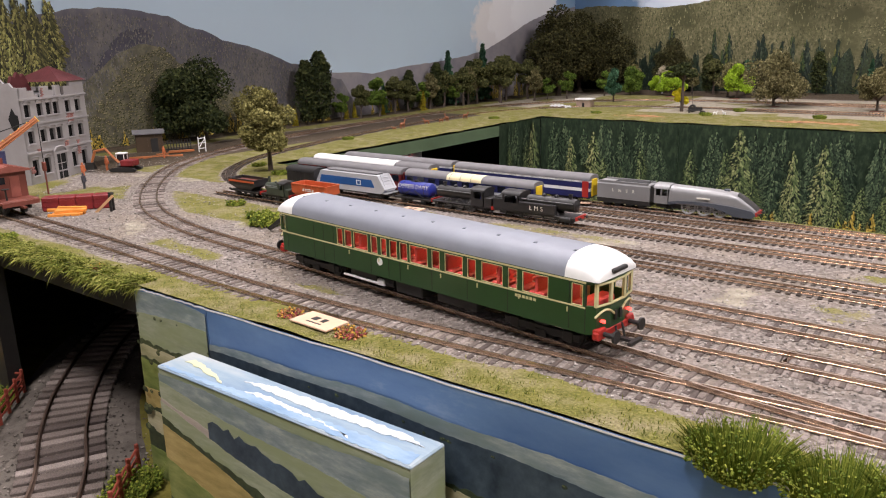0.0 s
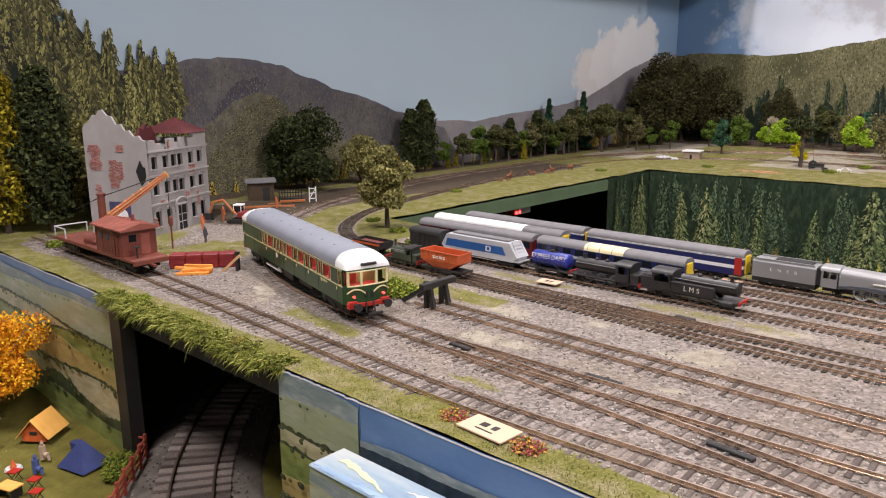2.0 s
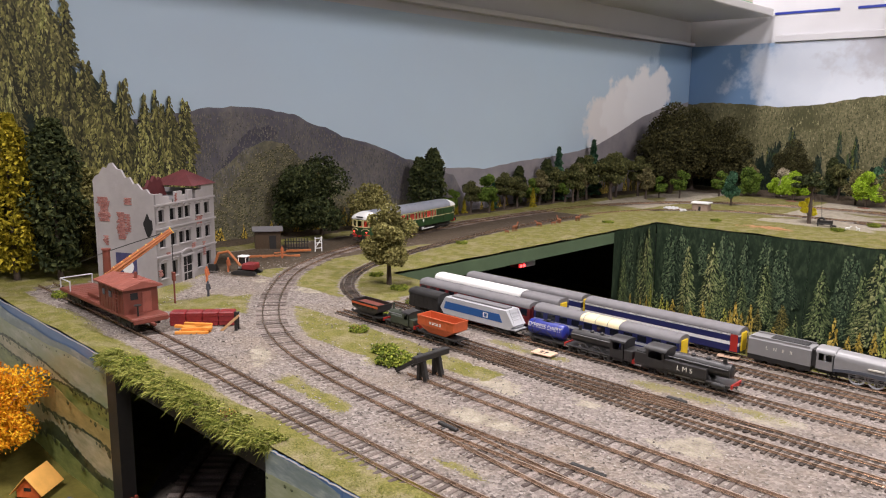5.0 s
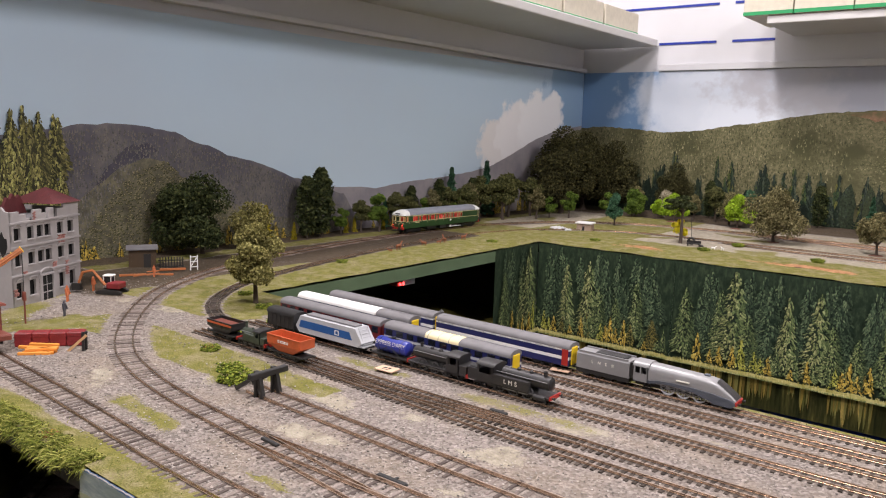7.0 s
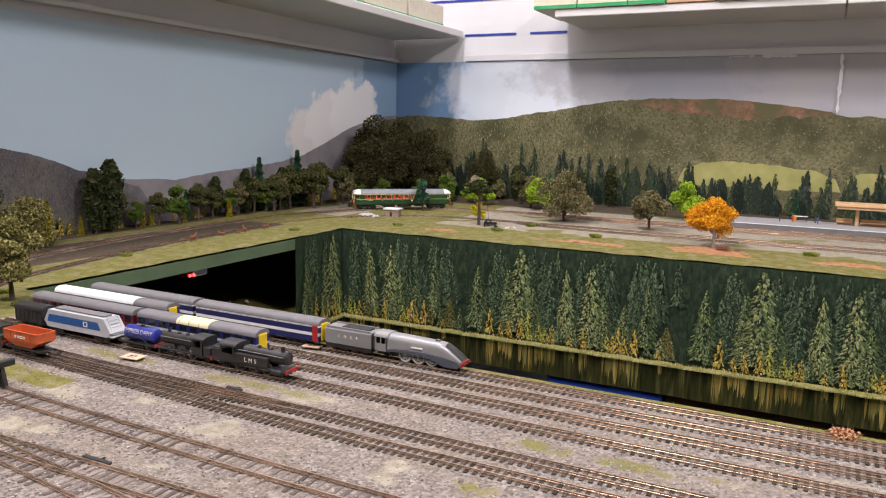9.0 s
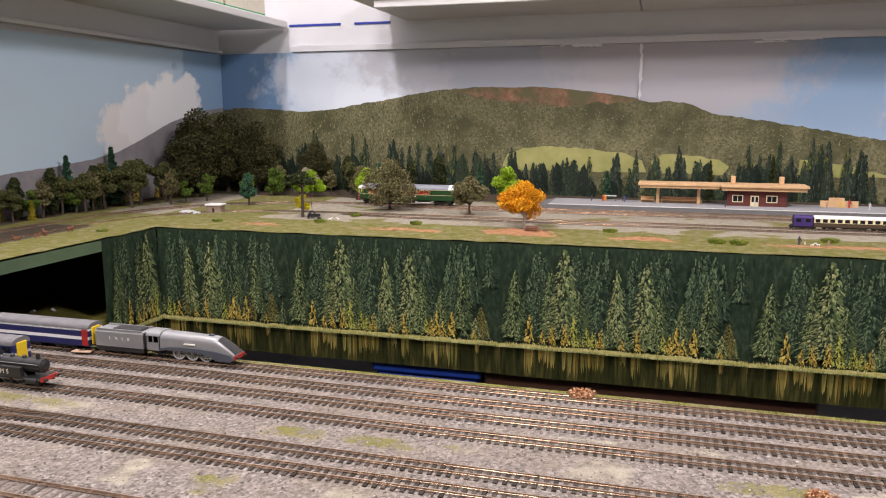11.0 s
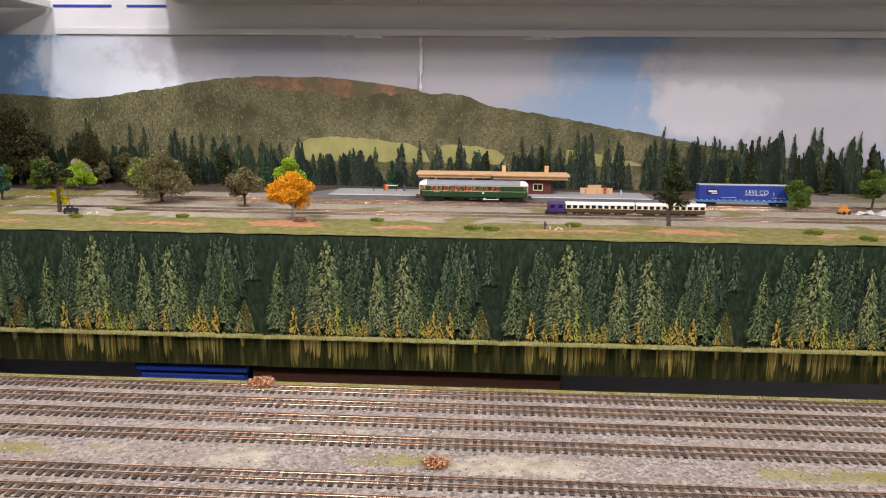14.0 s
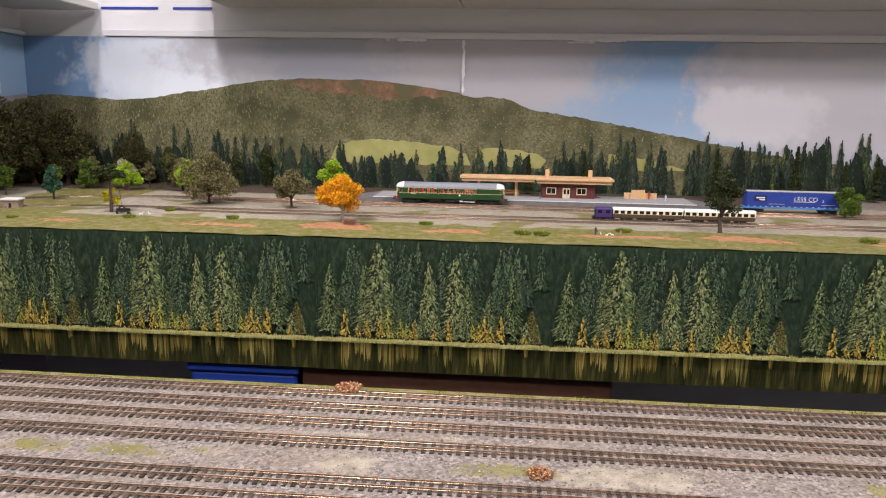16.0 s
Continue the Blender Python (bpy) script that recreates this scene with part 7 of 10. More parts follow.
def coach(label, x, y, L, sections, roofs, nose=None, z=RT, a=0, W=0.0186, H=0.0262, windows=True, doors=None, group="coaches in the yard"):
    """A coach: bands of colour (z0, z1, paint), roof lengths (from, to, paint), a row of windows, bogies and gangways."""
    th = thing("coach", pose(x, y, z, 0, 0, a), label, "train coach", group)
    for z0, z1, mat in sections:
        part("side_panel", Mesh().box(-L / 2, L / 2, -W / 2, W / 2, z0, z1 - 0.00001), MAT[mat], th)
    sec = arc_section(W + 0.0004, sections[-1][1], H, 10)
    for f0, f1, mat in roofs:
        xs = (-L / 2 + f0 * L, -L / 2 + f1 * L)
        part("roof", Mesh().loft([[(q, p, k) for p, k in sec] for q in xs]), MAT[mat], th, smooth=True)
    ribs = Mesh()
    for k in range(12):
        q = -L / 2 + (k + 0.5) * L / 12
        ribs.loft([[(q + e, p * 1.004, k2 + 0.0001) for p, k2 in sec] for e in (-0.00025, 0.00025)])
    part("roof_rib", ribs, MAT[roofs[0][2]], th)
    band = [q for q in sections if q[1] - q[0] > 0.0015][-1]
    zw0, zw1 = band[0] + 0.0006, band[1] - 0.0006
    if windows:
        n = int(L / 0.0125)
        for s in (-1, 1):
            for k in range(n):
                q = -L / 2 + (k + 0.5) * L / n
                y0, y1 = sorted((s * (W / 2 - 0.0004), s * (W / 2 + 0.00012)))
                part("window", Mesh().box(q - 0.0044, q + 0.0044, y0, y1, zw0, zw1, bevel=0.0003), MAT["pane"], th)
    if doors:
        for s in (-1, 1):
            y0, y1 = sorted((s * (W / 2 - 0.0004), s * (W / 2 + 0.00015)))
            part("door", Mesh().box(L / 2 - 0.0075, L / 2 - 0.001, y0, y1, 0.0055, 0.0205), MAT[doors], th, doors + " door")
    for s in (-1, 1):
        g = Mesh().box(s * L / 2 - 0.0012, s * L / 2 + 0.0012, -0.0052, 0.0052, 0.0058, 0.0222, bevel=0.0005)
        part("gangway", g, MAT[nose if nose and s > 0 else "black"], th, "yellow gangway end" if nose == "yellow" and s > 0 else "")
    part("underframe", Mesh().box(-L / 2 + 0.002, L / 2 - 0.002, -0.006, 0.006, 0.0036, 0.0052).box(-0.022, 0.022, -0.0075, 0.0075, 0.0018, 0.0052, bevel=0.0005), MAT["black"], th)
    running_gear(th, L)
    return th


STRIPE = [(0.005, 0.0112, "navy"), (0.0112, 0.0136, "palegrey"), (0.0136, 0.0205, "navy"), (0.0205, 0.0212, "white")]
MODERN = [(0.005, 0.0108, "navy"), (0.0108, 0.0138, "white"), (0.0138, 0.0192, "navy"), (0.0192, 0.0208, "white")]
coach("dark grey roofed coach with a navy lower side", -0.545, 0.7315, 0.155, MODERN, [(0, 1, "coachgrey")], "yellow")
coach("grey roofed coach with white stripe, navy side and red door", -0.384, 0.7295, 0.155, MODERN, [(0, 1, "coachgrey")], "yellow", doors="red")
coach("coach with a plain white roof", -0.582, 0.7015, 0.122, STRIPE[:3], [(0, 1, "white")], None)
coach("short grey power car with a yellow end", -0.497, 0.7010, 0.046, STRIPE[:3], [(0, 1, "coachgrey")], "yellow", windows=False)
coach("grey roofed coach with a maroon end", -0.560, 0.6695, 0.150, [(0.005, 0.0125, "maroon"), (0.0125, 0.0206, "maroon")], [(0, 1, "coachgrey")], "maroon")
coach("multiple unit with a cream centre roof and yellow end", -0.406, 0.6705, 0.148, STRIPE[:3], [(0, 0.35, "coachgrey"), (0.35, 0.62, "cream"), (0.62, 1, "coachgrey")], "yellow")
th = coach("cream and brown coach with a white roof in the station", 0.547, 1.766, 0.142, [(0.005, 0.0125, "chocolate"), (0.0125, 0.0206, "cream")], [(0, 1, "white")], group="coaches in the station")
th = coach("cream and brown coach with a white roof at the platform end", 0.692, 1.766, 0.142, [(0.005, 0.0125, "chocolate"), (0.0125, 0.0206, "cream")], [(0, 1, "white")], group="coaches in the station")
coach("small purple diesel engine with a red end", 0.457, 1.766, 0.034, [(0.005, 0.0125, "purple"), (0.0125, 0.0206, "purple")], [(0, 1, "purple")], None, windows=True, group="coaches in the station").name = "diesel_engine"


def wheel(th, x, y, r, mat, spokes=10, n=20):
    m = Mesh()
    s = 1 if y > 0 else -1
    for k in range(n):
        a0, a1 = 2 * math.pi * k / n, 2 * math.pi * (k + 1) / n
        ring = [(x + q * math.cos(a), yy, r + q * math.sin(a)) for a in (a0, a1) for q in (r, r * 0.82) for yy in (y - 0.0007, y + 0.0007)]
        m.add(ring, [(0, 1, 5, 4), (2, 6, 7, 3), (0, 4, 6, 2), (1, 3, 7, 5)])
    for k in range(spokes):
        a = 2 * math.pi * k / spokes
        m.cyl((x, y, r), (x + r * 0.85 * math.cos(a), y, r + r * 0.85 * math.sin(a)), 0.00035, n=4, caps=False)
    m.cyl((x, y - 0.0008, r), (x, y + 0.0008, r), r * 0.2, n=8)
    return part("wheel", m, mat, th)


def drivers(th, xs, r, mat, rod=True):
    for s in (-1, 1):
        for x in xs:
            wheel(th, x, s * 0.0047, r, mat)
        if rod:
            part("coupling_rod", Mesh().box(xs[0] - 0.0008, xs[-1] + 0.0008, s * 0.0058 - 0.0003, s * 0.0058 + 0.0003, r * 0.72, r * 0.72 + 0.0009), MAT["silver"], th)


def boiler(th, x0, x1, r, z, mat, chimney, domes, name="boiler"):
    m = Mesh().cyl((x0, 0, z), (x1, 0, z), r, n=20)
    for k in range(4):
        q = x0 + (x1 - x0) * (k + 0.5) / 4
        m.cyl((q - 0.0003, 0, z), (q + 0.0003, 0, z), r * 1.03, n=20)
    b = part(name, m, mat, th, smooth=True)
    part("smokebox_door", Mesh().cyl((x1, 0, z), (x1 + 0.0009, 0, z), r * 0.82, r * 0.6, n=18), mat, b, smooth=True)
    cx, ch = chimney
    part("chimney", Mesh().cyl((cx, 0, z + r * 0.8), (cx, 0, z + r + ch), r * 0.30, r * 0.27, n=12).cyl((cx, 0, z + r + ch - 0.0006), (cx, 0, z + r + ch), r * 0.37, n=12), mat, b, smooth=True)
    for d in domes:
        part("dome", Mesh().cyl((d, 0, z + r * 0.7), (d, 0, z + r * 1.2), r * 0.36, r * 0.33, n=12).cyl((d, 0, z + r * 1.2), (d, 0, z + r * 1.38), r * 0.33, r * 0.12, n=12), mat, b, smooth=True)
    return b


def buffers(th, x, s, z=0.0066, r=0.0013):
    part("buffer_beam", Mesh().box(x - 0.0006, x + 0.0006, -0.0085, 0.0085, z - 0.0016, z + 0.0016), MAT["red"], th, "red buffer beam")
    m = Mesh()
    for q in (-1, 1):
        m.cyl((x, q * 0.0058, z), (x + s * 0.003, q * 0.0058, z), 0.0006, n=6)
        m.cyl((x + s * 0.0026, q * 0.0058, z), (x + s * 0.0032, q * 0.0058, z), r, n=10)
    part("buffer", m, MAT["black"], th)


def cab(th, x0, x1, w, z0, z1, zr, mat, roofmat):
    m = Mesh()
    for s in (-1, 1):
        y0, y1 = sorted((s * w, s * (w - 0.0007)))
        m.box(x0, x1, y0, y1, z0, z0 + (z1 - z0) * 0.5)
        m.box(x0, x0 + 0.0022, y0, y1, z0 + (z1 - z0) * 0.5, z1)
        m.box(x1 - 0.0022, x1, y0, y1, z0 + (z1 - z0) * 0.5, z1)
    m.box(x1 - 0.0006, x1, -w, w, z0, z1)
    c = part("cab", m, mat, th)
    sec = arc_section(2 * w + 0.001, z1, zr, 8)
    part("cab_roof", Mesh().loft([[(q, p, k) for p, k in sec] for q in (x0 - 0.001, x1 + 0.0012)]), roofmat, c, smooth=True)
    return c


def fittings(th, x0, x1, w, zr, z0=0.0062):
    """Handrails on stanchions, sandbox pipes, steps and lamp irons along both sides of an engine."""
    for s in (-1, 1):
        rail = Mesh().cyl((x0, s * w, zr), (x1, s * w, zr), 0.00028, n=5)
        for k in range(4):
            q = x0 + (x1 - x0) * (k + 0.5) / 4
            rail.cyl((q, s * (w - 0.0012), zr - 0.0004), (q, s * w, zr), 0.00025, n=4)
        part("handrail", rail, MAT["silver"], th)
        for k in range(3):
            q = x0 + (x1 - x0) * (k + 0.3) / 3
            part("sand_pipe", Mesh().cyl((q, s * 0.0066, z0), (q + 0.0016, s * 0.0064, 0.0016), 0.0004, n=5).box(q - 0.001, q + 0.001, s * 0.0066 - 0.0009, s * 0.0066 + 0.0009, z0 - 0.0012, z0), MAT["black"], th)
        for q in (x0, x1):
            part("footstep", Mesh().box(q - 0.0016, q + 0.0016, s * 0.0084 - 0.0006, s * 0.0084 + 0.0006, 0.0022, 0.0026).box(q - 0.0013, q + 0.0013, s * 0.0082 - 0.0002, s * 0.0082 + 0.0002, 0.0024, z0), MAT["black"], th)
    part("lamp_iron", Mesh().box(x1 + 0.001, x1 + 0.0016, -0.0004, 0.0004, zr - 0.002, zr + 0.0016), MAT["black"], th)


def tank_engine(x, y, a):
    th = thing("steam_locomotive", pose(x, y, RT, 0, 0, a), "black side-tank steam engine with cream lettering", "locomotive")
    blk = MAT["sooty"]
    part("frame", Mesh().box(-0.040, 0.040, -0.0085, 0.0085, 0.0058, 0.0072, bevel=0.0003).box(-0.036, 0.036, -0.004, 0.004, 0.0025, 0.006), blk, th)
    boiler(th, -0.008, 0.037, 0.0056, 0.0158, blk, (0.031, 0.0036), (0.006, 0.018))
    for s in (-1, 1):
        y0, y1 = sorted((s * 0.0092, s * 0.0050))
        part("side_tank", Mesh().box(-0.014, 0.021, y0, y1, 0.0072, 0.0158, bevel=0.0004), blk, th)
        part("cylinder", Mesh().cyl((0.026, s * 0.0076, 0.0052), (0.036, s * 0.0076, 0.0052), 0.0024, n=12), blk, th, smooth=True)
        rot = 0 if s < 0 else 180
        words("LMS", 0.0054, MAT["lettering"], pose(0.0035, s * 0.00928, 0.0098, 90, 0, rot), th, 1.7)
    cab(th, -0.030, -0.0135, 0.0092, 0.0072, 0.0205, 0.0238, blk, blk)
    part("bunker", Mesh().box(-0.040, -0.030, -0.0088, 0.0088, 0.0072, 0.0165, bevel=0.0004), blk, th)
    part("coal_load", Mesh().box(-0.0392, -0.0308, -0.008, 0.008, 0.0163, 0.0178, bevel=0.001), MAT["coal"], th)
    drivers(th, (-0.010, 0.004, 0.018), 0.0056, MAT["wheelgrey"])
    fittings(th, -0.012, 0.036, 0.0064, 0.0182)
    for x2 in (-0.026, 0.031):
        for s in (-1, 1):
            wheel(th, x2, s * 0.0047, 0.0032, blk, 8, 14)
    for x2, s in ((-0.040, -1), (0.0405, 1)):
        buffers(th, x2, s)
    return th


tank_engine(-0.314, 0.638, 0)


def tender_engine():
    th = thing("steam_locomotive", pose(-0.388, 0.638, RT), "plain black steam engine with a tall cab", "locomotive")
    blk = MAT["sooty"]
    part("frame", Mesh().box(-0.034, 0.032, -0.0085, 0.0085, 0.0060, 0.0072, bevel=0.0003).box(-0.03, 0.03, -0.004, 0.004, 0.0025, 0.006), blk, th)
    boiler(th, -0.030, 0.012, 0.0054, 0.0150, blk, (-0.024, 0.0036), (-0.012, -0.002))
    cab(th, 0.011, 0.024, 0.0090, 0.0072, 0.0200, 0.0232, blk, MAT["sooty"])
    part("bunker", Mesh().box(0.024, 0.032, -0.0086, 0.0086, 0.0072, 0.0150, bevel=0.0004), blk, th)
    drivers(th, (-0.018, -0.005, 0.008), 0.0054, MAT["wheelgrey"])
    fittings(th, -0.029, 0.010, 0.0062, 0.0172)
    for x2 in (-0.028, 0.024):
        for s in (-1, 1):
            wheel(th, x2, s * 0.0047, 0.0032, blk, 8, 14)
    for x2, s in ((-0.034, -1), (0.0325, 1)):
        buffers(th, x2, s)


tender_engine()


def wagon_base(th, L, w=0.0075):
    part("underframe", Mesh().box(-L / 2, L / 2, -w, w, 0.0046, 0.0062, bevel=0.0003), MAT["black"], th)
    for x in (-L * 0.27, L * 0.27):
        wheelset(th, x, 0.0032, 0.009, MAT["black"], 0.0016)
    m = Mesh()
    for s in (-1, 1):
        for x in (-L * 0.27, L * 0.27):
            m.box(x - 0.0018, x + 0.0018, s * 0.0070 - 0.0005, s * 0.0070 + 0.0005, 0.0022, 0.0048)
        m.box(-L * 0.2, L * 0.2, s * 0.0074 - 0.0002, s * 0.0074 + 0.0002, 0.0026, 0.0032)
        for q in (-1, 1):
            m.cyl((q * L / 2, s * 0.0052, 0.0058), (q * (L / 2 + 0.0028), s * 0.0052, 0.0058), 0.0006, n=6)
            m.cyl((q * (L / 2 + 0.0023), s * 0.0052, 0.0058), (q * (L / 2 + 0.003), s * 0.0052, 0.0058), 0.0013, n=8)
    part("axle_guard", m, MAT["black"], th)


def tank_wagon():
    th = thing("tank_wagon", pose(-0.446, 0.638, RT), "blue milk tank wagon with white lettering", "wagon")
    wagon_base(th, 0.044)
    t = Mesh()
    for x, r in ((-0.0195, 0.0045), (-0.0185, 0.0063), (-0.017, 0.0069), (0.017, 0.0069), (0.0185, 0.0063), (0.0195, 0.0045)):
        t.v += [(x, r * math.cos(k * math.pi / 10), 0.0138 + r * math.sin(k * math.pi / 10)) for k in range(20)]
    n = 20
    t.f = [(k * n + i, k * n + (i + 1) % n, (k + 1) * n + (i + 1) % n, (k + 1) * n + i) for k in range(5) for i in range(n)] + [tuple(range(n)), tuple(range(5 * n, 6 * n))]
    part("tank", t, MAT["tankblue"], th, smooth=True)
    part("filler", Mesh().cyl((0, 0, 0.0200), (0, 0, 0.0222), 0.0020, n=10).box(-0.006, 0.006, -0.0014, 0.0014, 0.0204, 0.0209), MAT["black"], th)
    st = Mesh()
    for x in (-0.013, 0.013):
        for s in (-1, 1):
            st.cyl((x, s * 0.0066, 0.0062), (x * 0.2, s * 0.0071, 0.0138), 0.0004, n=5)
        st.cyl((x - 0.0003, 0, 0.0138), (x + 0.0003, 0, 0.0138), 0.00705, n=20)
    part("strap", st, MAT["black"], th)
    for s, rot in ((-1, 0), (1, 180)):
        words("EXPRESS DAIRY", 0.0056, MAT["lettering"], pose(0, s * 0.0067, 0.0150, 74, 0, rot), th, 0.95)


tank_wagon()


def hopper(name, x, y, label, L, mat, h, z0=0.0066, load=None, taper=0.28, bars=False):
    """An open hopper wagon: sloping ends, ribs, a rim and its load."""
    th = thing(name, pose(x, y, RT), label, "wagon", "wagons in the yard")
    wagon_base(th, L)
    w, t = 0.0088, 0.0007
    zt, zm = z0 + h, z0 + h * 0.45
    out = [[(-L / 2 + 0.001, -w, zt), (L / 2 - 0.001, -w, zt), (L / 2 - 0.001, w, zt), (-L / 2 + 0.001, w, zt)],
           [(-L / 2 + 0.001, -w, zm), (L / 2 - 0.001, -w, zm), (L / 2 - 0.001, w, zm), (-L / 2 + 0.001, w, zm)],
           [(-L * (0.5 - taper), -w * 0.72, z0), (L * (0.5 - taper), -w * 0.72, z0), (L * (0.5 - taper), w * 0.72, z0), (-L * (0.5 - taper), w * 0.72, z0)]]
    inn = [[(px - math.copysign(t, px), py - math.copysign(t, py), pz) for px, py, pz in r] for r in out[:2]]
    inn.append([(px * 0.9, py * 0.9, z0 + 0.001) for px, py, _ in out[2]])
    m = Mesh().loft([out[2], out[1], out[0], inn[0], inn[1], inn[2]])
    part("hopper_body", m, MAT[mat], th)
    ribs = Mesh()
    for s in (-1, 1):
        for k in range(6):
            q = -L / 2 + 0.002 + (L - 0.004) * k / 5
            ribs.box(q - 0.0004, q + 0.0004, s * w - 0.0003, s * w + 0.0005 * (s > 0) + 0.0003, zm, zt) if s > 0 else ribs.box(q - 0.0004, q + 0.0004, -w - 0.0006, -w + 0.0002, zm, zt)
        ribs.box(-L / 2 + 0.0008, L / 2 - 0.0008, s * w - 0.0006, s * w + 0.0006, zt - 0.0008, zt + 0.0003)
    for q in (-L / 2 + 0.001, L / 2 - 0.001):
        ribs.box(q - 0.0005, q + 0.0005, -w, w, zt - 0.0008, zt + 0.0003)
    part("rib", ribs, MAT[mat], th)
    if load:
        part("load", Mesh().box(-L / 2 + 0.002, L / 2 - 0.002, -w + 0.001, w - 0.001, zt - 0.004, zt - 0.0024, bevel=0.0006), MAT[load], th, "rusty brown load")
    if bars:
        for s in (-1, 1):
            y0, y1 = sorted((s * (w - 0.0002), s * (w + 0.0004)))
            b = Mesh()
            for r in (0, 1):
                b.box(-L * 0.16, -L * 0.02, y0, y1, zm + 0.0022 + r * 0.0014, zm + 0.0030 + r * 0.0014)
                b.box(L * 0.0, L * 0.14, y0, y1, zm + 0.0022 + r * 0.0014, zm + 0.0030 + r * 0.0014)
            part("letter_bar", b, MAT["white"], th, "white lettering bars")
    return th


hopper("hopper_wagon", -0.519, 0.5755, "empty orange hopper wagon with white lettering", 0.048, "orange", 0.0150, bars=True)
sooty = hopper("hopper_wagon", -0.619, 0.5775, "weathered black hopper wagon with an orange stripe", 0.042, "sooty", 0.0115, load="rust")
part("stripe", Mesh().box(-0.0195, 0.0195, -0.0096, -0.0089, 0.0150, 0.0168), MAT["orange"], sooty, "orange stripe")


def shunter():
    th = thing("steam_locomotive", pose(-0.570, 0.5770, RT), "small weathered green tank engine with a tall chimney", "locomotive")
    g = MAT["locogreen"]
    part("frame", Mesh().box(-0.021, 0.021, -0.008, 0.008, 0.0055, 0.0068, bevel=0.0003).box(-0.018, 0.018, -0.004, 0.004, 0.0025, 0.0055), MAT["sooty"], th)
    boiler(th, -0.018, 0.005, 0.0043, 0.0128, g, (-0.0155, 0.0058), (-0.006,))
    for s in (-1, 1):
        y0, y1 = sorted((s * 0.0086, s * 0.0050))
        part("side_tank", Mesh().box(-0.011, 0.006, y0, y1, 0.0068, 0.0138, bevel=0.0004), g, th)
    cab(th, 0.0055, 0.0145, 0.0086, 0.0068, 0.0178, 0.0202, g, MAT["sooty"])
    part("bunker", Mesh().box(0.0145, 0.0205, -0.0084, 0.0084, 0.0068, 0.0135, bevel=0.0004), g, th)
    drivers(th, (-0.013, 0.0, 0.013), 0.0044, MAT["wheelgrey"])
    fittings(th, -0.017, 0.005, 0.0052, 0.0146)
    for x2, s in ((-0.021, -1), (0.0213, 1)):
        buffers(th, x2, s)


shunter()


def covhop():
    """The long covered hopper: white body with a broad blue band and sloping ends."""
    th = thing("covered_hopper", pose(-0.526, 0.638, RT), "white and blue bogie hopper with sloping ladder ends", "wagon")
    L, w = 0.096, 0.0092
    prof = [(-L / 2 + 0.006, 0.006), (L / 2 - 0.006, 0.006), (L / 2 - 0.001, 0.0105), (L / 2 - 0.010, 0.0235), (-L / 2 + 0.008, 0.0235), (-L / 2 + 0.001, 0.012)]
    m = Mesh()
    n = len(prof)
    m.add([(a, -w, b) for a, b in prof] + [(a, w, b) for a, b in prof], [tuple(range(n)), tuple(range(2 * n - 1, n - 1, -1))] + [(i, (i + 1) % n, n + (i + 1) % n, n + i) for i in range(n)])
    part("body", m, MAT["palegrey"], th)
    for s in (-1, 1):
        y0, y1 = sorted((s * (w - 0.0003), s * (w + 0.0002)))
        band = [(-L / 2 + 0.006, 0.0115), (L / 2 - 0.014, 0.0115), (L / 2 - 0.018, 0.0190), (-L / 2 + 0.0085, 0.0190)]
        b = Mesh().add([(a, y0, k) for a, k in band] + [(a, y1, k) for a, k in band], [(0, 1, 2, 3), (7, 6, 5, 4), (0, 4, 5, 1), (1, 5, 6, 2), (2, 6, 7, 3), (3, 7, 4, 0)])
        part("blue_band", b, MAT["railblue"], th, "broad blue band")
        y0, y1 = sorted((s * w, s * (w + 0.0004)))
        part("emblem", Mesh().box(0.010, 0.016, y0, y1, 0.0128, 0.0136).box(0.010, 0.016, y0, y1, 0.0168, 0.0176).box(0.010, 0.0112, y0, y1, 0.0136, 0.0168).box(0.0148, 0.016, y0, y1, 0.0136, 0.0168), MAT["white"], th, "white square emblem")
    part("top_hatch", Mesh().box(-L / 2 + 0.012, L / 2 - 0.014, -0.005, 0.005, 0.0236, 0.0252, bevel=0.0005), MAT["coachgrey"], th)
    lad = Mesh()
    for q in (-0.006, 0.006):
        lad.cyl((L / 2 - 0.001, q, 0.009), (L / 2 - 0.009, q, 0.0245), 0.0005, n=5)
    for k in range(6):
        f = k / 5
        lad.cyl((L / 2 - 0.001 - 0.008 * f, -0.006, 0.009 + 0.0155 * f), (L / 2 - 0.001 - 0.008 * f, 0.006, 0.009 + 0.0155 * f), 0.0004, n=5)
    lad.box(L / 2 - 0.006, L / 2 + 0.001, -0.0085, 0.0085, 0.0062, 0.0072)
    part("ladder", lad, MAT["palegrey"], th)
    part("underframe", Mesh().box(-L / 2, L / 2, -0.007, 0.007, 0.0046, 0.006), MAT["black"], th)
    running_gear(th, L, 0.013, 0.0031, 0.016)


covhop()


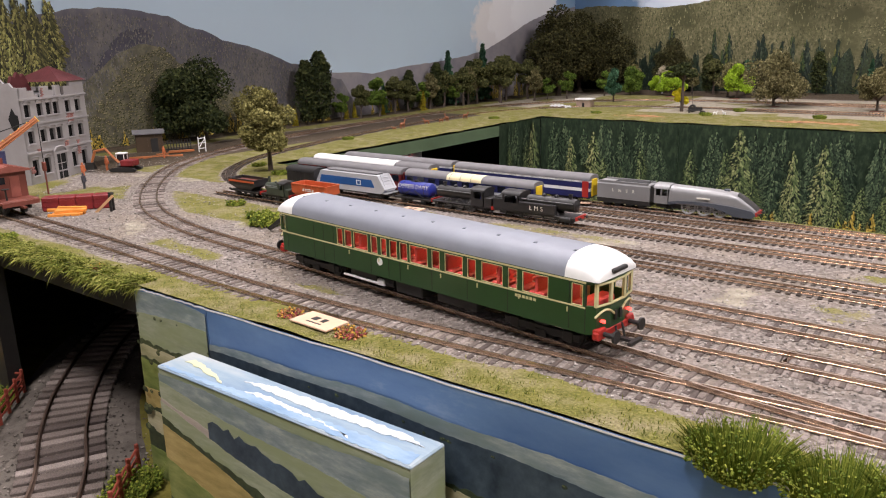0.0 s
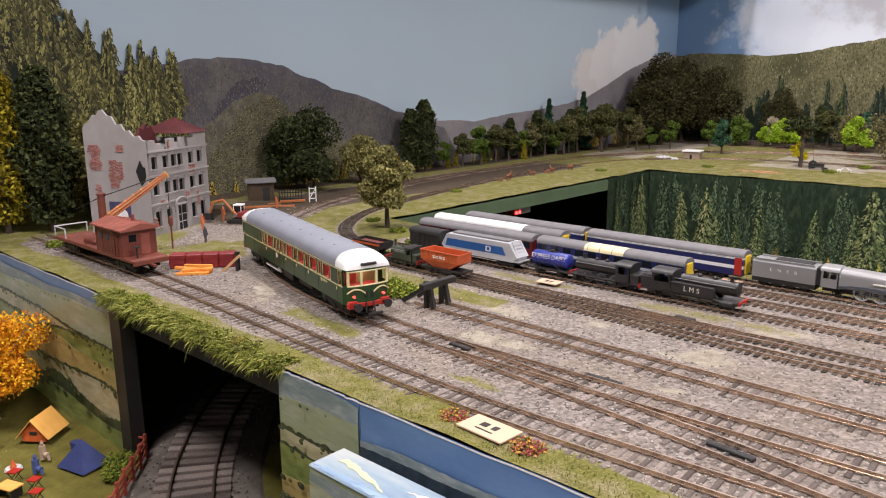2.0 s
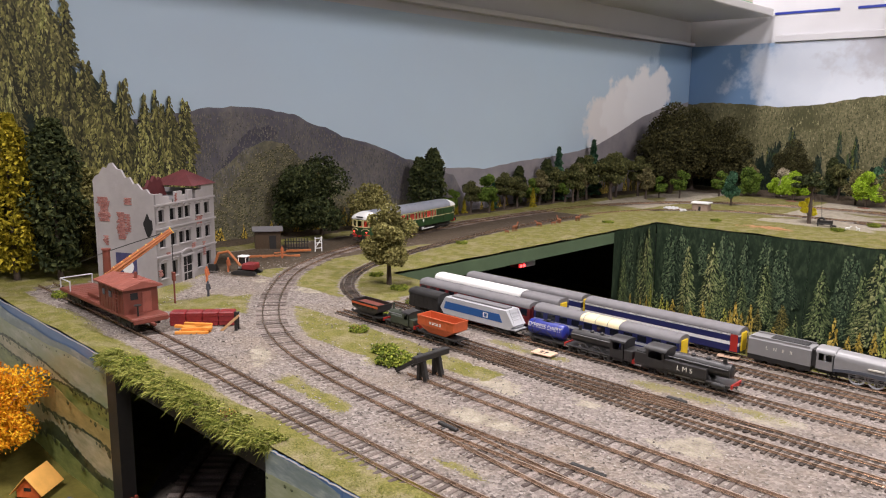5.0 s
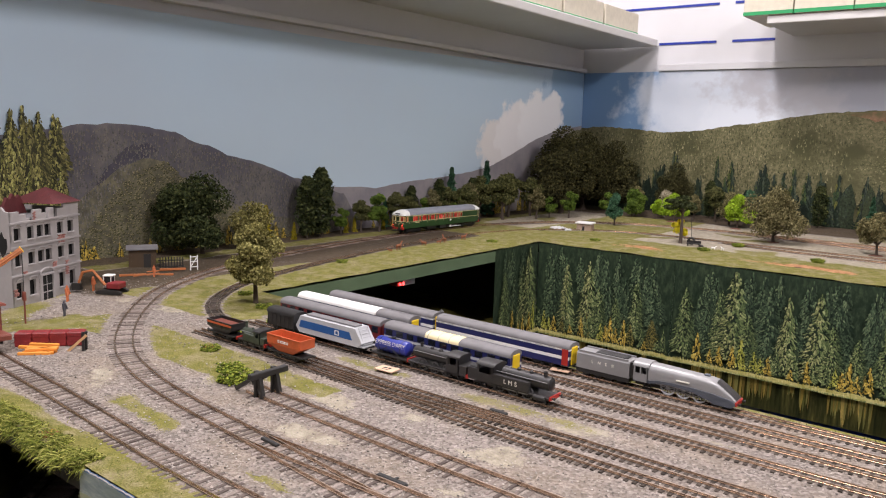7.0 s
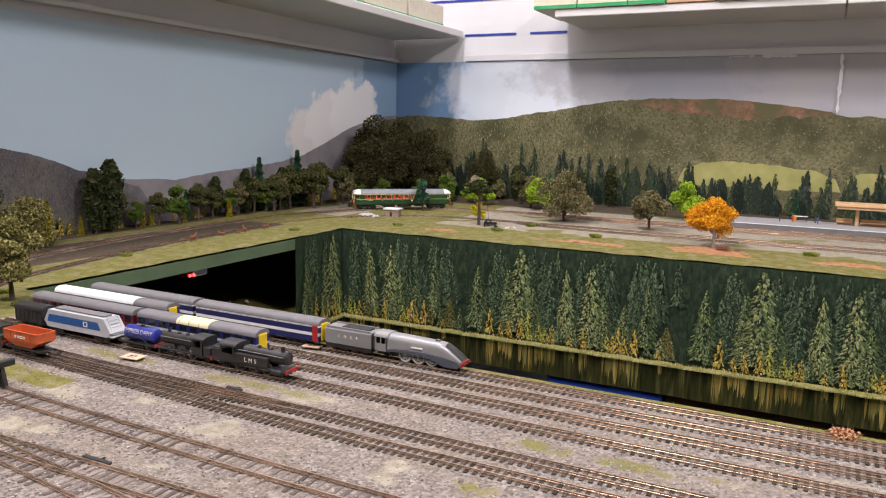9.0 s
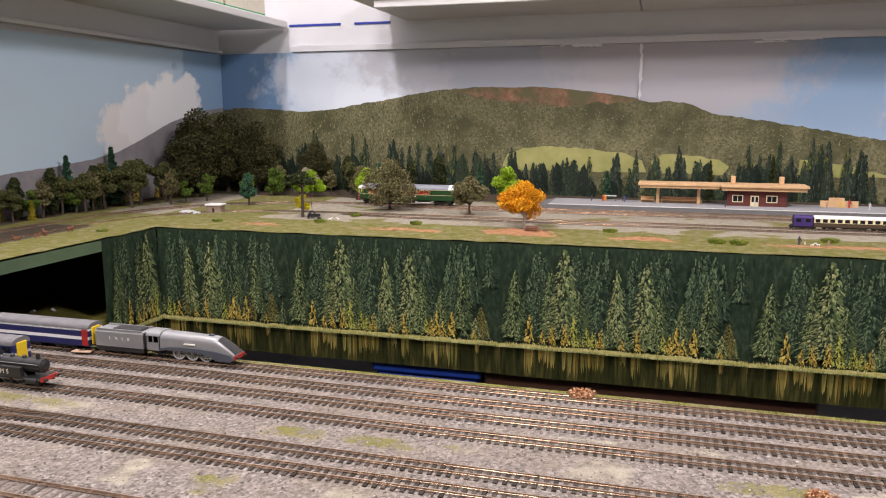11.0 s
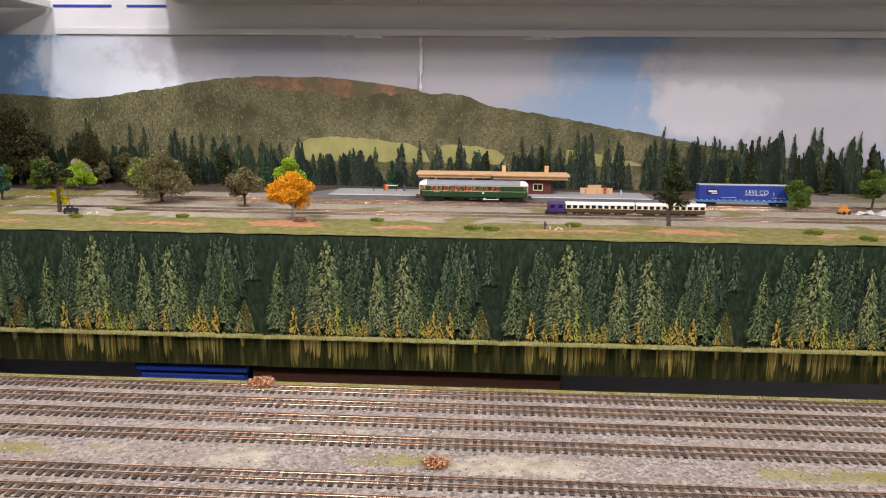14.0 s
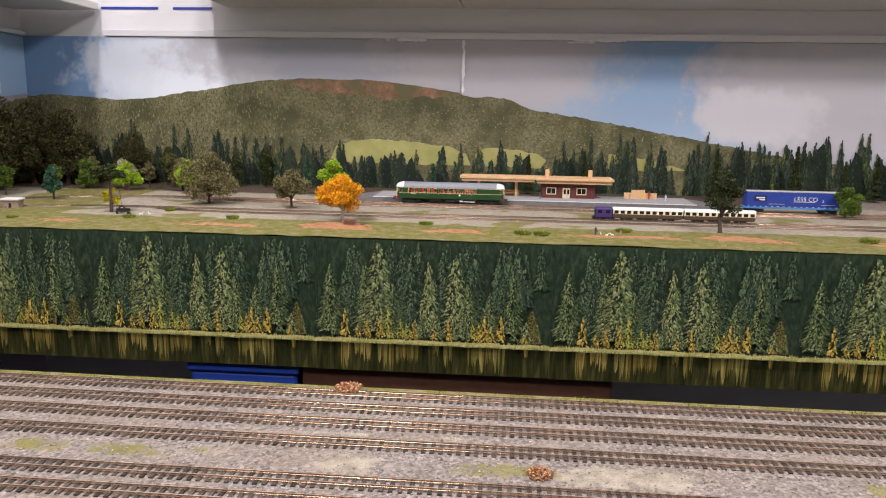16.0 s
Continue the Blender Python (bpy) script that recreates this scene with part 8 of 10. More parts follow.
def van():
    th = thing("covered_van", pose(-0.598, 0.638, RT), "plain black covered goods van", "wagon")
    wagon_base(th, 0.042)
    part("body", Mesh().box(-0.021, 0.021, -0.0088, 0.0088, 0.0062, 0.0185, bevel=0.0004), MAT["sooty"], th)
    sec = arc_section(0.0186, 0.0185, 0.0236, 8)
    part("roof", Mesh().loft([[(q, p, k) for p, k in sec] for q in (-0.0218, 0.0218)]), MAT["sooty"], th, smooth=True)
    ribs = Mesh()
    for k in range(7):
        q = -0.0195 + k * 0.0065
        for s in (-1, 1):
            ribs.box(q - 0.0004, q + 0.0004, s * 0.0088 - 0.0004, s * 0.0088 + 0.0004, 0.0064, 0.0183)
    part("rib", ribs, MAT["sooty"], th)


van()


def streamliner():
    th = thing("streamlined_locomotive", pose(-0.2265, 0.7290, RT), "silver-grey streamlined steam engine with its tender", "locomotive")
    tn = Mesh()
    w = 0.0092
    sec = [(-w, 0.0075), (-w, 0.0205), (-w + 0.0012, 0.0222), (w - 0.0012, 0.0222), (w, 0.0205), (w, 0.0075)]
    tn.prism(sec, -0.072, -0.0215)
    ten = part("tender", tn, MAT["silver"], th, "silver-grey tender")
    part("tender_frame", Mesh().box(-0.072, -0.0215, -0.0088, 0.0088, 0.0035, 0.0075), MAT["black"], ten)
    part("coal_load", Mesh().box(-0.056, -0.026, -0.0068, 0.0068, 0.0215, 0.0238, bevel=0.0012), MAT["coal"], ten)
    rim = Mesh()
    for s in (-1, 1):
        rim.box(-0.0705, -0.023, s * 0.0080 - 0.0006, s * 0.0080 + 0.0006, 0.0222, 0.0236)
    part("coal_rail", rim, MAT["silver"], ten)
    for x in (-0.064, -0.053, -0.042, -0.031):
        wheelset(ten, x, 0.0035, 0.009, MAT["black"], 0.0016)
    for s, rot in ((-1, 0), (1, 180)):
        words("LNER", 0.0038, MAT["lettering"], pose(-0.0465, s * (w + 0.0001), 0.0140, 90, 0, rot), ten, 3.2)
    part("bellows", Mesh().box(-0.0215, -0.0175, -0.0072, 0.0072, 0.008, 0.0215), MAT["black"], th)
    cabm = Mesh()
    for s in (-1, 1):
        y0, y1 = sorted((s * w, s * (w - 0.0008)))
        cabm.box(-0.0175, -0.0045, y0, y1, 0.0075, 0.0145)
        cabm.box(-0.0060, -0.0045, y0, y1, 0.0145, 0.0205)
        cabm.box(-0.0118, -0.0108, y0, y1, 0.0145, 0.0205)
        cabm.box(-0.0175, -0.0160, y0, y1, 0.0145, 0.0205)
    cabm.box(-0.0052, -0.0045, -w, w, 0.0075, 0.0205)
    cb = part("cab", cabm, MAT["silver"], th)
    sc = arc_section(2 * w + 0.0006, 0.0205, 0.0246, 10)
    part("cab_roof", Mesh().loft([[(q, p, k) for p, k in sc] for q in (-0.0182, -0.004)]), MAT["silver"], cb, smooth=True)
    # The casing: full over the firebox, drooping in a wedge to the front.
    rings = []
    for x, hw, zt, zb in ((-0.0045, 0.0088, 0.0240, 0.0085), (0.010, 0.0086, 0.0238, 0.0085), (0.030, 0.0082, 0.0232, 0.0085), (0.046, 0.0080, 0.0226, 0.0085), (0.052, 0.0080, 0.0216, 0.0085), (0.058, 0.0080, 0.0180, 0.0085), (0.064, 0.0079, 0.0135, 0.0080), (0.0685, 0.0076, 0.0092, 0.0070)):
        s2 = arc_section(2 * hw, zb + (zt - zb) * 0.55, zt, 12, 0.8)
        rings.append([(x, hw, zb)] + [(x, p, k) for p, k in s2] + [(x, -hw, zb)])
    part("casing", Mesh().loft(rings), MAT["silver"], th, "silver-grey streamlined casing", smooth=True)
    part("smokebox_front", Mesh().loft([[(x + 0.0004, p * 0.9, k + 0.0003) for _, p, k in r[3:-3]] for x, r in zip((0.052, 0.058, 0.064, 0.0685), rings[4:])], closed=False, caps=False), MAT["sooty"], th, "sooty black wedge front")
    sk = Mesh()
    for s in (-1, 1):
        y0, y1 = sorted((s * 0.0094, s * 0.0078))
        low = [(-0.0045, 0.0075), (0.004, 0.0092), (0.016, 0.0100), (0.034, 0.0090), (0.044, 0.0062), (0.052, 0.0030), (0.066, 0.0030)]
        top = [(0.0690, 0.0060), (0.066, 0.0090), (0.050, 0.0112), (0.034, 0.0122), (0.016, 0.0122), (0.004, 0.0115), (-0.0045, 0.0100)]
        pts = low + top
        n = len(pts)
        sk.add([(a, y0, b) for a, b in pts] + [(a, y1, b) for a, b in pts], [tuple(range(n)), tuple(range(2 * n - 1, n - 1, -1))] + [(i, (i + 1) % n, n + (i + 1) % n, n + i) for i in range(n)])
    part("valance", sk, MAT["slate"], th, "dark slate valance")
    part("chimney", Mesh().box(0.040, 0.045, -0.0016, 0.0016, 0.0222, 0.0242, bevel=0.0006), MAT["slate"], th)
    part("nameplate", Mesh().box(0.020, 0.031, -0.00935, -0.0078, 0.0150, 0.0160).box(0.020, 0.031, 0.0078, 0.00935, 0.0150, 0.0160), MAT["lettering"], th)
    drivers(th, (0.012, 0.0255, 0.039), 0.0064, MAT["palegrey"])
    for x in (-0.006, 0.052, 0.061):
        for s in (-1, 1):
            wheel(th, x, s * 0.0047, 0.0034, MAT["black"], 8, 14)
    part("frame", Mesh().box(-0.017, 0.066, -0.0042, 0.0042, 0.0035, 0.0090), MAT["black"], th)
    buffers(th, 0.0690, 1, 0.0064)


streamliner()

MAT.update(hut_brown=dusty("hut_brown", (0.30, 0.22, 0.17), 0.8, var=0.2), earth_brown=dusty("red_earth", (0.13, 0.055, 0.035), 0.9, var=0.3, relief=0.6), lamp_red=glowing("circuit_lamp", (1.0, 0.05, 0.05), 6.0),
           crateblue=dusty("crate_blue", (0.02, 0.06, 0.35), 0.4, var=0.1), cabinet_brown=dusty("cabinet_brown", (0.08, 0.035, 0.02), 0.5, var=0.2))


# ---- ruined building ----
def ruin():
    ang = math.degrees(math.atan2(0.106, -0.055))
    th = thing("ruined_building", pose(-0.893, 0.487, 0, 0, 0, ang), "grey three-storey ruin with brick showing and a broken red roof", "building")
    W, D, T = 0.119, 0.083, 0.0032
    cols = [0.012, 0.033, 0.049, 0.062, 0.084, 0.103]
    rows = [(0.012, 0.030), (0.049, 0.063), (0.079, 0.093)]
    hw = 0.0052
    top = 0.100
    m = Mesh()
    edges = [0.0] + [e for c in cols for e in (c - hw, c + hw)] + [W]
    z_prev = -0.004
    for z0, z1 in rows:
        m.box(0, W, 0, T, z_prev, z0)
        for k in range(0, len(edges), 2):
            m.box(edges[k], edges[k + 1], 0, T, z0, z1)
        z_prev = z1
    m.box(0, W, 0, T, z_prev, top)
    for a, b, h in ((0.0, 0.016, 0.112), (0.016, 0.027, 0.108), (0.027, 0.033, 0.103), (0.040, 0.053, 0.112), (0.053, 0.060, 0.107), (0.064, 0.074, 0.112), (0.080, 0.092, 0.110), (0.092, 0.119, 0.116)):
        m.box(a, b, 0, T, top, h)
    front = part("front_wall", m, MAT["stone"], th)
    trim = Mesh()
    for z in (0.037, 0.070, 0.098):
        trim.box(-0.001, W + 0.001, -0.0016, 0.0, z, z + 0.0022)
    part("cornice", trim, MAT["stone"], front)
    for k, c in enumerate(cols):
        for z0, z1 in rows:
            sill = Mesh().box(c - hw - 0.0012, c + hw + 0.0012, -0.0014, 0.0, z0 - 0.0014, z0)
            for i in range(8):
                a0, a1 = math.pi * i / 8, math.pi * (i + 1) / 8
                sill.cyl((c + (hw + 0.0008) * math.cos(a0), -0.0006, z1 + 0.0016 + 0.0026 * math.sin(a0)), (c + (hw + 0.0008) * math.cos(a1), -0.0006, z1 + 0.0016 + 0.0026 * math.sin(a1)), 0.0008, n=5)
            part("window_surround", sill, MAT["stone"], front)
    door = Mesh().box(0.044, 0.0462, -0.003, 0.0, -0.003, 0.032).box(0.0648, 0.067, -0.003, 0.0, -0.003, 0.032).box(0.0435, 0.0675, -0.0034, 0.0, 0.032, 0.0342)
    for i in range(10):
        a0, a1 = math.pi * i / 10, math.pi * (i + 1) / 10
        door.cyl((0.0555 + 0.0115 * math.cos(a0), -0.0016, 0.0342 + 0.0065 * math.sin(a0)), (0.0555 + 0.0115 * math.cos(a1), -0.0016, 0.0342 + 0.0065 * math.sin(a1)), 0.0012, n=6)
    part("door_surround", door, MAT["stone"], front, "arched grey doorway")
    # black panel on the wall, painted as the shaded door opening
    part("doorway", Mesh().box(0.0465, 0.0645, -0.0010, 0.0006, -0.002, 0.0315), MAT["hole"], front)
    leafm = Mesh().box(0.0545, 0.0552, -0.0016, -0.0009, -0.002, 0.0315).box(0.0465, 0.0645, -0.0016, -0.0009, 0.020, 0.0207)
    part("door_bars", leafm, MAT["stone"], front)
    rnd = random.Random(71)
    prof = [(0.0, 0.112), (0.006, 0.113), (0.010, 0.118), (0.016, 0.117), (0.022, 0.124), (0.027, 0.123), (0.032, 0.131), (0.038, 0.130), (0.043, 0.139), (0.049, 0.140), (0.055, 0.147), (0.059, 0.146), (0.063, 0.140), (0.068, 0.141), (0.074, 0.133), (0.079, 0.131), (0.083, 0.126)]
    pts = [(0.0, -0.004)] + prof + [(D, -0.004)]
    side = part("side_wall", Mesh().prism(pts, 0.0002, T), MAT["stone"], th)
    # ragged black patch stands for the dark behind the wall
    part("broken_hole", Mesh().prism([(0.006, 0.066), (0.010, 0.061), (0.013, 0.068), (0.016, 0.078), (0.013, 0.084), (0.010, 0.090), (0.007, 0.083), (0.004, 0.082), (0.0035, 0.072)], -0.0006, 0.0004), MAT["hole"], side, "ragged black hole")
    part("back_wall", Mesh().box(0, W, D - T, D, -0.004, 0.104).box(W - T, W, T, D - T, -0.004, 0.108), MAT["stone"], th)
    # solid black block behind the windows stands for the unlit rooms
    part("interior", Mesh().box(T + 0.001, W - T - 0.001, T + 0.002, D - T - 0.001, -0.003, 0.101), MAT["hole"], th, "black block standing for the shade inside")
    part("floor_slab", Mesh().box(T, W - T, T, D - T, 0.1012, 0.103), MAT["coachgrey"], th)
    brick = Mesh().box(-0.0016, 0.0016, -0.0005, 0.0003, -0.00065, 0.00065).data("brick", MAT["brick_piece"])

    def patch(cx, cz, w, h, on_side):
        z = cz - h / 2
        r = 0
        while z < cz + h / 2:
            wid = w * (0.55 + 0.45 * rnd.random())
            q = cx - wid / 2 + (0.0016 if r % 2 else 0)
            while q < cx + wid / 2:
                mm = pose(-0.0001, q, z, 0, 0, -90) if on_side else pose(q, -0.0001, z)
                part("brick", brick, None, side if on_side else front, m=mm)
                q += 0.0035
            z += 0.0016
            r += 1

    for c, z, w, h in ((0.070, 0.093, 0.018, 0.028), (0.046, 0.075, 0.013, 0.032), (0.037, 0.078, 0.006, 0.020), (0.036, 0.104, 0.009, 0.008), (0.069, 0.056, 0.006, 0.010), (0.070, 0.038, 0.005, 0.008)):
        patch(c, z, w, h, True)
    for c, z, w, h in ((0.041, 0.104, 0.004, 0.012), (0.086, 0.073, 0.014, 0.012), (0.022, 0.040, 0.008, 0.004), (0.072, 0.043, 0.010, 0.006), (0.094, 0.035, 0.005, 0.016), (0.006, 0.020, 0.006, 0.008)):
        patch(c, z, w, h, False)
    part("poster", Mesh().box(-0.0009, 0.0002, 0.028, 0.056, 0.004, 0.042), MAT["mural"], side, "dark blue painted mural")
    part("mural_disc", Mesh().cyl((-0.0016, 0.040, 0.026), (-0.0008, 0.040, 0.026), 0.0085, n=20), MAT["white"], side, "white painted disc")
    roof = Mesh()
    rx0, rx1, ry0, ry1, rz = 0.070, W + 0.003, -0.003, 0.062, 0.116
    apex = ((rx0 + rx1) / 2 + 0.004, 0.030, 0.134)
    v = [apex, (rx0, ry0, rz), (rx1, ry0, rz), (rx1, ry1, rz), (rx0, ry1, rz)]
    roof.add(v, [(0, 1, 2), (0, 2, 3), (0, 3, 4), (0, 4, 1), (1, 4, 3, 2)])
    part("roof", roof, MAT["maroon_tile"], th, "dark red hipped roof")
    rag = Mesh()
    pr = [(0.030, 0.102), (0.036, 0.116), (0.040, 0.113), (0.046, 0.124), (0.051, 0.121), (0.056, 0.128), (0.061, 0.122), (0.066, 0.126), (0.072, 0.117), (0.078, 0.102)]
    n = len(pr)
    rag.add([(a, 0.040, b) for a, b in pr] + [(a, 0.044, b) for a, b in pr], [tuple(range(n)), tuple(range(2 * n - 1, n - 1, -1))] + [(i, (i + 1) % n, n + (i + 1) % n, n + i) for i in range(n)])
    part("broken_roof", rag, MAT["maroon_tile"], th, "torn edge of the red roof")


MAT["brick_piece"] = islands("brick_piece", [(0, (0.22, 0.085, 0.075)), (1, (0.38, 0.19, 0.165))], 0.85, per_object=True)
MAT["mural"] = dusty("mural_blue", (0.05, 0.05, 0.12), 0.7, var=0.4)
MAT["maroon_tile"] = dusty("roof_maroon", (0.10, 0.02, 0.022), 0.6, var=0.25, relief=0.3)
ruin()


# ---- breakdown crane on the siding ----
def crane():
    th = thing("crane_wagon", pose(-0.812, 0.3985, RAIL_BASE + 0.0026), "red-brown crane wagon with cabin and raised lattice jib", "crane wagon")
    r = MAT["rust"]
    deck = part("deck", Mesh().box(-0.088, 0.088, -0.0175, 0.0175, 0.0115, 0.0145, bevel=0.0006).box(-0.080, 0.080, -0.012, 0.012, 0.0085, 0.0115), r, th)
    planks = Mesh()
    for k in range(11):
        planks.box(-0.086 + k * 0.0085, -0.0785 + k * 0.0085, -0.017, 0.017, 0.0145, 0.0151, bevel=0.0002)
    part("deck_plank", planks, r, deck)
    part("hatch", Mesh().box(-0.030, -0.004, -0.011, 0.011, 0.0148, 0.0190, bevel=0.0008), r, deck)
    c = Mesh().box(0.014, 0.070, -0.0165, 0.0165, 0.0145, 0.0390)
    cabin = part("cabin", c, r, th)
    for k in range(9):
        x = 0.017 + k * 0.0063
        for s in (-1, 1):
            part("batten", Mesh().box(x - 0.0004, x + 0.0004, s * 0.0165 - 0.0004, s * 0.0165 + 0.0004, 0.0147, 0.0388), r, cabin)
    part("roof", Mesh().prism([(-0.0195, 0.0388), (0.0195, 0.0388), (0.0195, 0.0402), (0.0, 0.0452), (-0.0195, 0.0402)], 0.010, 0.075), MAT["rust_roof"], cabin, "faded red pitched roof")
    seams = Mesh()
    for k in range(6):
        x = 0.014 + k * 0.0115
        for s in (-1, 1):
            seams.cyl((x, 0, 0.0453), (x, s * 0.0195, 0.0403), 0.0004, n=5)
    part("roof_seam", seams, MAT["rust_roof"], cabin)
    part("stovepipe", Mesh().cyl((0.050, 0.005, 0.043), (0.050, 0.005, 0.050), 0.0016, n=10), r, cabin)
    for x, y0, y1 in ((0.024, -0.0169, -0.0163), (0.038, -0.0169, -0.0163)):
        part("window", Mesh().box(x, x + 0.006, y0, y1, 0.0275, 0.0335), MAT["pane"], cabin)
    part("window", Mesh().box(0.0698, 0.0704, -0.010, -0.003, 0.0280, 0.0345), MAT["pane"], cabin)
    part("end_door", Mesh().box(0.0699, 0.0706, 0.001, 0.010, 0.0148, 0.0345, bevel=0.0002), MAT["rust_roof"], cabin)
    lad = Mesh()
    for x in (0.056, 0.061):
        lad.cyl((x, -0.0178, 0.0145), (x, -0.0178, 0.0385), 0.0005, n=5)
    for k in range(6):
        lad.cyl((0.056, -0.0178, 0.018 + k * 0.0036), (0.061, -0.0178, 0.018 + k * 0.0036), 0.0004, n=5)
    part("ladder", lad, r, cabin)
    part("brake_stand", Mesh().cyl((0.080, -0.008, 0.0145), (0.080, -0.008, 0.0250), 0.0009, n=8).cyl((0.080, -0.008, 0.0245), (0.080, -0.008, 0.0252), 0.0034, n=14), MAT["black"], th)
    rail = Mesh()
    for s in (-1, 1):
        rail.cyl((-0.0865, s * 0.0165, 0.0145), (-0.0865, s * 0.0165, 0.0250), 0.0007, n=6)
    rail.cyl((-0.0865, -0.0165, 0.0250), (-0.0865, 0.0165, 0.0250), 0.0007, n=6)
    rail.cyl((-0.0865, -0.0165, 0.0250), (-0.060, -0.0165, 0.0250), 0.0007, n=6).cyl((-0.060, -0.0165, 0.0250), (-0.060, -0.0165, 0.0145), 0.0007, n=6)
    part("end_rail", rail, MAT["palegrey"], th)
    part("mast", Mesh().cyl((-0.018, 0.006, 0.0145), (-0.018, 0.006, 0.062), 0.0042, 0.0036, n=14).cyl((-0.018, 0.006, 0.062), (-0.018, 0.006, 0.0635), 0.0046, n=14), r, th, smooth=True)
    p, q = Vector((-0.014, 0.004, 0.036)), Vector((0.012, 0.062, 0.080))
    d = (q - p).normalized()
    side = d.cross(Vector((0, 0, 1))).normalized() * 0.0042
    up = side.cross(d).normalized() * 0.0030
    jib = Mesh()
    for a in (-1, 1):
        for b in (-1, 1):
            jib.cyl(p + side * a + up * b, q + side * a * 0.55 + up * b * 0.6, 0.0008, n=6)
        jib.cyl(p + side * a, q + side * a * 0.55, 0.0017, 0.0012, n=6)
    jb = part("jib", jib, MAT["rust_orange"], th, "orange-brown jib")
    br = Mesh()
    for k in range(9):
        f = k / 8
        w = 1 - 0.45 * f
        c0 = p.lerp(q, f)
        br.cyl(c0 - side * w + up, c0 + side * w + up, 0.0006, n=5)
        br.cyl(c0 + side * w - up, c0 - side * w + up, 0.0005, n=5)
    part("lacing", br, MAT["yellow"], jb, "yellow cross bars")
    rope = Mesh().cyl(q, (q.x, q.y, 0.034), 0.0004, n=5).cyl((-0.018, 0.006, 0.060), q, 0.0005, n=5).cyl((-0.086, 0.006, 0.04), (-0.018, 0.006, 0.060), 0.0004, n=5)
    part("rope", rope, MAT["black"], th)
    part("hook_block", Mesh().box(q.x - 0.0025, q.x + 0.0025, q.y - 0.0015, q.y + 0.0015, 0.026, 0.036, bevel=0.0008).cyl((q.x, q.y, 0.002), (q.x, q.y, 0.027), 0.0009, n=6), r, th)
    for x in (-0.062, 0.062):
        bogie(th, x, 0.024, 0.0056, 0.0165, 0.0120)
    part("coupling", Mesh().box(0.088, 0.097, -0.0014, 0.0014, 0.0075, 0.0095).box(0.088, 0.0905, -0.0165, 0.0165, 0.0095, 0.0135), r, th)


MAT["rust_roof"] = dusty("faded_red", (0.26, 0.078, 0.055), 0.6, var=0.2)
MAT["rust_orange"] = dusty("jib_orange", (0.42, 0.14, 0.045), 0.5, var=0.2)
crane()
MAT["crimson"] = dusty("crimson_crate", (0.20, 0.018, 0.02), 0.5, var=0.3, relief=0.4)
MAT["timber"] = dusty("orange_timber", (0.72, 0.27, 0.04), 0.6, var=0.15)
for k in range(4):
    f = (k + 0.5) / 4
    tagged(part("crate", Mesh().box(-0.0075, 0.0075, -0.007, 0.007, 0.0015, 0.0150, bevel=0.0008).box(-0.0078, 0.0078, -0.0073, 0.0073, 0.006, 0.0068).box(-0.0078, 0.0078, -0.0073, 0.0073, 0.011, 0.0118), MAT["crimson"], m=pose(-0.744 + 0.040 * f, 0.428 + 0.047 * f, 0, 0, 0, 49)), "dark crimson crate on the ballast", "crate", "crimson crates")
r7 = random.Random(77)
for k in range(8):
    tagged(part("timber_baulk", Mesh().box(-0.014, 0.014, -0.0016, 0.0016, 0, 0.0028, bevel=0.0004), MAT["timber"], m=pose(-0.708 + r7.uniform(-0.008, 0.008), 0.432 + r7.uniform(-0.008, 0.01), 0.001 + 0.0028 * (k // 4), 0, 0, 52 + r7.uniform(-22, 18))), "orange sawn timber baulk", "timber", "timber pile")
th = thing("saw_trestle", pose(-0.682, 0.462, 0, 0, 0, 40), "dark trestle with a leaning plank", "trestle")
part("post", Mesh().box(-0.0012, 0.0012, -0.0012, 0.0012, 0, 0.020).box(-0.0012, 0.0012, 0.004, 0.0064, 0, 0.018).box(-0.001, 0.001, -0.002, 0.008, 0.017, 0.0186), MAT["black"], th)
part("plank", Mesh().box(-0.0012, 0.0012, -0.0005, 0.0005, 0, 0.024, pose(-0.014, -0.002, 0.0012, 0, 48, 0)), MAT["wood"], th)


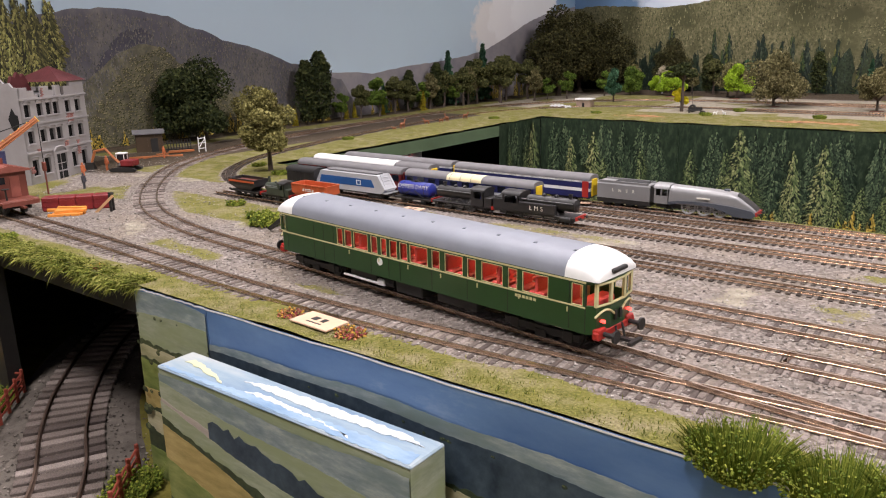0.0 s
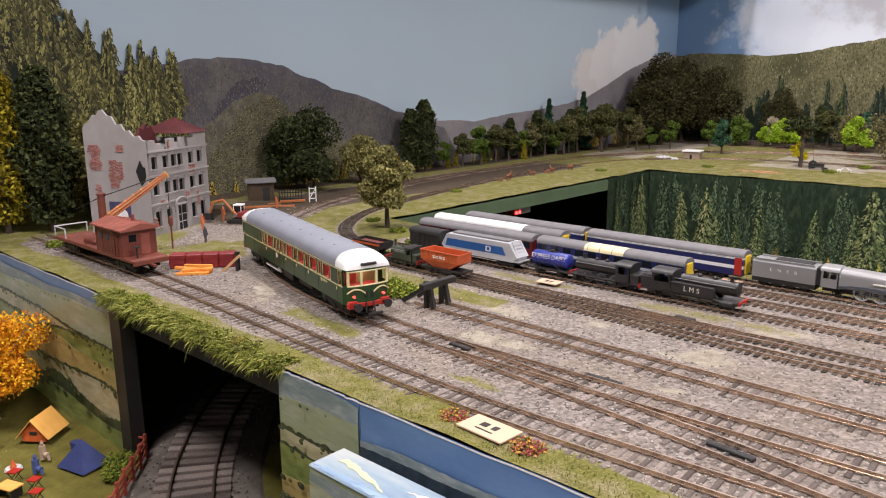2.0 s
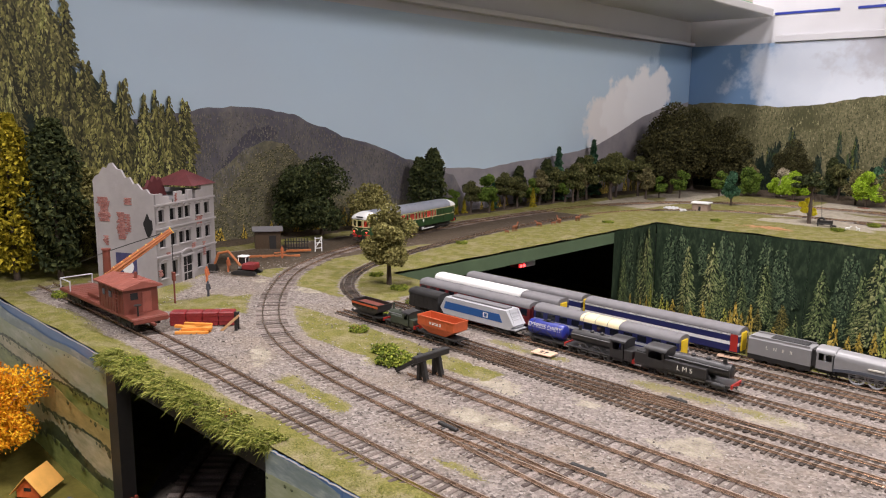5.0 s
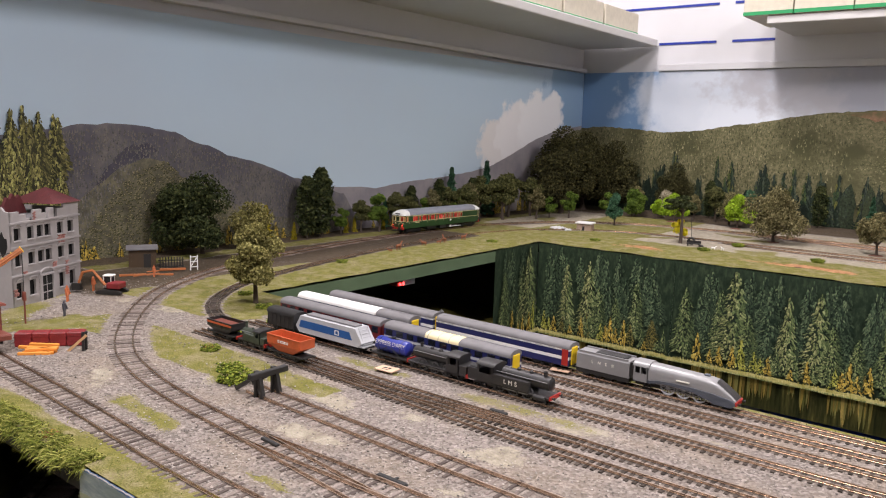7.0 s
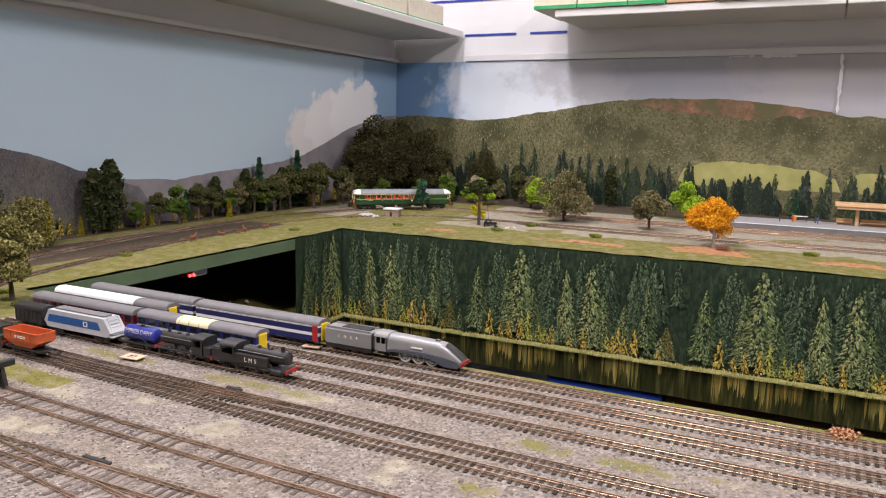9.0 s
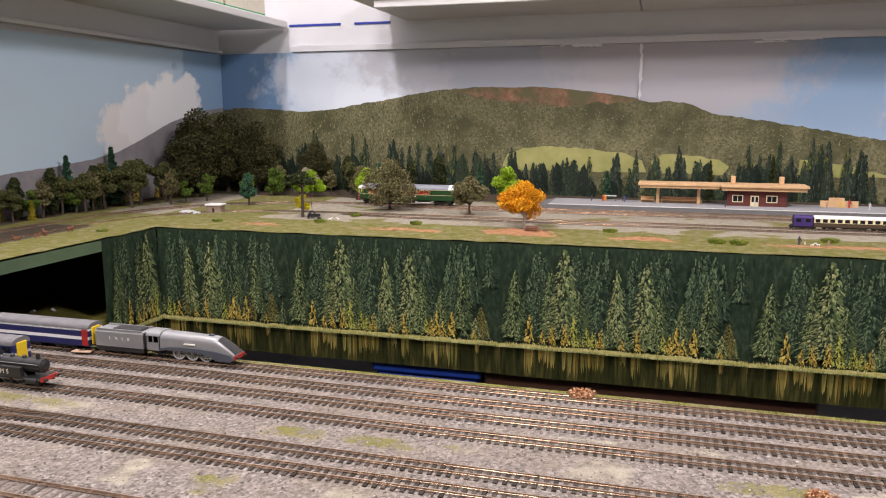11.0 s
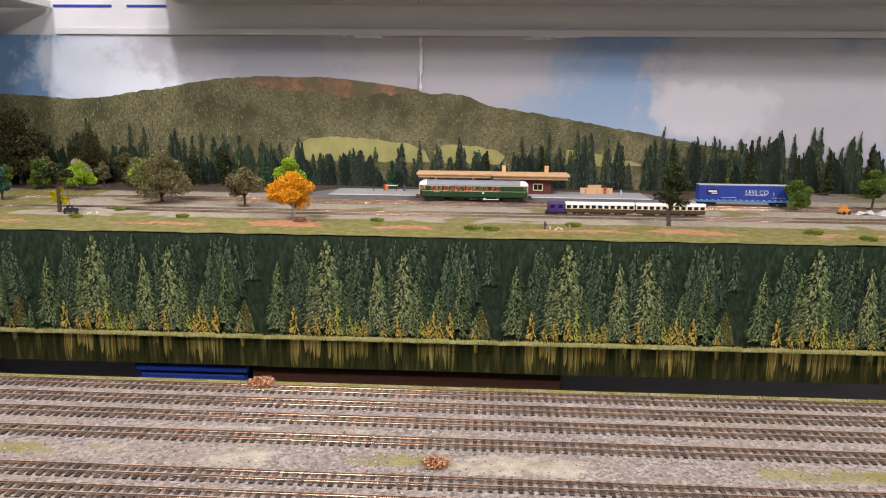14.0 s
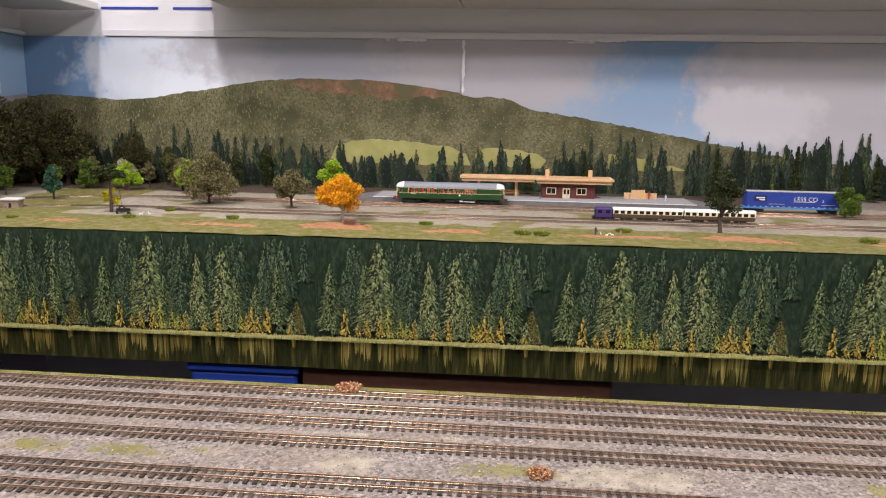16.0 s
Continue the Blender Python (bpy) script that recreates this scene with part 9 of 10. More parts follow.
# ---- digger, shed, fence and timbers by the curve ----
def digger():
    th = thing("excavator", pose(-0.897, 0.607, 0.001, 0, 0, 212), "small red and white tracked excavator", "digger")
    for s in (-1, 1):
        pts = [(0.013 * math.cos(a) * (1.0) + (0.004 if math.cos(a) > 0 else -0.004), 0.0034 + 0.0034 * math.sin(a)) for a in [2 * math.pi * k / 16 for k in range(16)]]
        m = Mesh()
        n = len(pts)
        y0, y1 = s * 0.0085 - 0.0026, s * 0.0085 + 0.0026
        m.add([(a, y0, b) for a, b in pts] + [(a, y1, b) for a, b in pts], [tuple(range(n)), tuple(range(2 * n - 1, n - 1, -1))] + [(i, (i + 1) % n, n + (i + 1) % n, n + i) for i in range(n)])
        part("crawler_track", m, MAT["black"], th)
    part("body", Mesh().box(-0.014, 0.003, -0.009, 0.009, 0.0078, 0.0155, bevel=0.001), MAT["crimson"], th)
    cb = Mesh().box(0.000, 0.011, -0.0085, 0.0015, 0.0078, 0.0125)
    for x in (0.0004, 0.0102):
        for y in (-0.0081, 0.0007):
            cb.box(x, x + 0.0008, y, y + 0.0008, 0.0125, 0.0225)
    cb.box(-0.0006, 0.0116, -0.009, 0.002, 0.0222, 0.0240, bevel=0.0005)
    part("cab", cb, MAT["white"], th, "white cab")
    part("cab_glass", Mesh().box(0.0008, 0.0106, -0.0079, 0.0009, 0.0126, 0.0220), MAT["pane"], th)
    arm = Mesh()
    p = [(0.006, 0.005, 0.012), (0.022, 0.005, 0.030), (0.036, 0.005, 0.027), (0.042, 0.005, 0.012)]
    for a, b in zip(p, p[1:]):
        arm.cyl(a, b, 0.0018, 0.0014, n=6)
    part("arm", arm, MAT["rust_orange"], th)
    part("bucket", Mesh().prism([(0.001, 0.004), (0.009, 0.004), (0.009, 0.013), (0.006, 0.013)], 0.038, 0.049), MAT["black"], th)


digger()
th = thing("tool_shed", pose(-1.045, 0.735, 0, 0, 0, 60), "dark brown timber shed with a flat felt roof", "shed")
sm = Mesh().box(-0.019, 0.019, -0.014, 0.014, 0, 0.028)
shed_wall = part("wall", sm, MAT["chocolate"], th)
for k in range(12):
    x = -0.0185 + k * 0.0033
    part("batten", Mesh().box(x, x + 0.0004, -0.0145, -0.0138, 0, 0.028), MAT["chocolate"], shed_wall)
part("roof", Mesh().prism([(-0.018, 0.0285), (0.018, 0.0285), (0.018, 0.0300), (0.0, 0.0345), (-0.018, 0.0300)], -0.0225, 0.0225), MAT["coachgrey"], th)
part("door", Mesh().box(0.002, 0.012, -0.0152, -0.0140, 0, 0.022), MAT["black"], th)
for k in range(5):
    tagged(part("timber_baulk", Mesh().box(-0.018, 0.018, -0.0018, 0.0018, 0, 0.0032, bevel=0.0004), MAT["rust_orange"], m=pose(-0.985 + 0.012 * (k % 3), 0.685 + 0.014 * k, 0.001 + 0.0031 * (k == 4), 0, 0, 60 + 14 * (k % 2))), "rust-brown timber baulk beside the shed", "timber", "timbers by the shed")
th = thing("picket_fence", pose(-0.995, 0.752, 0, 0, 0, 55), "black picket fence beside the track", "fence")
for k in range(9):
    part("picket", Mesh().box(-0.016 + k * 0.004, -0.0145 + k * 0.004, -0.0006, 0.0006, 0, 0.020), MAT["black"], th)
part("rail", Mesh().box(-0.018, 0.019, 0.0007, 0.0014, 0.005, 0.0065).box(-0.018, 0.019, 0.0007, 0.0014, 0.014, 0.0155), MAT["black"], th)
th = thing("white_gate", pose(-0.966, 0.772, 0, 0, 0, 80), "small white wooden gate by the curve", "gate")
part("post", Mesh().box(-0.006, -0.0048, -0.0006, 0.0006, 0, 0.024).box(0.0048, 0.006, -0.0006, 0.0006, 0, 0.024), MAT["white"], th)
part("bar", Mesh().box(-0.006, 0.006, -0.0004, 0.0004, 0.006, 0.0072).box(-0.006, 0.006, -0.0004, 0.0004, 0.014, 0.0152).box(-0.006, 0.006, -0.0004, 0.0004, 0.021, 0.0222).cyl((-0.006, 0, 0.006), (0.006, 0, 0.022), 0.0006, n=5), MAT["white"], th)


# ---- buffer stop, point blades, tags ----
def buffer_stop():
    th = thing("buffer_stop", pose(-0.470, 0.5018, 0), "black timber buffer stop at the track's end", "buffer stop")
    for s in (-1, 1):
        part("post", Mesh().box(0.004, 0.0075, s * 0.0085 - 0.0018, s * 0.0085 + 0.0018, 0, 0.0235, bevel=0.0003), MAT["black"], th)
        part("brace", Mesh().box(-0.0015, 0.0015, s * 0.0085 - 0.0015, s * 0.0085 + 0.0015, 0, 0.029, pose(-0.020, 0, 0.003, 0, 58, 0)), MAT["black"], th)
        part("foot", Mesh().box(0.008, 0.0115, s * 0.0085 - 0.0016, s * 0.0085 + 0.0016, 0, 0.020, pose(0.004, 0, 0.0, 0, -14, 0)), MAT["black"], th)
    part("beam", Mesh().box(0.0075, 0.0125, -0.0190, 0.0190, 0.0185, 0.0235, bevel=0.0006), MAT["black"], th)


buffer_stop()
for x, y, a, ln in ((-0.284, 0.4555, 0, 0.024), (-0.193, 0.4185, -6, 0.024), (-0.385, 0.4425, -4, 0.018), (-0.30, 0.5975, -3, 0.016)):
    th = thing("point_motor", pose(x, y, 0.0015, 0, 0, a), "black point lever cover beside the rails", "point lever", "point levers")
    part("cover", Mesh().box(-ln / 2, ln / 2, -0.0018, 0.0018, 0.0, 0.0022, bevel=0.0005), MAT["black"], th)
    part("rod", Mesh().box(-0.0008, 0.0008, -0.006, 0.006, 0.0003, 0.0010), MAT["black"], th)
MAT["card_tag"] = dusty("card_tag", (0.66, 0.45, 0.31), 0.7, var=0.06)
for x, y, a, w, d in ((-0.2915, 0.3585, -3, 0.030, 0.017), (-0.432, 0.6135, 4, 0.020, 0.013), (-0.315, 0.722, 10, 0.018, 0.010)):
    th = thing("track_tag", pose(x, y, 0.0042, 0, 0, a), "buff card tag with black marks lying by the track", "card tag", "card tags")
    part("card", Mesh().box(-w / 2, w / 2, -d / 2, d / 2, -0.0004, 0.0004), MAT["card_tag"], th)
    part("mark", Mesh().box(-w * 0.2, -w * 0.05, -d * 0.05, d * 0.2, 0.0004, 0.0006).box(w * 0.05, w * 0.16, -d * 0.05, d * 0.2, 0.0004, 0.0006).box(-w * 0.2, w * 0.18, -d * 0.26, -d * 0.2, 0.0004, 0.0006), MAT["black"], th)


# ---- station ----
MAT["platform_face"] = dusty("platform_grey", (0.16, 0.155, 0.155), 0.8, var=0.15)
MAT["platform_top"] = dusty("platform_top", (0.33, 0.33, 0.34), 0.8, var=0.12)
MAT["brick_maroon"] = dusty("station_brick", (0.105, 0.022, 0.018), 0.7, var=0.25, scale=400, relief=0.3)
MAT["pine"] = dusty("bare_pine", (0.66, 0.42, 0.22), 0.6, var=0.14)


def platform():
    th = thing("station_platform", None, "grey station platform with ramped ends and a pale edge", "platform")
    y0, y1, z = 1.982, 2.125, 0.0125
    prof = [(-0.16, 0.0), (-0.07, z), (0.70, z), (0.80, 0.0)]
    m = Mesh()
    n = len(prof)
    m.add([(a, y0, b) for a, b in prof] + [(a, y1, b) for a, b in prof], [tuple(range(n)), tuple(range(2 * n - 1, n - 1, -1))] + [(i, (i + 1) % n, n + (i + 1) % n, n + i) for i in range(n)])
    part("face", m, MAT["platform_face"], th)
    part("surface", Mesh().box(-0.07, 0.70, y0 + 0.006, y1, z, z + 0.0008), MAT["platform_top"], th)
    part("edge", Mesh().box(-0.07, 0.70, y0 - 0.001, y0 + 0.005, z, z + 0.0012), MAT["white"], th, "pale edge stones")


platform()


def station():
    th = thing("station_building", pose(0.415, 2.075, 0.0133), "maroon brick station building with pine canopy and two chimneys", "building")
    part("wall", Mesh().box(-0.075, 0.055, -0.020, 0.026, 0, 0.0365), MAT["brick_maroon"], th)
    rm = part("roof", Mesh().box(-0.092, 0.098, -0.040, 0.040, 0.0440, 0.0500, bevel=0.0008).box(-0.088, 0.094, -0.034, 0.034, 0.0365, 0.0440), MAT["pine"], th, "bare pine roof boards")
    for x in (-0.062, 0.044):
        part("chimney", Mesh().box(x - 0.005, x + 0.005, 0.000, 0.012, 0.050, 0.068, bevel=0.001), MAT["pine"], rm)
    part("canopy", Mesh().box(-0.278, -0.0925, -0.034, 0.030, 0.0445, 0.0510, bevel=0.0008).box(-0.274, -0.094, -0.030, -0.027, 0.0385, 0.0445), MAT["pine"], th, "bare pine canopy")
    for x in (-0.232, -0.138):
        part("post", Mesh().box(x - 0.0035, x + 0.0035, -0.004, 0.003, 0, 0.0445), MAT["pine"], th)
    for x0, x1 in ((-0.272, -0.240), (-0.224, -0.130)):
        part("bench", Mesh().box(x0, x1, 0.016, 0.018, 0, 0.014).box(x0, x1, 0.006, 0.016, 0.006, 0.0075).box(x0, x0 + 0.002, 0.006, 0.016, 0, 0.006).box(x1 - 0.002, x1, 0.006, 0.016, 0, 0.006), MAT["pine"], th)
    for x in (-0.052, 0.022):
        w = part("window", Mesh().box(x - 0.011, x + 0.011, -0.0208, -0.0200, 0.010, 0.025), MAT["pane"], th)
        part("window_frame", Mesh().box(x - 0.012, x + 0.012, -0.0218, -0.0205, 0.009, 0.0108).box(x - 0.012, x + 0.012, -0.0218, -0.0205, 0.0242, 0.026).box(x - 0.012, x - 0.0102, -0.0218, -0.0205, 0.0108, 0.0242).box(x + 0.0102, x + 0.012, -0.0218, -0.0205, 0.0108, 0.0242).box(x - 0.0005, x + 0.0005, -0.0216, -0.0206, 0.0108, 0.0242), MAT["cream"], w, "cream window frame")
    d = part("door", Mesh().box(-0.024, -0.006, -0.0210, -0.0200, 0, 0.025), MAT["cream"], th, "cream double doors")
    for x in (-0.0215, -0.0130):
        part("pane", Mesh().box(x, x + 0.0055, -0.0214, -0.0209, 0.010, 0.022), MAT["pane"], d)


station()
for x0, x1, h in ((0.545, 0.625, 0.0150), (0.565, 0.598, 0.021)):
    th = thing("platform_screen", pose(0, 2.085 + (0.012 if h > 0.02 else 0), 0.0133), "low bare pine screen on the platform", "screen", "pine screens")
    part("panel", Mesh().box(x0, x1, 0, 0.002, 0, h), MAT["pine"], th)
    for k in range(3):
        x = x0 + (x1 - x0) * (k + 0.5) / 3
        part("batten", Mesh().box(x - 0.0008, x + 0.0008, -0.0012, 0, 0, h), MAT["pine"], th)
th = thing("platform_kiosk", pose(0.062, 2.09, 0.0133), "small orange kiosk with a white table top", "kiosk")
part("booth", Mesh().box(-0.012, -0.002, -0.005, 0.005, 0, 0.014, bevel=0.0005), MAT["timber"], th)
part("table_top", Mesh().box(-0.004, 0.022, -0.006, 0.006, 0.012, 0.0132), MAT["white"], th)
part("leg", Mesh().box(0.019, 0.0205, -0.004, 0.004, 0, 0.012), MAT["black"], th)


def container_wagon():
    th = thing("container_wagon", pose(0.902, 1.957, RAIL_BASE + 0.0026), "blue container with white lettering on a light blue flat wagon", "wagon")
    part("flat", Mesh().box(-0.108, 0.108, -0.0165, 0.0165, 0.0095, 0.0135, bevel=0.0006), MAT["lightblue"], th, "light blue wagon frame")
    c = Mesh().box(-0.103, 0.103, -0.0165, 0.0165, 0.0138, 0.0480, bevel=0.0006)
    box = part("container", c, MAT["containerblue"], th)
    ribs = Mesh()
    for k in range(40):
        x = -0.098 + k * 0.005
        ribs.box(x, x + 0.002, -0.01695, -0.0164, 0.017, 0.0455)
    part("corrugation", ribs, MAT["containerblue"], box)
    part("rim", Mesh().box(-0.103, 0.103, -0.0172, 0.0172, 0.0480, 0.0490), MAT["palegrey"], box)
    words("LESS CO", 0.0135, MAT["white"], pose(0.026, -0.0172, 0.0285, 90, 0, 0), box, 1.05)
    words("2", 0.0080, MAT["white"], pose(0.0635, -0.0172, 0.0270, 90, 0, 0), box)
    b = Mesh()
    for x0, x1, z0, z1 in ((-0.002, 0.046, 0.0262, 0.0272), (-0.083, -0.064, 0.033, 0.0362), (-0.076, -0.063, 0.0288, 0.0312), (-0.055, -0.02, 0.0205, 0.0212), (0.060, 0.09, 0.0205, 0.0212)):
        b.box(x0, x1, -0.0173, -0.0168, z0, z1)
    part("letter_bar", b, MAT["white"], box, "white lettering bars")
    part("end_panel", Mesh().box(-0.0875, -0.060, -0.01705, -0.0166, 0.026, 0.040), MAT["navy"], box)
    st = Mesh()
    for k in range(16):
        st.box(-0.1 + k * 0.0128, -0.0955 + k * 0.0128, -0.0168, -0.0164, 0.0145, 0.0155)
    part("warning_strip", st, MAT["white"], th)
    for x in (-0.082, 0.082):
        bogie(th, x, 0.026, 0.0056, 0.0165, 0.0120)


MAT["containerblue"] = dusty("container_blue", (0.025, 0.055, 0.30), 0.4, var=0.1)
MAT["lightblue"] = dusty("wagon_light_blue", (0.07, 0.24, 0.52), 0.4, var=0.1)
container_wagon()


# ---- small things on the far side ----
th = thing("stone_hut", pose(-0.803, 1.705, 0, 0, 0, 8), "small stone hut with a white flat roof", "hut")
part("wall", Mesh().box(-0.018, 0.016, -0.012, 0.012, 0, 0.017), MAT["hut_brown"], th)
part("roof", Mesh().box(-0.021, 0.019, -0.015, 0.015, 0.017, 0.0205, bevel=0.0006), MAT["white"], th)
# flat black panel put in for the hut's unlit doorway
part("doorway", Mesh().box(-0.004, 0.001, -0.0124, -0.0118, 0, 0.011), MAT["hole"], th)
r8 = random.Random(81)
for k in range(18):
    m = Mesh().blob((0, 0, 0.003), r8.uniform(0.003, 0.008), r8, 0.8)
    tagged(part("boulder", m, MAT["concrete"], m=pose(-0.855 + r8.uniform(-0.022, 0.04), 1.668 + r8.uniform(-0.015, 0.018), 0)), "pale grey broken rock", "rock", "rocks by the hut")
th = thing("picnic_table", pose(-0.045, 1.592, 0.001, 0, 0, 5), "red-brown wooden picnic table under the orange tree", "picnic table")
part("table_top", Mesh().box(-0.012, 0.012, -0.0045, 0.0045, 0.0095, 0.0107), MAT["rust_roof"], th)
for s in (-1, 1):
    part("seat", Mesh().box(-0.012, 0.012, s * 0.009 - 0.0018, s * 0.009 + 0.0018, 0.0055, 0.0065), MAT["rust_roof"], th)
    part("leg", Mesh().cyl((s * 0.008, -0.009, 0), (s * 0.008, -0.003, 0.0098), 0.0008, n=5).cyl((s * 0.008, 0.009, 0), (s * 0.008, 0.003, 0.0098), 0.0008, n=5).box(s * 0.008 - 0.0006, s * 0.008 + 0.0006, -0.009, 0.009, 0.0046, 0.0055), MAT["rust_roof"], th)
th = thing("garden_bench", pose(-0.528, 1.648, 0.001, 0, 0, 10), "dark bench beside the swing tree", "bench")
part("seat", Mesh().box(-0.014, 0.014, -0.004, 0.004, 0.0055, 0.0068).box(-0.014, 0.014, 0.004, 0.005, 0.0068, 0.012), MAT["black"], th)
part("leg", Mesh().box(-0.012, -0.0105, -0.004, 0.004, 0, 0.0055).box(0.0105, 0.012, -0.004, 0.004, 0, 0.0055), MAT["black"], th)
swing = Mesh()
for k in range(18):
    a0, a1 = 2 * math.pi * k / 18, 2 * math.pi * (k + 1) / 18
    swing.cyl((0.006 * math.cos(a0), 0, 0.006 * math.sin(a0)), (0.006 * math.cos(a1), 0, 0.006 * math.sin(a1)), 0.0022, n=6)
swing.cyl((0, 0, 0.006), (-0.004, 0, 0.048), 0.0005, n=5)
tagged(part("tyre_swing", swing, MAT["black"], m=pose(-0.540, 1.668, 0.0095)), "black tyre swing on a rope", "swing")


def animal(name, x, y, a, s, mat, label, cat, group, legs=0.5):
    th = thing(name, pose(x, y, 0.001, 0, 0, a) @ Matrix.Scale(s, 4), label, cat, group)
    b = Mesh().loft([[(q, 0.0022 * w * math.cos(k * 0.785), 0.0082 + 0.0024 * w * math.sin(k * 0.785)) for k in range(8)] for q, w in ((-0.006, 0.4), (-0.0048, 0.95), (0, 1.0), (0.004, 1.0), (0.006, 0.5))])
    part("body", b, mat, th, smooth=True)
    part("neck", Mesh().cyl((0.005, 0, 0.009), (0.0085, 0, 0.0135), 0.0013, 0.0009, n=7), mat, th)
    part("head", Mesh().cyl((0.008, 0, 0.0138), (0.0112, 0, 0.0130), 0.0012, 0.0007, n=7), mat, th)
    for px in (-0.0045, 0.0042):
        for s2 in (-1, 1):
            part("leg", Mesh().cyl((px, s2 * 0.0012, 0), (px, s2 * 0.0012, 0.0075), 0.0005, 0.0008, n=5), mat, th)
    return th


MAT["deer"] = dusty("deer_brown", (0.22, 0.075, 0.03), 0.7)
for x, y, a, s in ((-0.888, 1.145, 100, 1.2), (-0.892, 1.222, 190, 0.9), (-0.888, 1.262, 60, 0.75), (-0.892, 1.285, 150, 1.1), (-0.890, 1.345, 80, 1.0), (-0.884, 1.118, 240, 0.6)):
    animal("deer", x, y, a, s, MAT["deer"], "small red-brown model deer on the verge", "deer", "deer on the verge")
for x, y, a, s, mat, lab in ((-0.505, 1.628, 170, 0.75, "black", "small black model dog"), (-0.482, 1.632, 20, 0.6, "white", "small white model dog"), (-0.465, 1.636, 150, 0.6, "white", "small white model dog"), (0.437, 1.545, 30, 0.5, "white", "small white model dog"), (0.448, 1.552, 160, 0.5, "white", "small white model dog"), (0.428, 1.556, 90, 0.5, "white", "small white model dog")):
    animal("model_dog", x, y, a, s, MAT[mat], lab + " on the path", "dog", "dogs on the path")
FIG = {k: dusty("figure_" + k, c, 0.7) for k, c in dict(orange=(0.55, 0.16, 0.06), dark=(0.06, 0.06, 0.075), red=(0.45, 0.05, 0.04), yellow=(0.7, 0.5, 0.06), buff=(0.42, 0.30, 0.22), blue=(0.06, 0.09, 0.24), white=(0.6, 0.6, 0.6)).items()}


def figurine(x, y, z, h, col, a=0, seated=False):
    """A moulded figurine in one plain piece."""
    k = h / 0.022
    m = Mesh()
    if seated:
        m.cyl((0, 0, 0.004 * k), (0, 0, 0.012 * k), 0.003 * k, 0.0026 * k, n=8).cyl((0, 0, 0.0045 * k), (0.006 * k, 0, 0.004 * k), 0.0022 * k, n=7).cyl((0.006 * k, 0, 0.004 * k), (0.007 * k, 0, 0), 0.0012 * k, n=6).cyl((0, 0, 0), (0, 0, 0.004 * k), 0.0028 * k, n=8)
        top = 0.0145 * k
    else:
        for s in (-1, 1):
            m.cyl((0, s * 0.0013 * k, 0), (0, s * 0.001 * k, 0.010 * k), 0.0011 * k, 0.0013 * k, n=6)
        m.cyl((0, 0, 0.0095 * k), (0, 0, 0.018 * k), 0.0024 * k, 0.0028 * k, n=8)
        for s in (-1, 1):
            m.cyl((0, s * 0.003 * k, 0.0175 * k), (0.002 * k, s * 0.0036 * k, 0.010 * k), 0.0009 * k, n=5)
        top = 0.0202 * k
    m.cyl((0, 0, top - 0.002 * k), (0, 0, top - 0.0008 * k), 0.0009 * k, 0.0016 * k, n=8).cyl((0, 0, top - 0.0008 * k), (0, 0, top + 0.0016 * k), 0.0016 * k, 0.0007 * k, n=8)
    tagged(part("figurine", m, FIG[col], m=pose(x, y, z, 0, 0, a), smooth=True), "tiny painted plastic figurine in " + {"dark": "dark clothes"}.get(col, col), "figurine", "figurines")


for x, y, z, h, col in ((-0.822, 0.511, 0.001, 0.019, "dark"), (-0.888, 0.546, 0.001, 0.021, "orange"), (-0.925, 0.597, 0.001, 0.020, "orange"), (-0.955, 0.70, 0.001, 0.018, "orange"), (0.025, 2.075, 0.0133, 0.016, "dark"), (0.052, 2.08, 0.0133, 0.016, "red"), (0.10, 2.085, 0.0133, 0.016, "dark"), (0.105, 2.07, 0.0133, 0.016, "blue"),
                        (0.40, 2.045, 0.0133, 0.015, "white"), (0.335, 2.03, 0.0133, 0.017, "dark"), (0.585, 2.07, 0.0133, 0.016, "yellow"), (0.605, 2.08, 0.0133, 0.020, "red"), (0.555, 2.06, 0.0133, 0.015, "buff"), (0.64, 2.05, 0.0133, 0.016, "white"), (0.418, 1.552, 0.001, 0.018, "dark"), (0.462, 1.545, 0.001, 0.014, "buff")):
    figurine(x, y, z, h, col, 40)

# goods yard at the far end
th = thing("yellow_loader", pose(1.09, 1.86, 0.001, 0, 0, 20), "small yellow-orange yard loader", "digger")
part("body", Mesh().box(-0.012, 0.010, -0.007, 0.007, 0.004, 0.012, bevel=0.001).box(-0.006, 0.003, -0.006, 0.006, 0.012, 0.020, bevel=0.0008), MAT["timber"], th)
for px in (-0.008, 0.006):
    for s in (-1, 1):
        part("wheel", Mesh().cyl((px, s * 0.0072 - 0.001, 0.004), (px, s * 0.0072 + 0.001, 0.004), 0.004, n=14), MAT["black"], th)
for k in range(4):
    tagged(part("spoil_heap", Mesh().blob((0, 0, 0.003), 0.016, r8, 0.7), MAT["concrete"], m=pose(1.12 + 0.022 * k, 1.85 + r8.uniform(-0.02, 0.02), 0)), "heap of pale stone in the goods yard", "heap", "stone heaps")
th = thing("brick_hut", pose(1.27, 1.87, 0), "small red brick yard hut", "hut")
part("wall", Mesh().box(-0.022, 0.03, -0.015, 0.015, 0, 0.022), MAT["brick_maroon"], th)
part("roof", Mesh().prism([(-0.018, 0.022), (0.018, 0.022), (0, 0.033)], -0.025, 0.033), MAT["coachgrey"], th)
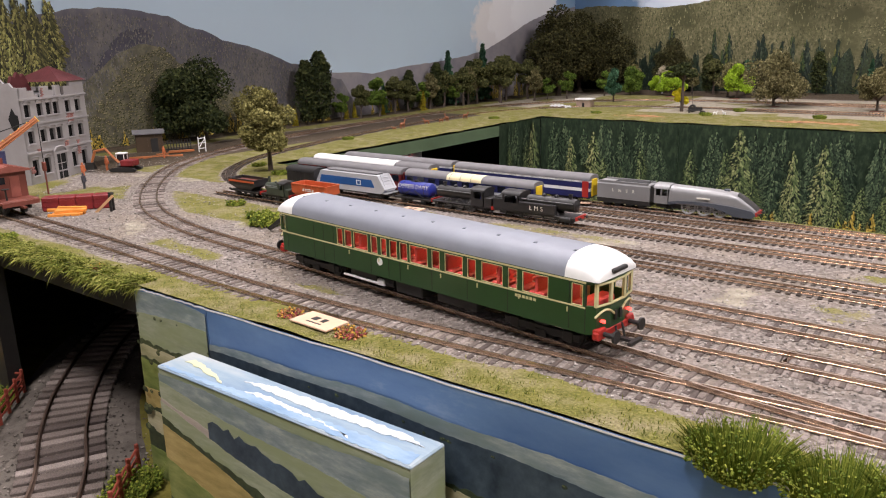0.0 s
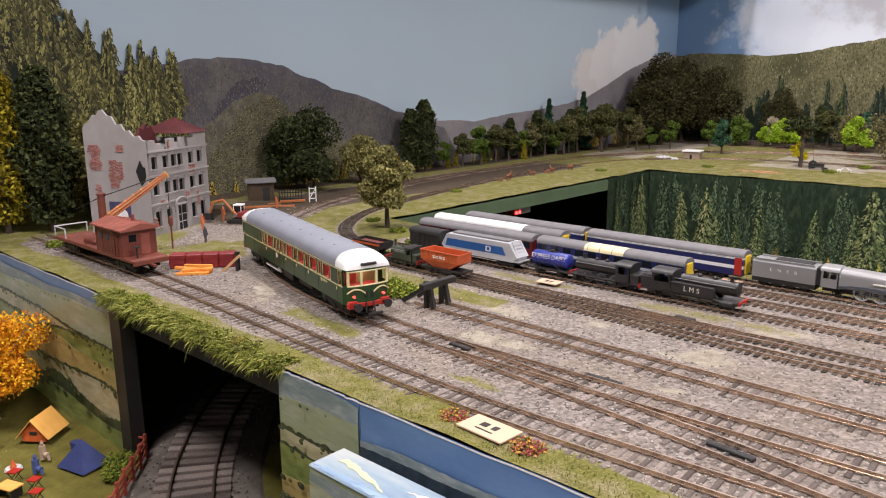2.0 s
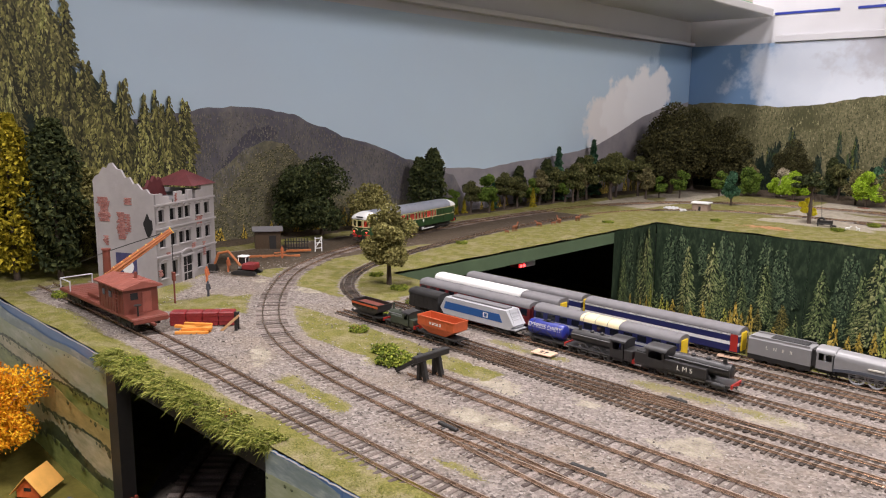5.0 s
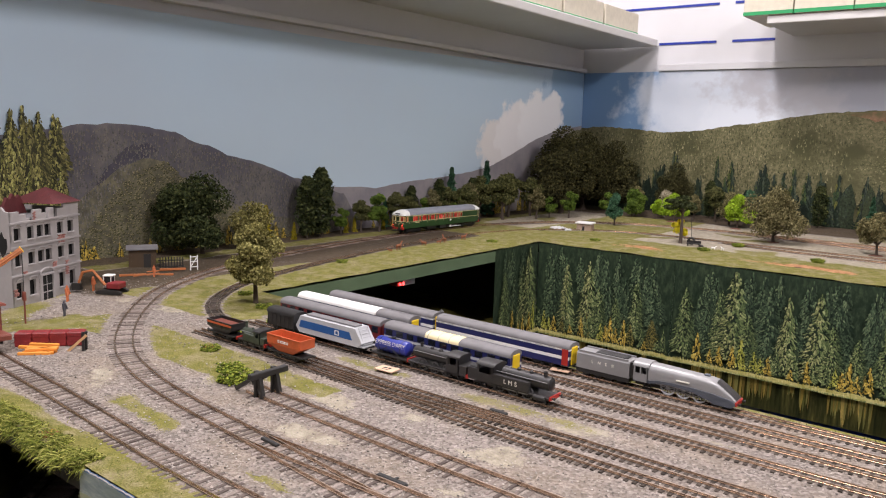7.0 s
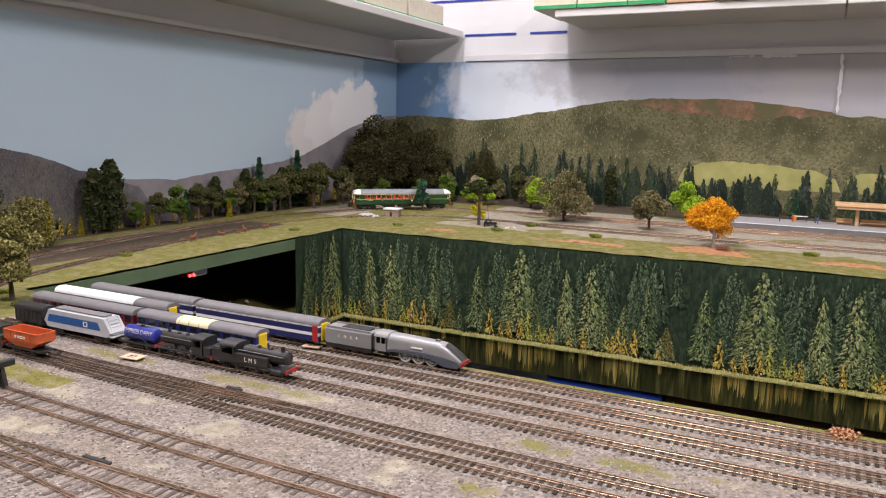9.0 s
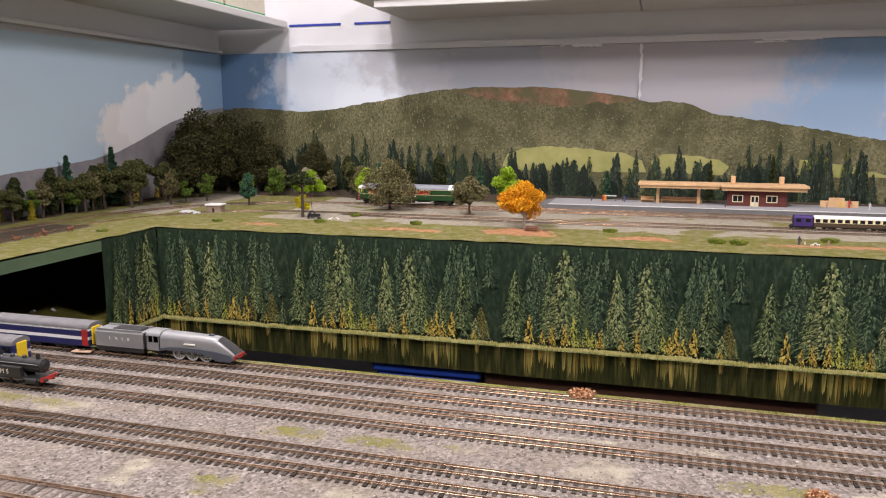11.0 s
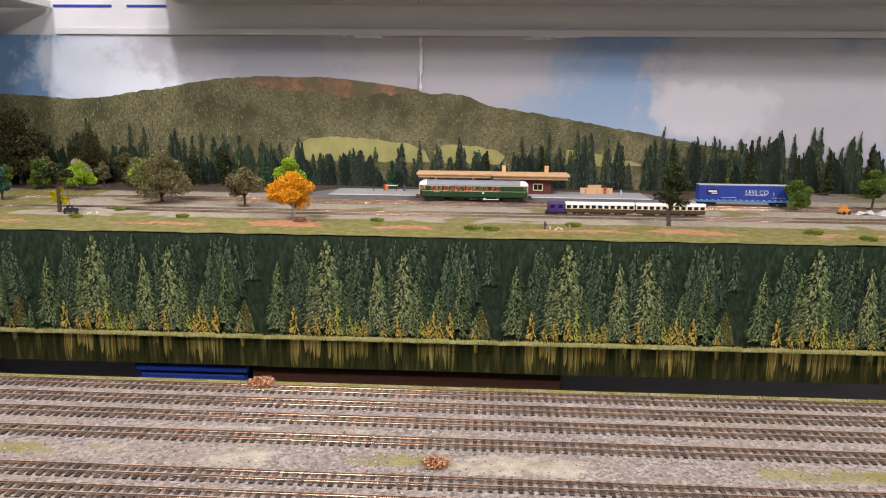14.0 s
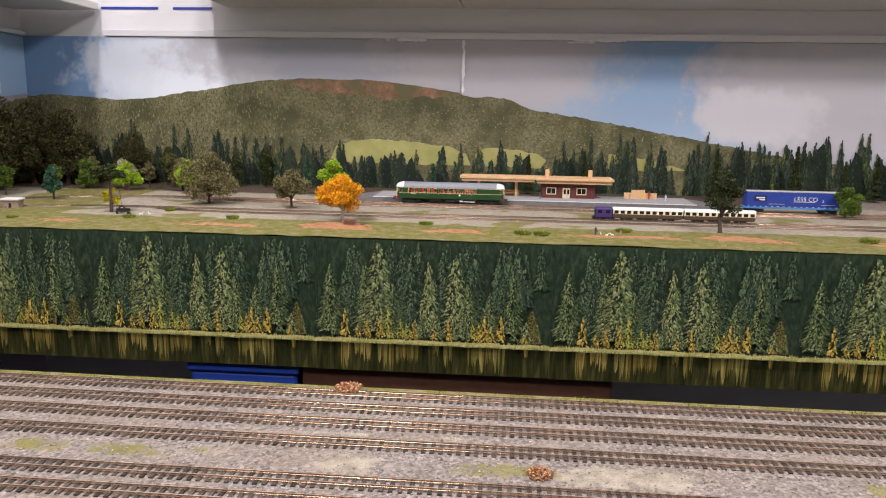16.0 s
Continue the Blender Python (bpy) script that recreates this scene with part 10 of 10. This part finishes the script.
for x, y in ((-0.425, 1.848), (-0.222, 1.812), (-0.565, 2.04), (-0.735, 2.06), (-0.30, 1.53), (0.68, 1.60), (-0.02, 1.60), (0.72, 1.59)):
    m = Mesh().cyl((0, 0, 0), (0, 0, 0.003), 0.016, 0.012, n=14)
    tagged(part("earth_mound", m, MAT["earth_brown"], m=pose(x, y, 0.0005) @ Matrix.Diagonal((1.0 if y > 1.7 else 0.5, 0.8 if y > 1.7 else 0.4, 1, 1))), "round patch of dark red earth", "mound", "earth mounds")

# ---- under the boards ----
th = thing("signal_unit", pose(WELLX - 0.03, 1.045, -0.0205), "hanging circuit unit with glowing red lamps", "circuit unit")
part("casing", Mesh().box(-0.012, 0.012, -0.002, 0.030, -0.014, -0.0005, bevel=0.0008), MAT["palegrey"], th)
for k in range(2):
    part("lamp", Mesh().cyl((0.0125, -0.010 + 0.008 * k, -0.010), (0.0145, -0.010 + 0.008 * k, -0.010), 0.0024, n=10), MAT["lamp_red"], th, "glowing red lamp")
part("strip", Mesh().box(-0.004, 0.0125, -0.016, -0.002, -0.013, -0.006), MAT["red"], th)
th = thing("storage_crate", pose(-0.235, 1.456, -0.9), "large blue plastic storage crate below the board", "crate")
part("shell", Mesh().box(-0.08, 0.12, 0, 0.3, 0, 0.645, bevel=0.006), MAT["crateblue"], th)
part("rim", Mesh().box(-0.085, 0.125, -0.006, 0.306, 0.645, 0.665, bevel=0.004), MAT["crateblue"], th)
tagged(part("cabinet", Mesh().box(-0.105, 0.45, 1.456, 1.9, -0.9, -0.232, bevel=0.004), MAT["cabinet_brown"]), "dark brown cabinet below the board", "cabinet")


# ---- camp site on the lower board ----
def ridge_tent():
    th = thing("ridge_tent", pose(-0.762, 0.302, LOW + 0.002, 0, 0, 128) @ Matrix.Scale(0.68, 4), "orange ridge tent with a yellow flysheet", "tent")
    w, h, l = 0.020, 0.030, 0.024
    part("inner", Mesh().prism([(-w * 0.78, 0), (w * 0.78, 0), (w * 0.78, h * 0.32), (0, h * 0.93), (-w * 0.78, h * 0.32)], -l * 0.82, l * 0.82), MAT["tent_orange"], th, "orange inner tent")
    for s in (-1, 1):
        part("flysheet", Mesh().prism([(s * w * 1.1, h * 0.16), (0, h), (0, h + 0.0012), (s * w * 1.14, h * 0.18)], -l, l), MAT["tent_yellow"], th, "yellow flysheet")
    part("window", Mesh().box(-l * 0.84, -l * 0.81, -0.005, 0.005, h * 0.3, h * 0.45), MAT["black"], th)


MAT.update(tent_orange=dusty("tent_orange", (0.62, 0.12, 0.03), 0.6), tent_yellow=dusty("tent_yellow", (0.80, 0.42, 0.10), 0.6, var=0.1), tent_blue=dusty("tent_blue", (0.035, 0.05, 0.16), 0.6, var=0.15), fence_red=dusty("fence_red", (0.26, 0.05, 0.03), 0.6, var=0.2))
ridge_tent()
m = Mesh().add([(-0.024, -0.02, 0), (0.024, -0.02, 0), (0.024, 0.02, 0), (-0.024, 0.02, 0), (0, 0, 0.033)], [(0, 1, 4), (1, 2, 4), (2, 3, 4), (3, 0, 4), (3, 2, 1, 0)])
tagged(part("pyramid_tent", m, MAT["tent_blue"], m=pose(-0.682, 0.305, LOW + 0.001, 0, 0, 15) @ Matrix.Scale(0.68, 4)), "dark blue pyramid tent on the turf", "tent")
tagged(part("cool_box", Mesh().box(-0.005, 0.005, -0.0035, 0.0035, 0, 0.006, bevel=0.0008).box(-0.0052, 0.0052, -0.0037, 0.0037, 0.006, 0.0075, bevel=0.0004), MAT["tent_blue"], m=pose(-0.712, 0.312, LOW + 0.001, 0, 0, 20)), "small blue cool box by the tents", "cool box")
for x, y in ((-0.668, 0.262), (-0.648, 0.256), (-0.693, 0.256)):
    th = thing("camp_stool", pose(x, y, LOW + 0.002, 0, 0, 30), "folding camp stool with a red seat", "stool", "camp stools")
    part("seat", Mesh().box(-0.004, 0.004, -0.004, 0.004, 0.008, 0.009), MAT["red"], th)
    lg = Mesh()
    for s in (-1, 1):
        lg.cyl((-0.0035, s * 0.0035, 0), (0.0035, s * 0.0035, 0.008), 0.0004, n=5).cyl((0.0035, s * 0.0035, 0), (-0.0035, s * 0.0035, 0.008), 0.0004, n=5)
    part("leg", lg, MAT["black"], th)
th = thing("camp_table", pose(-0.672, 0.245, LOW + 0.002, 0, 0, 20), "small orange camp table", "table")
part("table_top", Mesh().box(-0.009, 0.009, -0.006, 0.006, 0.008, 0.009), MAT["tent_yellow"], th)
part("leg", Mesh().box(-0.008, -0.007, -0.005, 0.005, 0, 0.008).box(0.007, 0.008, -0.005, 0.005, 0, 0.008), MAT["black"], th)
th = thing("camp_fire", pose(-0.716, 0.262, LOW + 0.001), "small camp fire in a ring of stones", "fire")
part("stone_ring", Mesh().cyl((0, 0, 0), (0, 0, 0.002), 0.007, 0.006, n=12), MAT["concrete"], th)
part("flame", Mesh().cyl((0, 0, 0.001), (0, 0, 0.009), 0.0032, 0.0004, n=8), MAT["tent_orange"], th, "orange flame piece")
for x, y, h, col, sit in ((-0.765, 0.262, 0.026, "blue", False), (-0.715, 0.285, 0.022, "buff", True), (-0.694, 0.272, 0.022, "blue", True), (-0.738, 0.245, 0.022, "red", True), (-0.728, 0.238, 0.022, "buff", True)):
    figurine(x, y, LOW + 0.002, h, col, 20, sit)
th = thing("camp_grill", pose(-0.785, 0.247, LOW + 0.002), "grey camp grill on legs", "grill")
part("pan", Mesh().box(-0.008, 0.008, -0.006, 0.006, 0.008, 0.014, bevel=0.0006), MAT["palegrey"], th)
part("leg", Mesh().box(-0.007, -0.006, -0.005, 0.005, 0, 0.008).box(0.006, 0.007, -0.005, 0.005, 0, 0.008), MAT["black"], th)


def fence(points, label):
    th = thing("post_fence", None, label, "fence", "post and rail fences")
    P = spline([(x, y, 0) for x, y in points], 0.02)
    for x, y, _ in P:
        part("post", Mesh().box(x - 0.0012, x + 0.0012, y - 0.0012, y + 0.0012, LOW - 0.003, LOW + 0.024, bevel=0.0003), MAT["fence_red"], th)
    for a, b in zip(P, P[1:]):
        for z in (0.008, 0.014, 0.020):
            part("rail", Mesh().cyl((a[0], a[1], LOW + z), (b[0], b[1], LOW + z), 0.0010, n=5), MAT["fence_red"], th)


fence([(-0.665, 0.338), (-0.652, 0.345), (-0.60, 0.300), (-0.55, 0.262), (-0.49, 0.215), (-0.43, 0.15)], "red-brown post and rail fence beside the lower track")
fence([(-0.452, 0.330), (-0.42, 0.295), (-0.385, 0.262)], "red-brown post and rail fence by the printed sheet")
LOWBUSH = tuft(0.016, 0.016, 420, 65, MAT["leafy"])
for x, y, s in ((-0.655, 0.325, 0.9), (-0.64, 0.315, 0.8), (-0.437, 0.318, 1.1), (-0.425, 0.300, 1.0)):
    tagged(part("low_bush", LOWBUSH, None, m=pose(x, y, LOW) @ Matrix.Scale(s, 4)), "small green bush by the fence", "bush", "bushes by the fence")
motions()
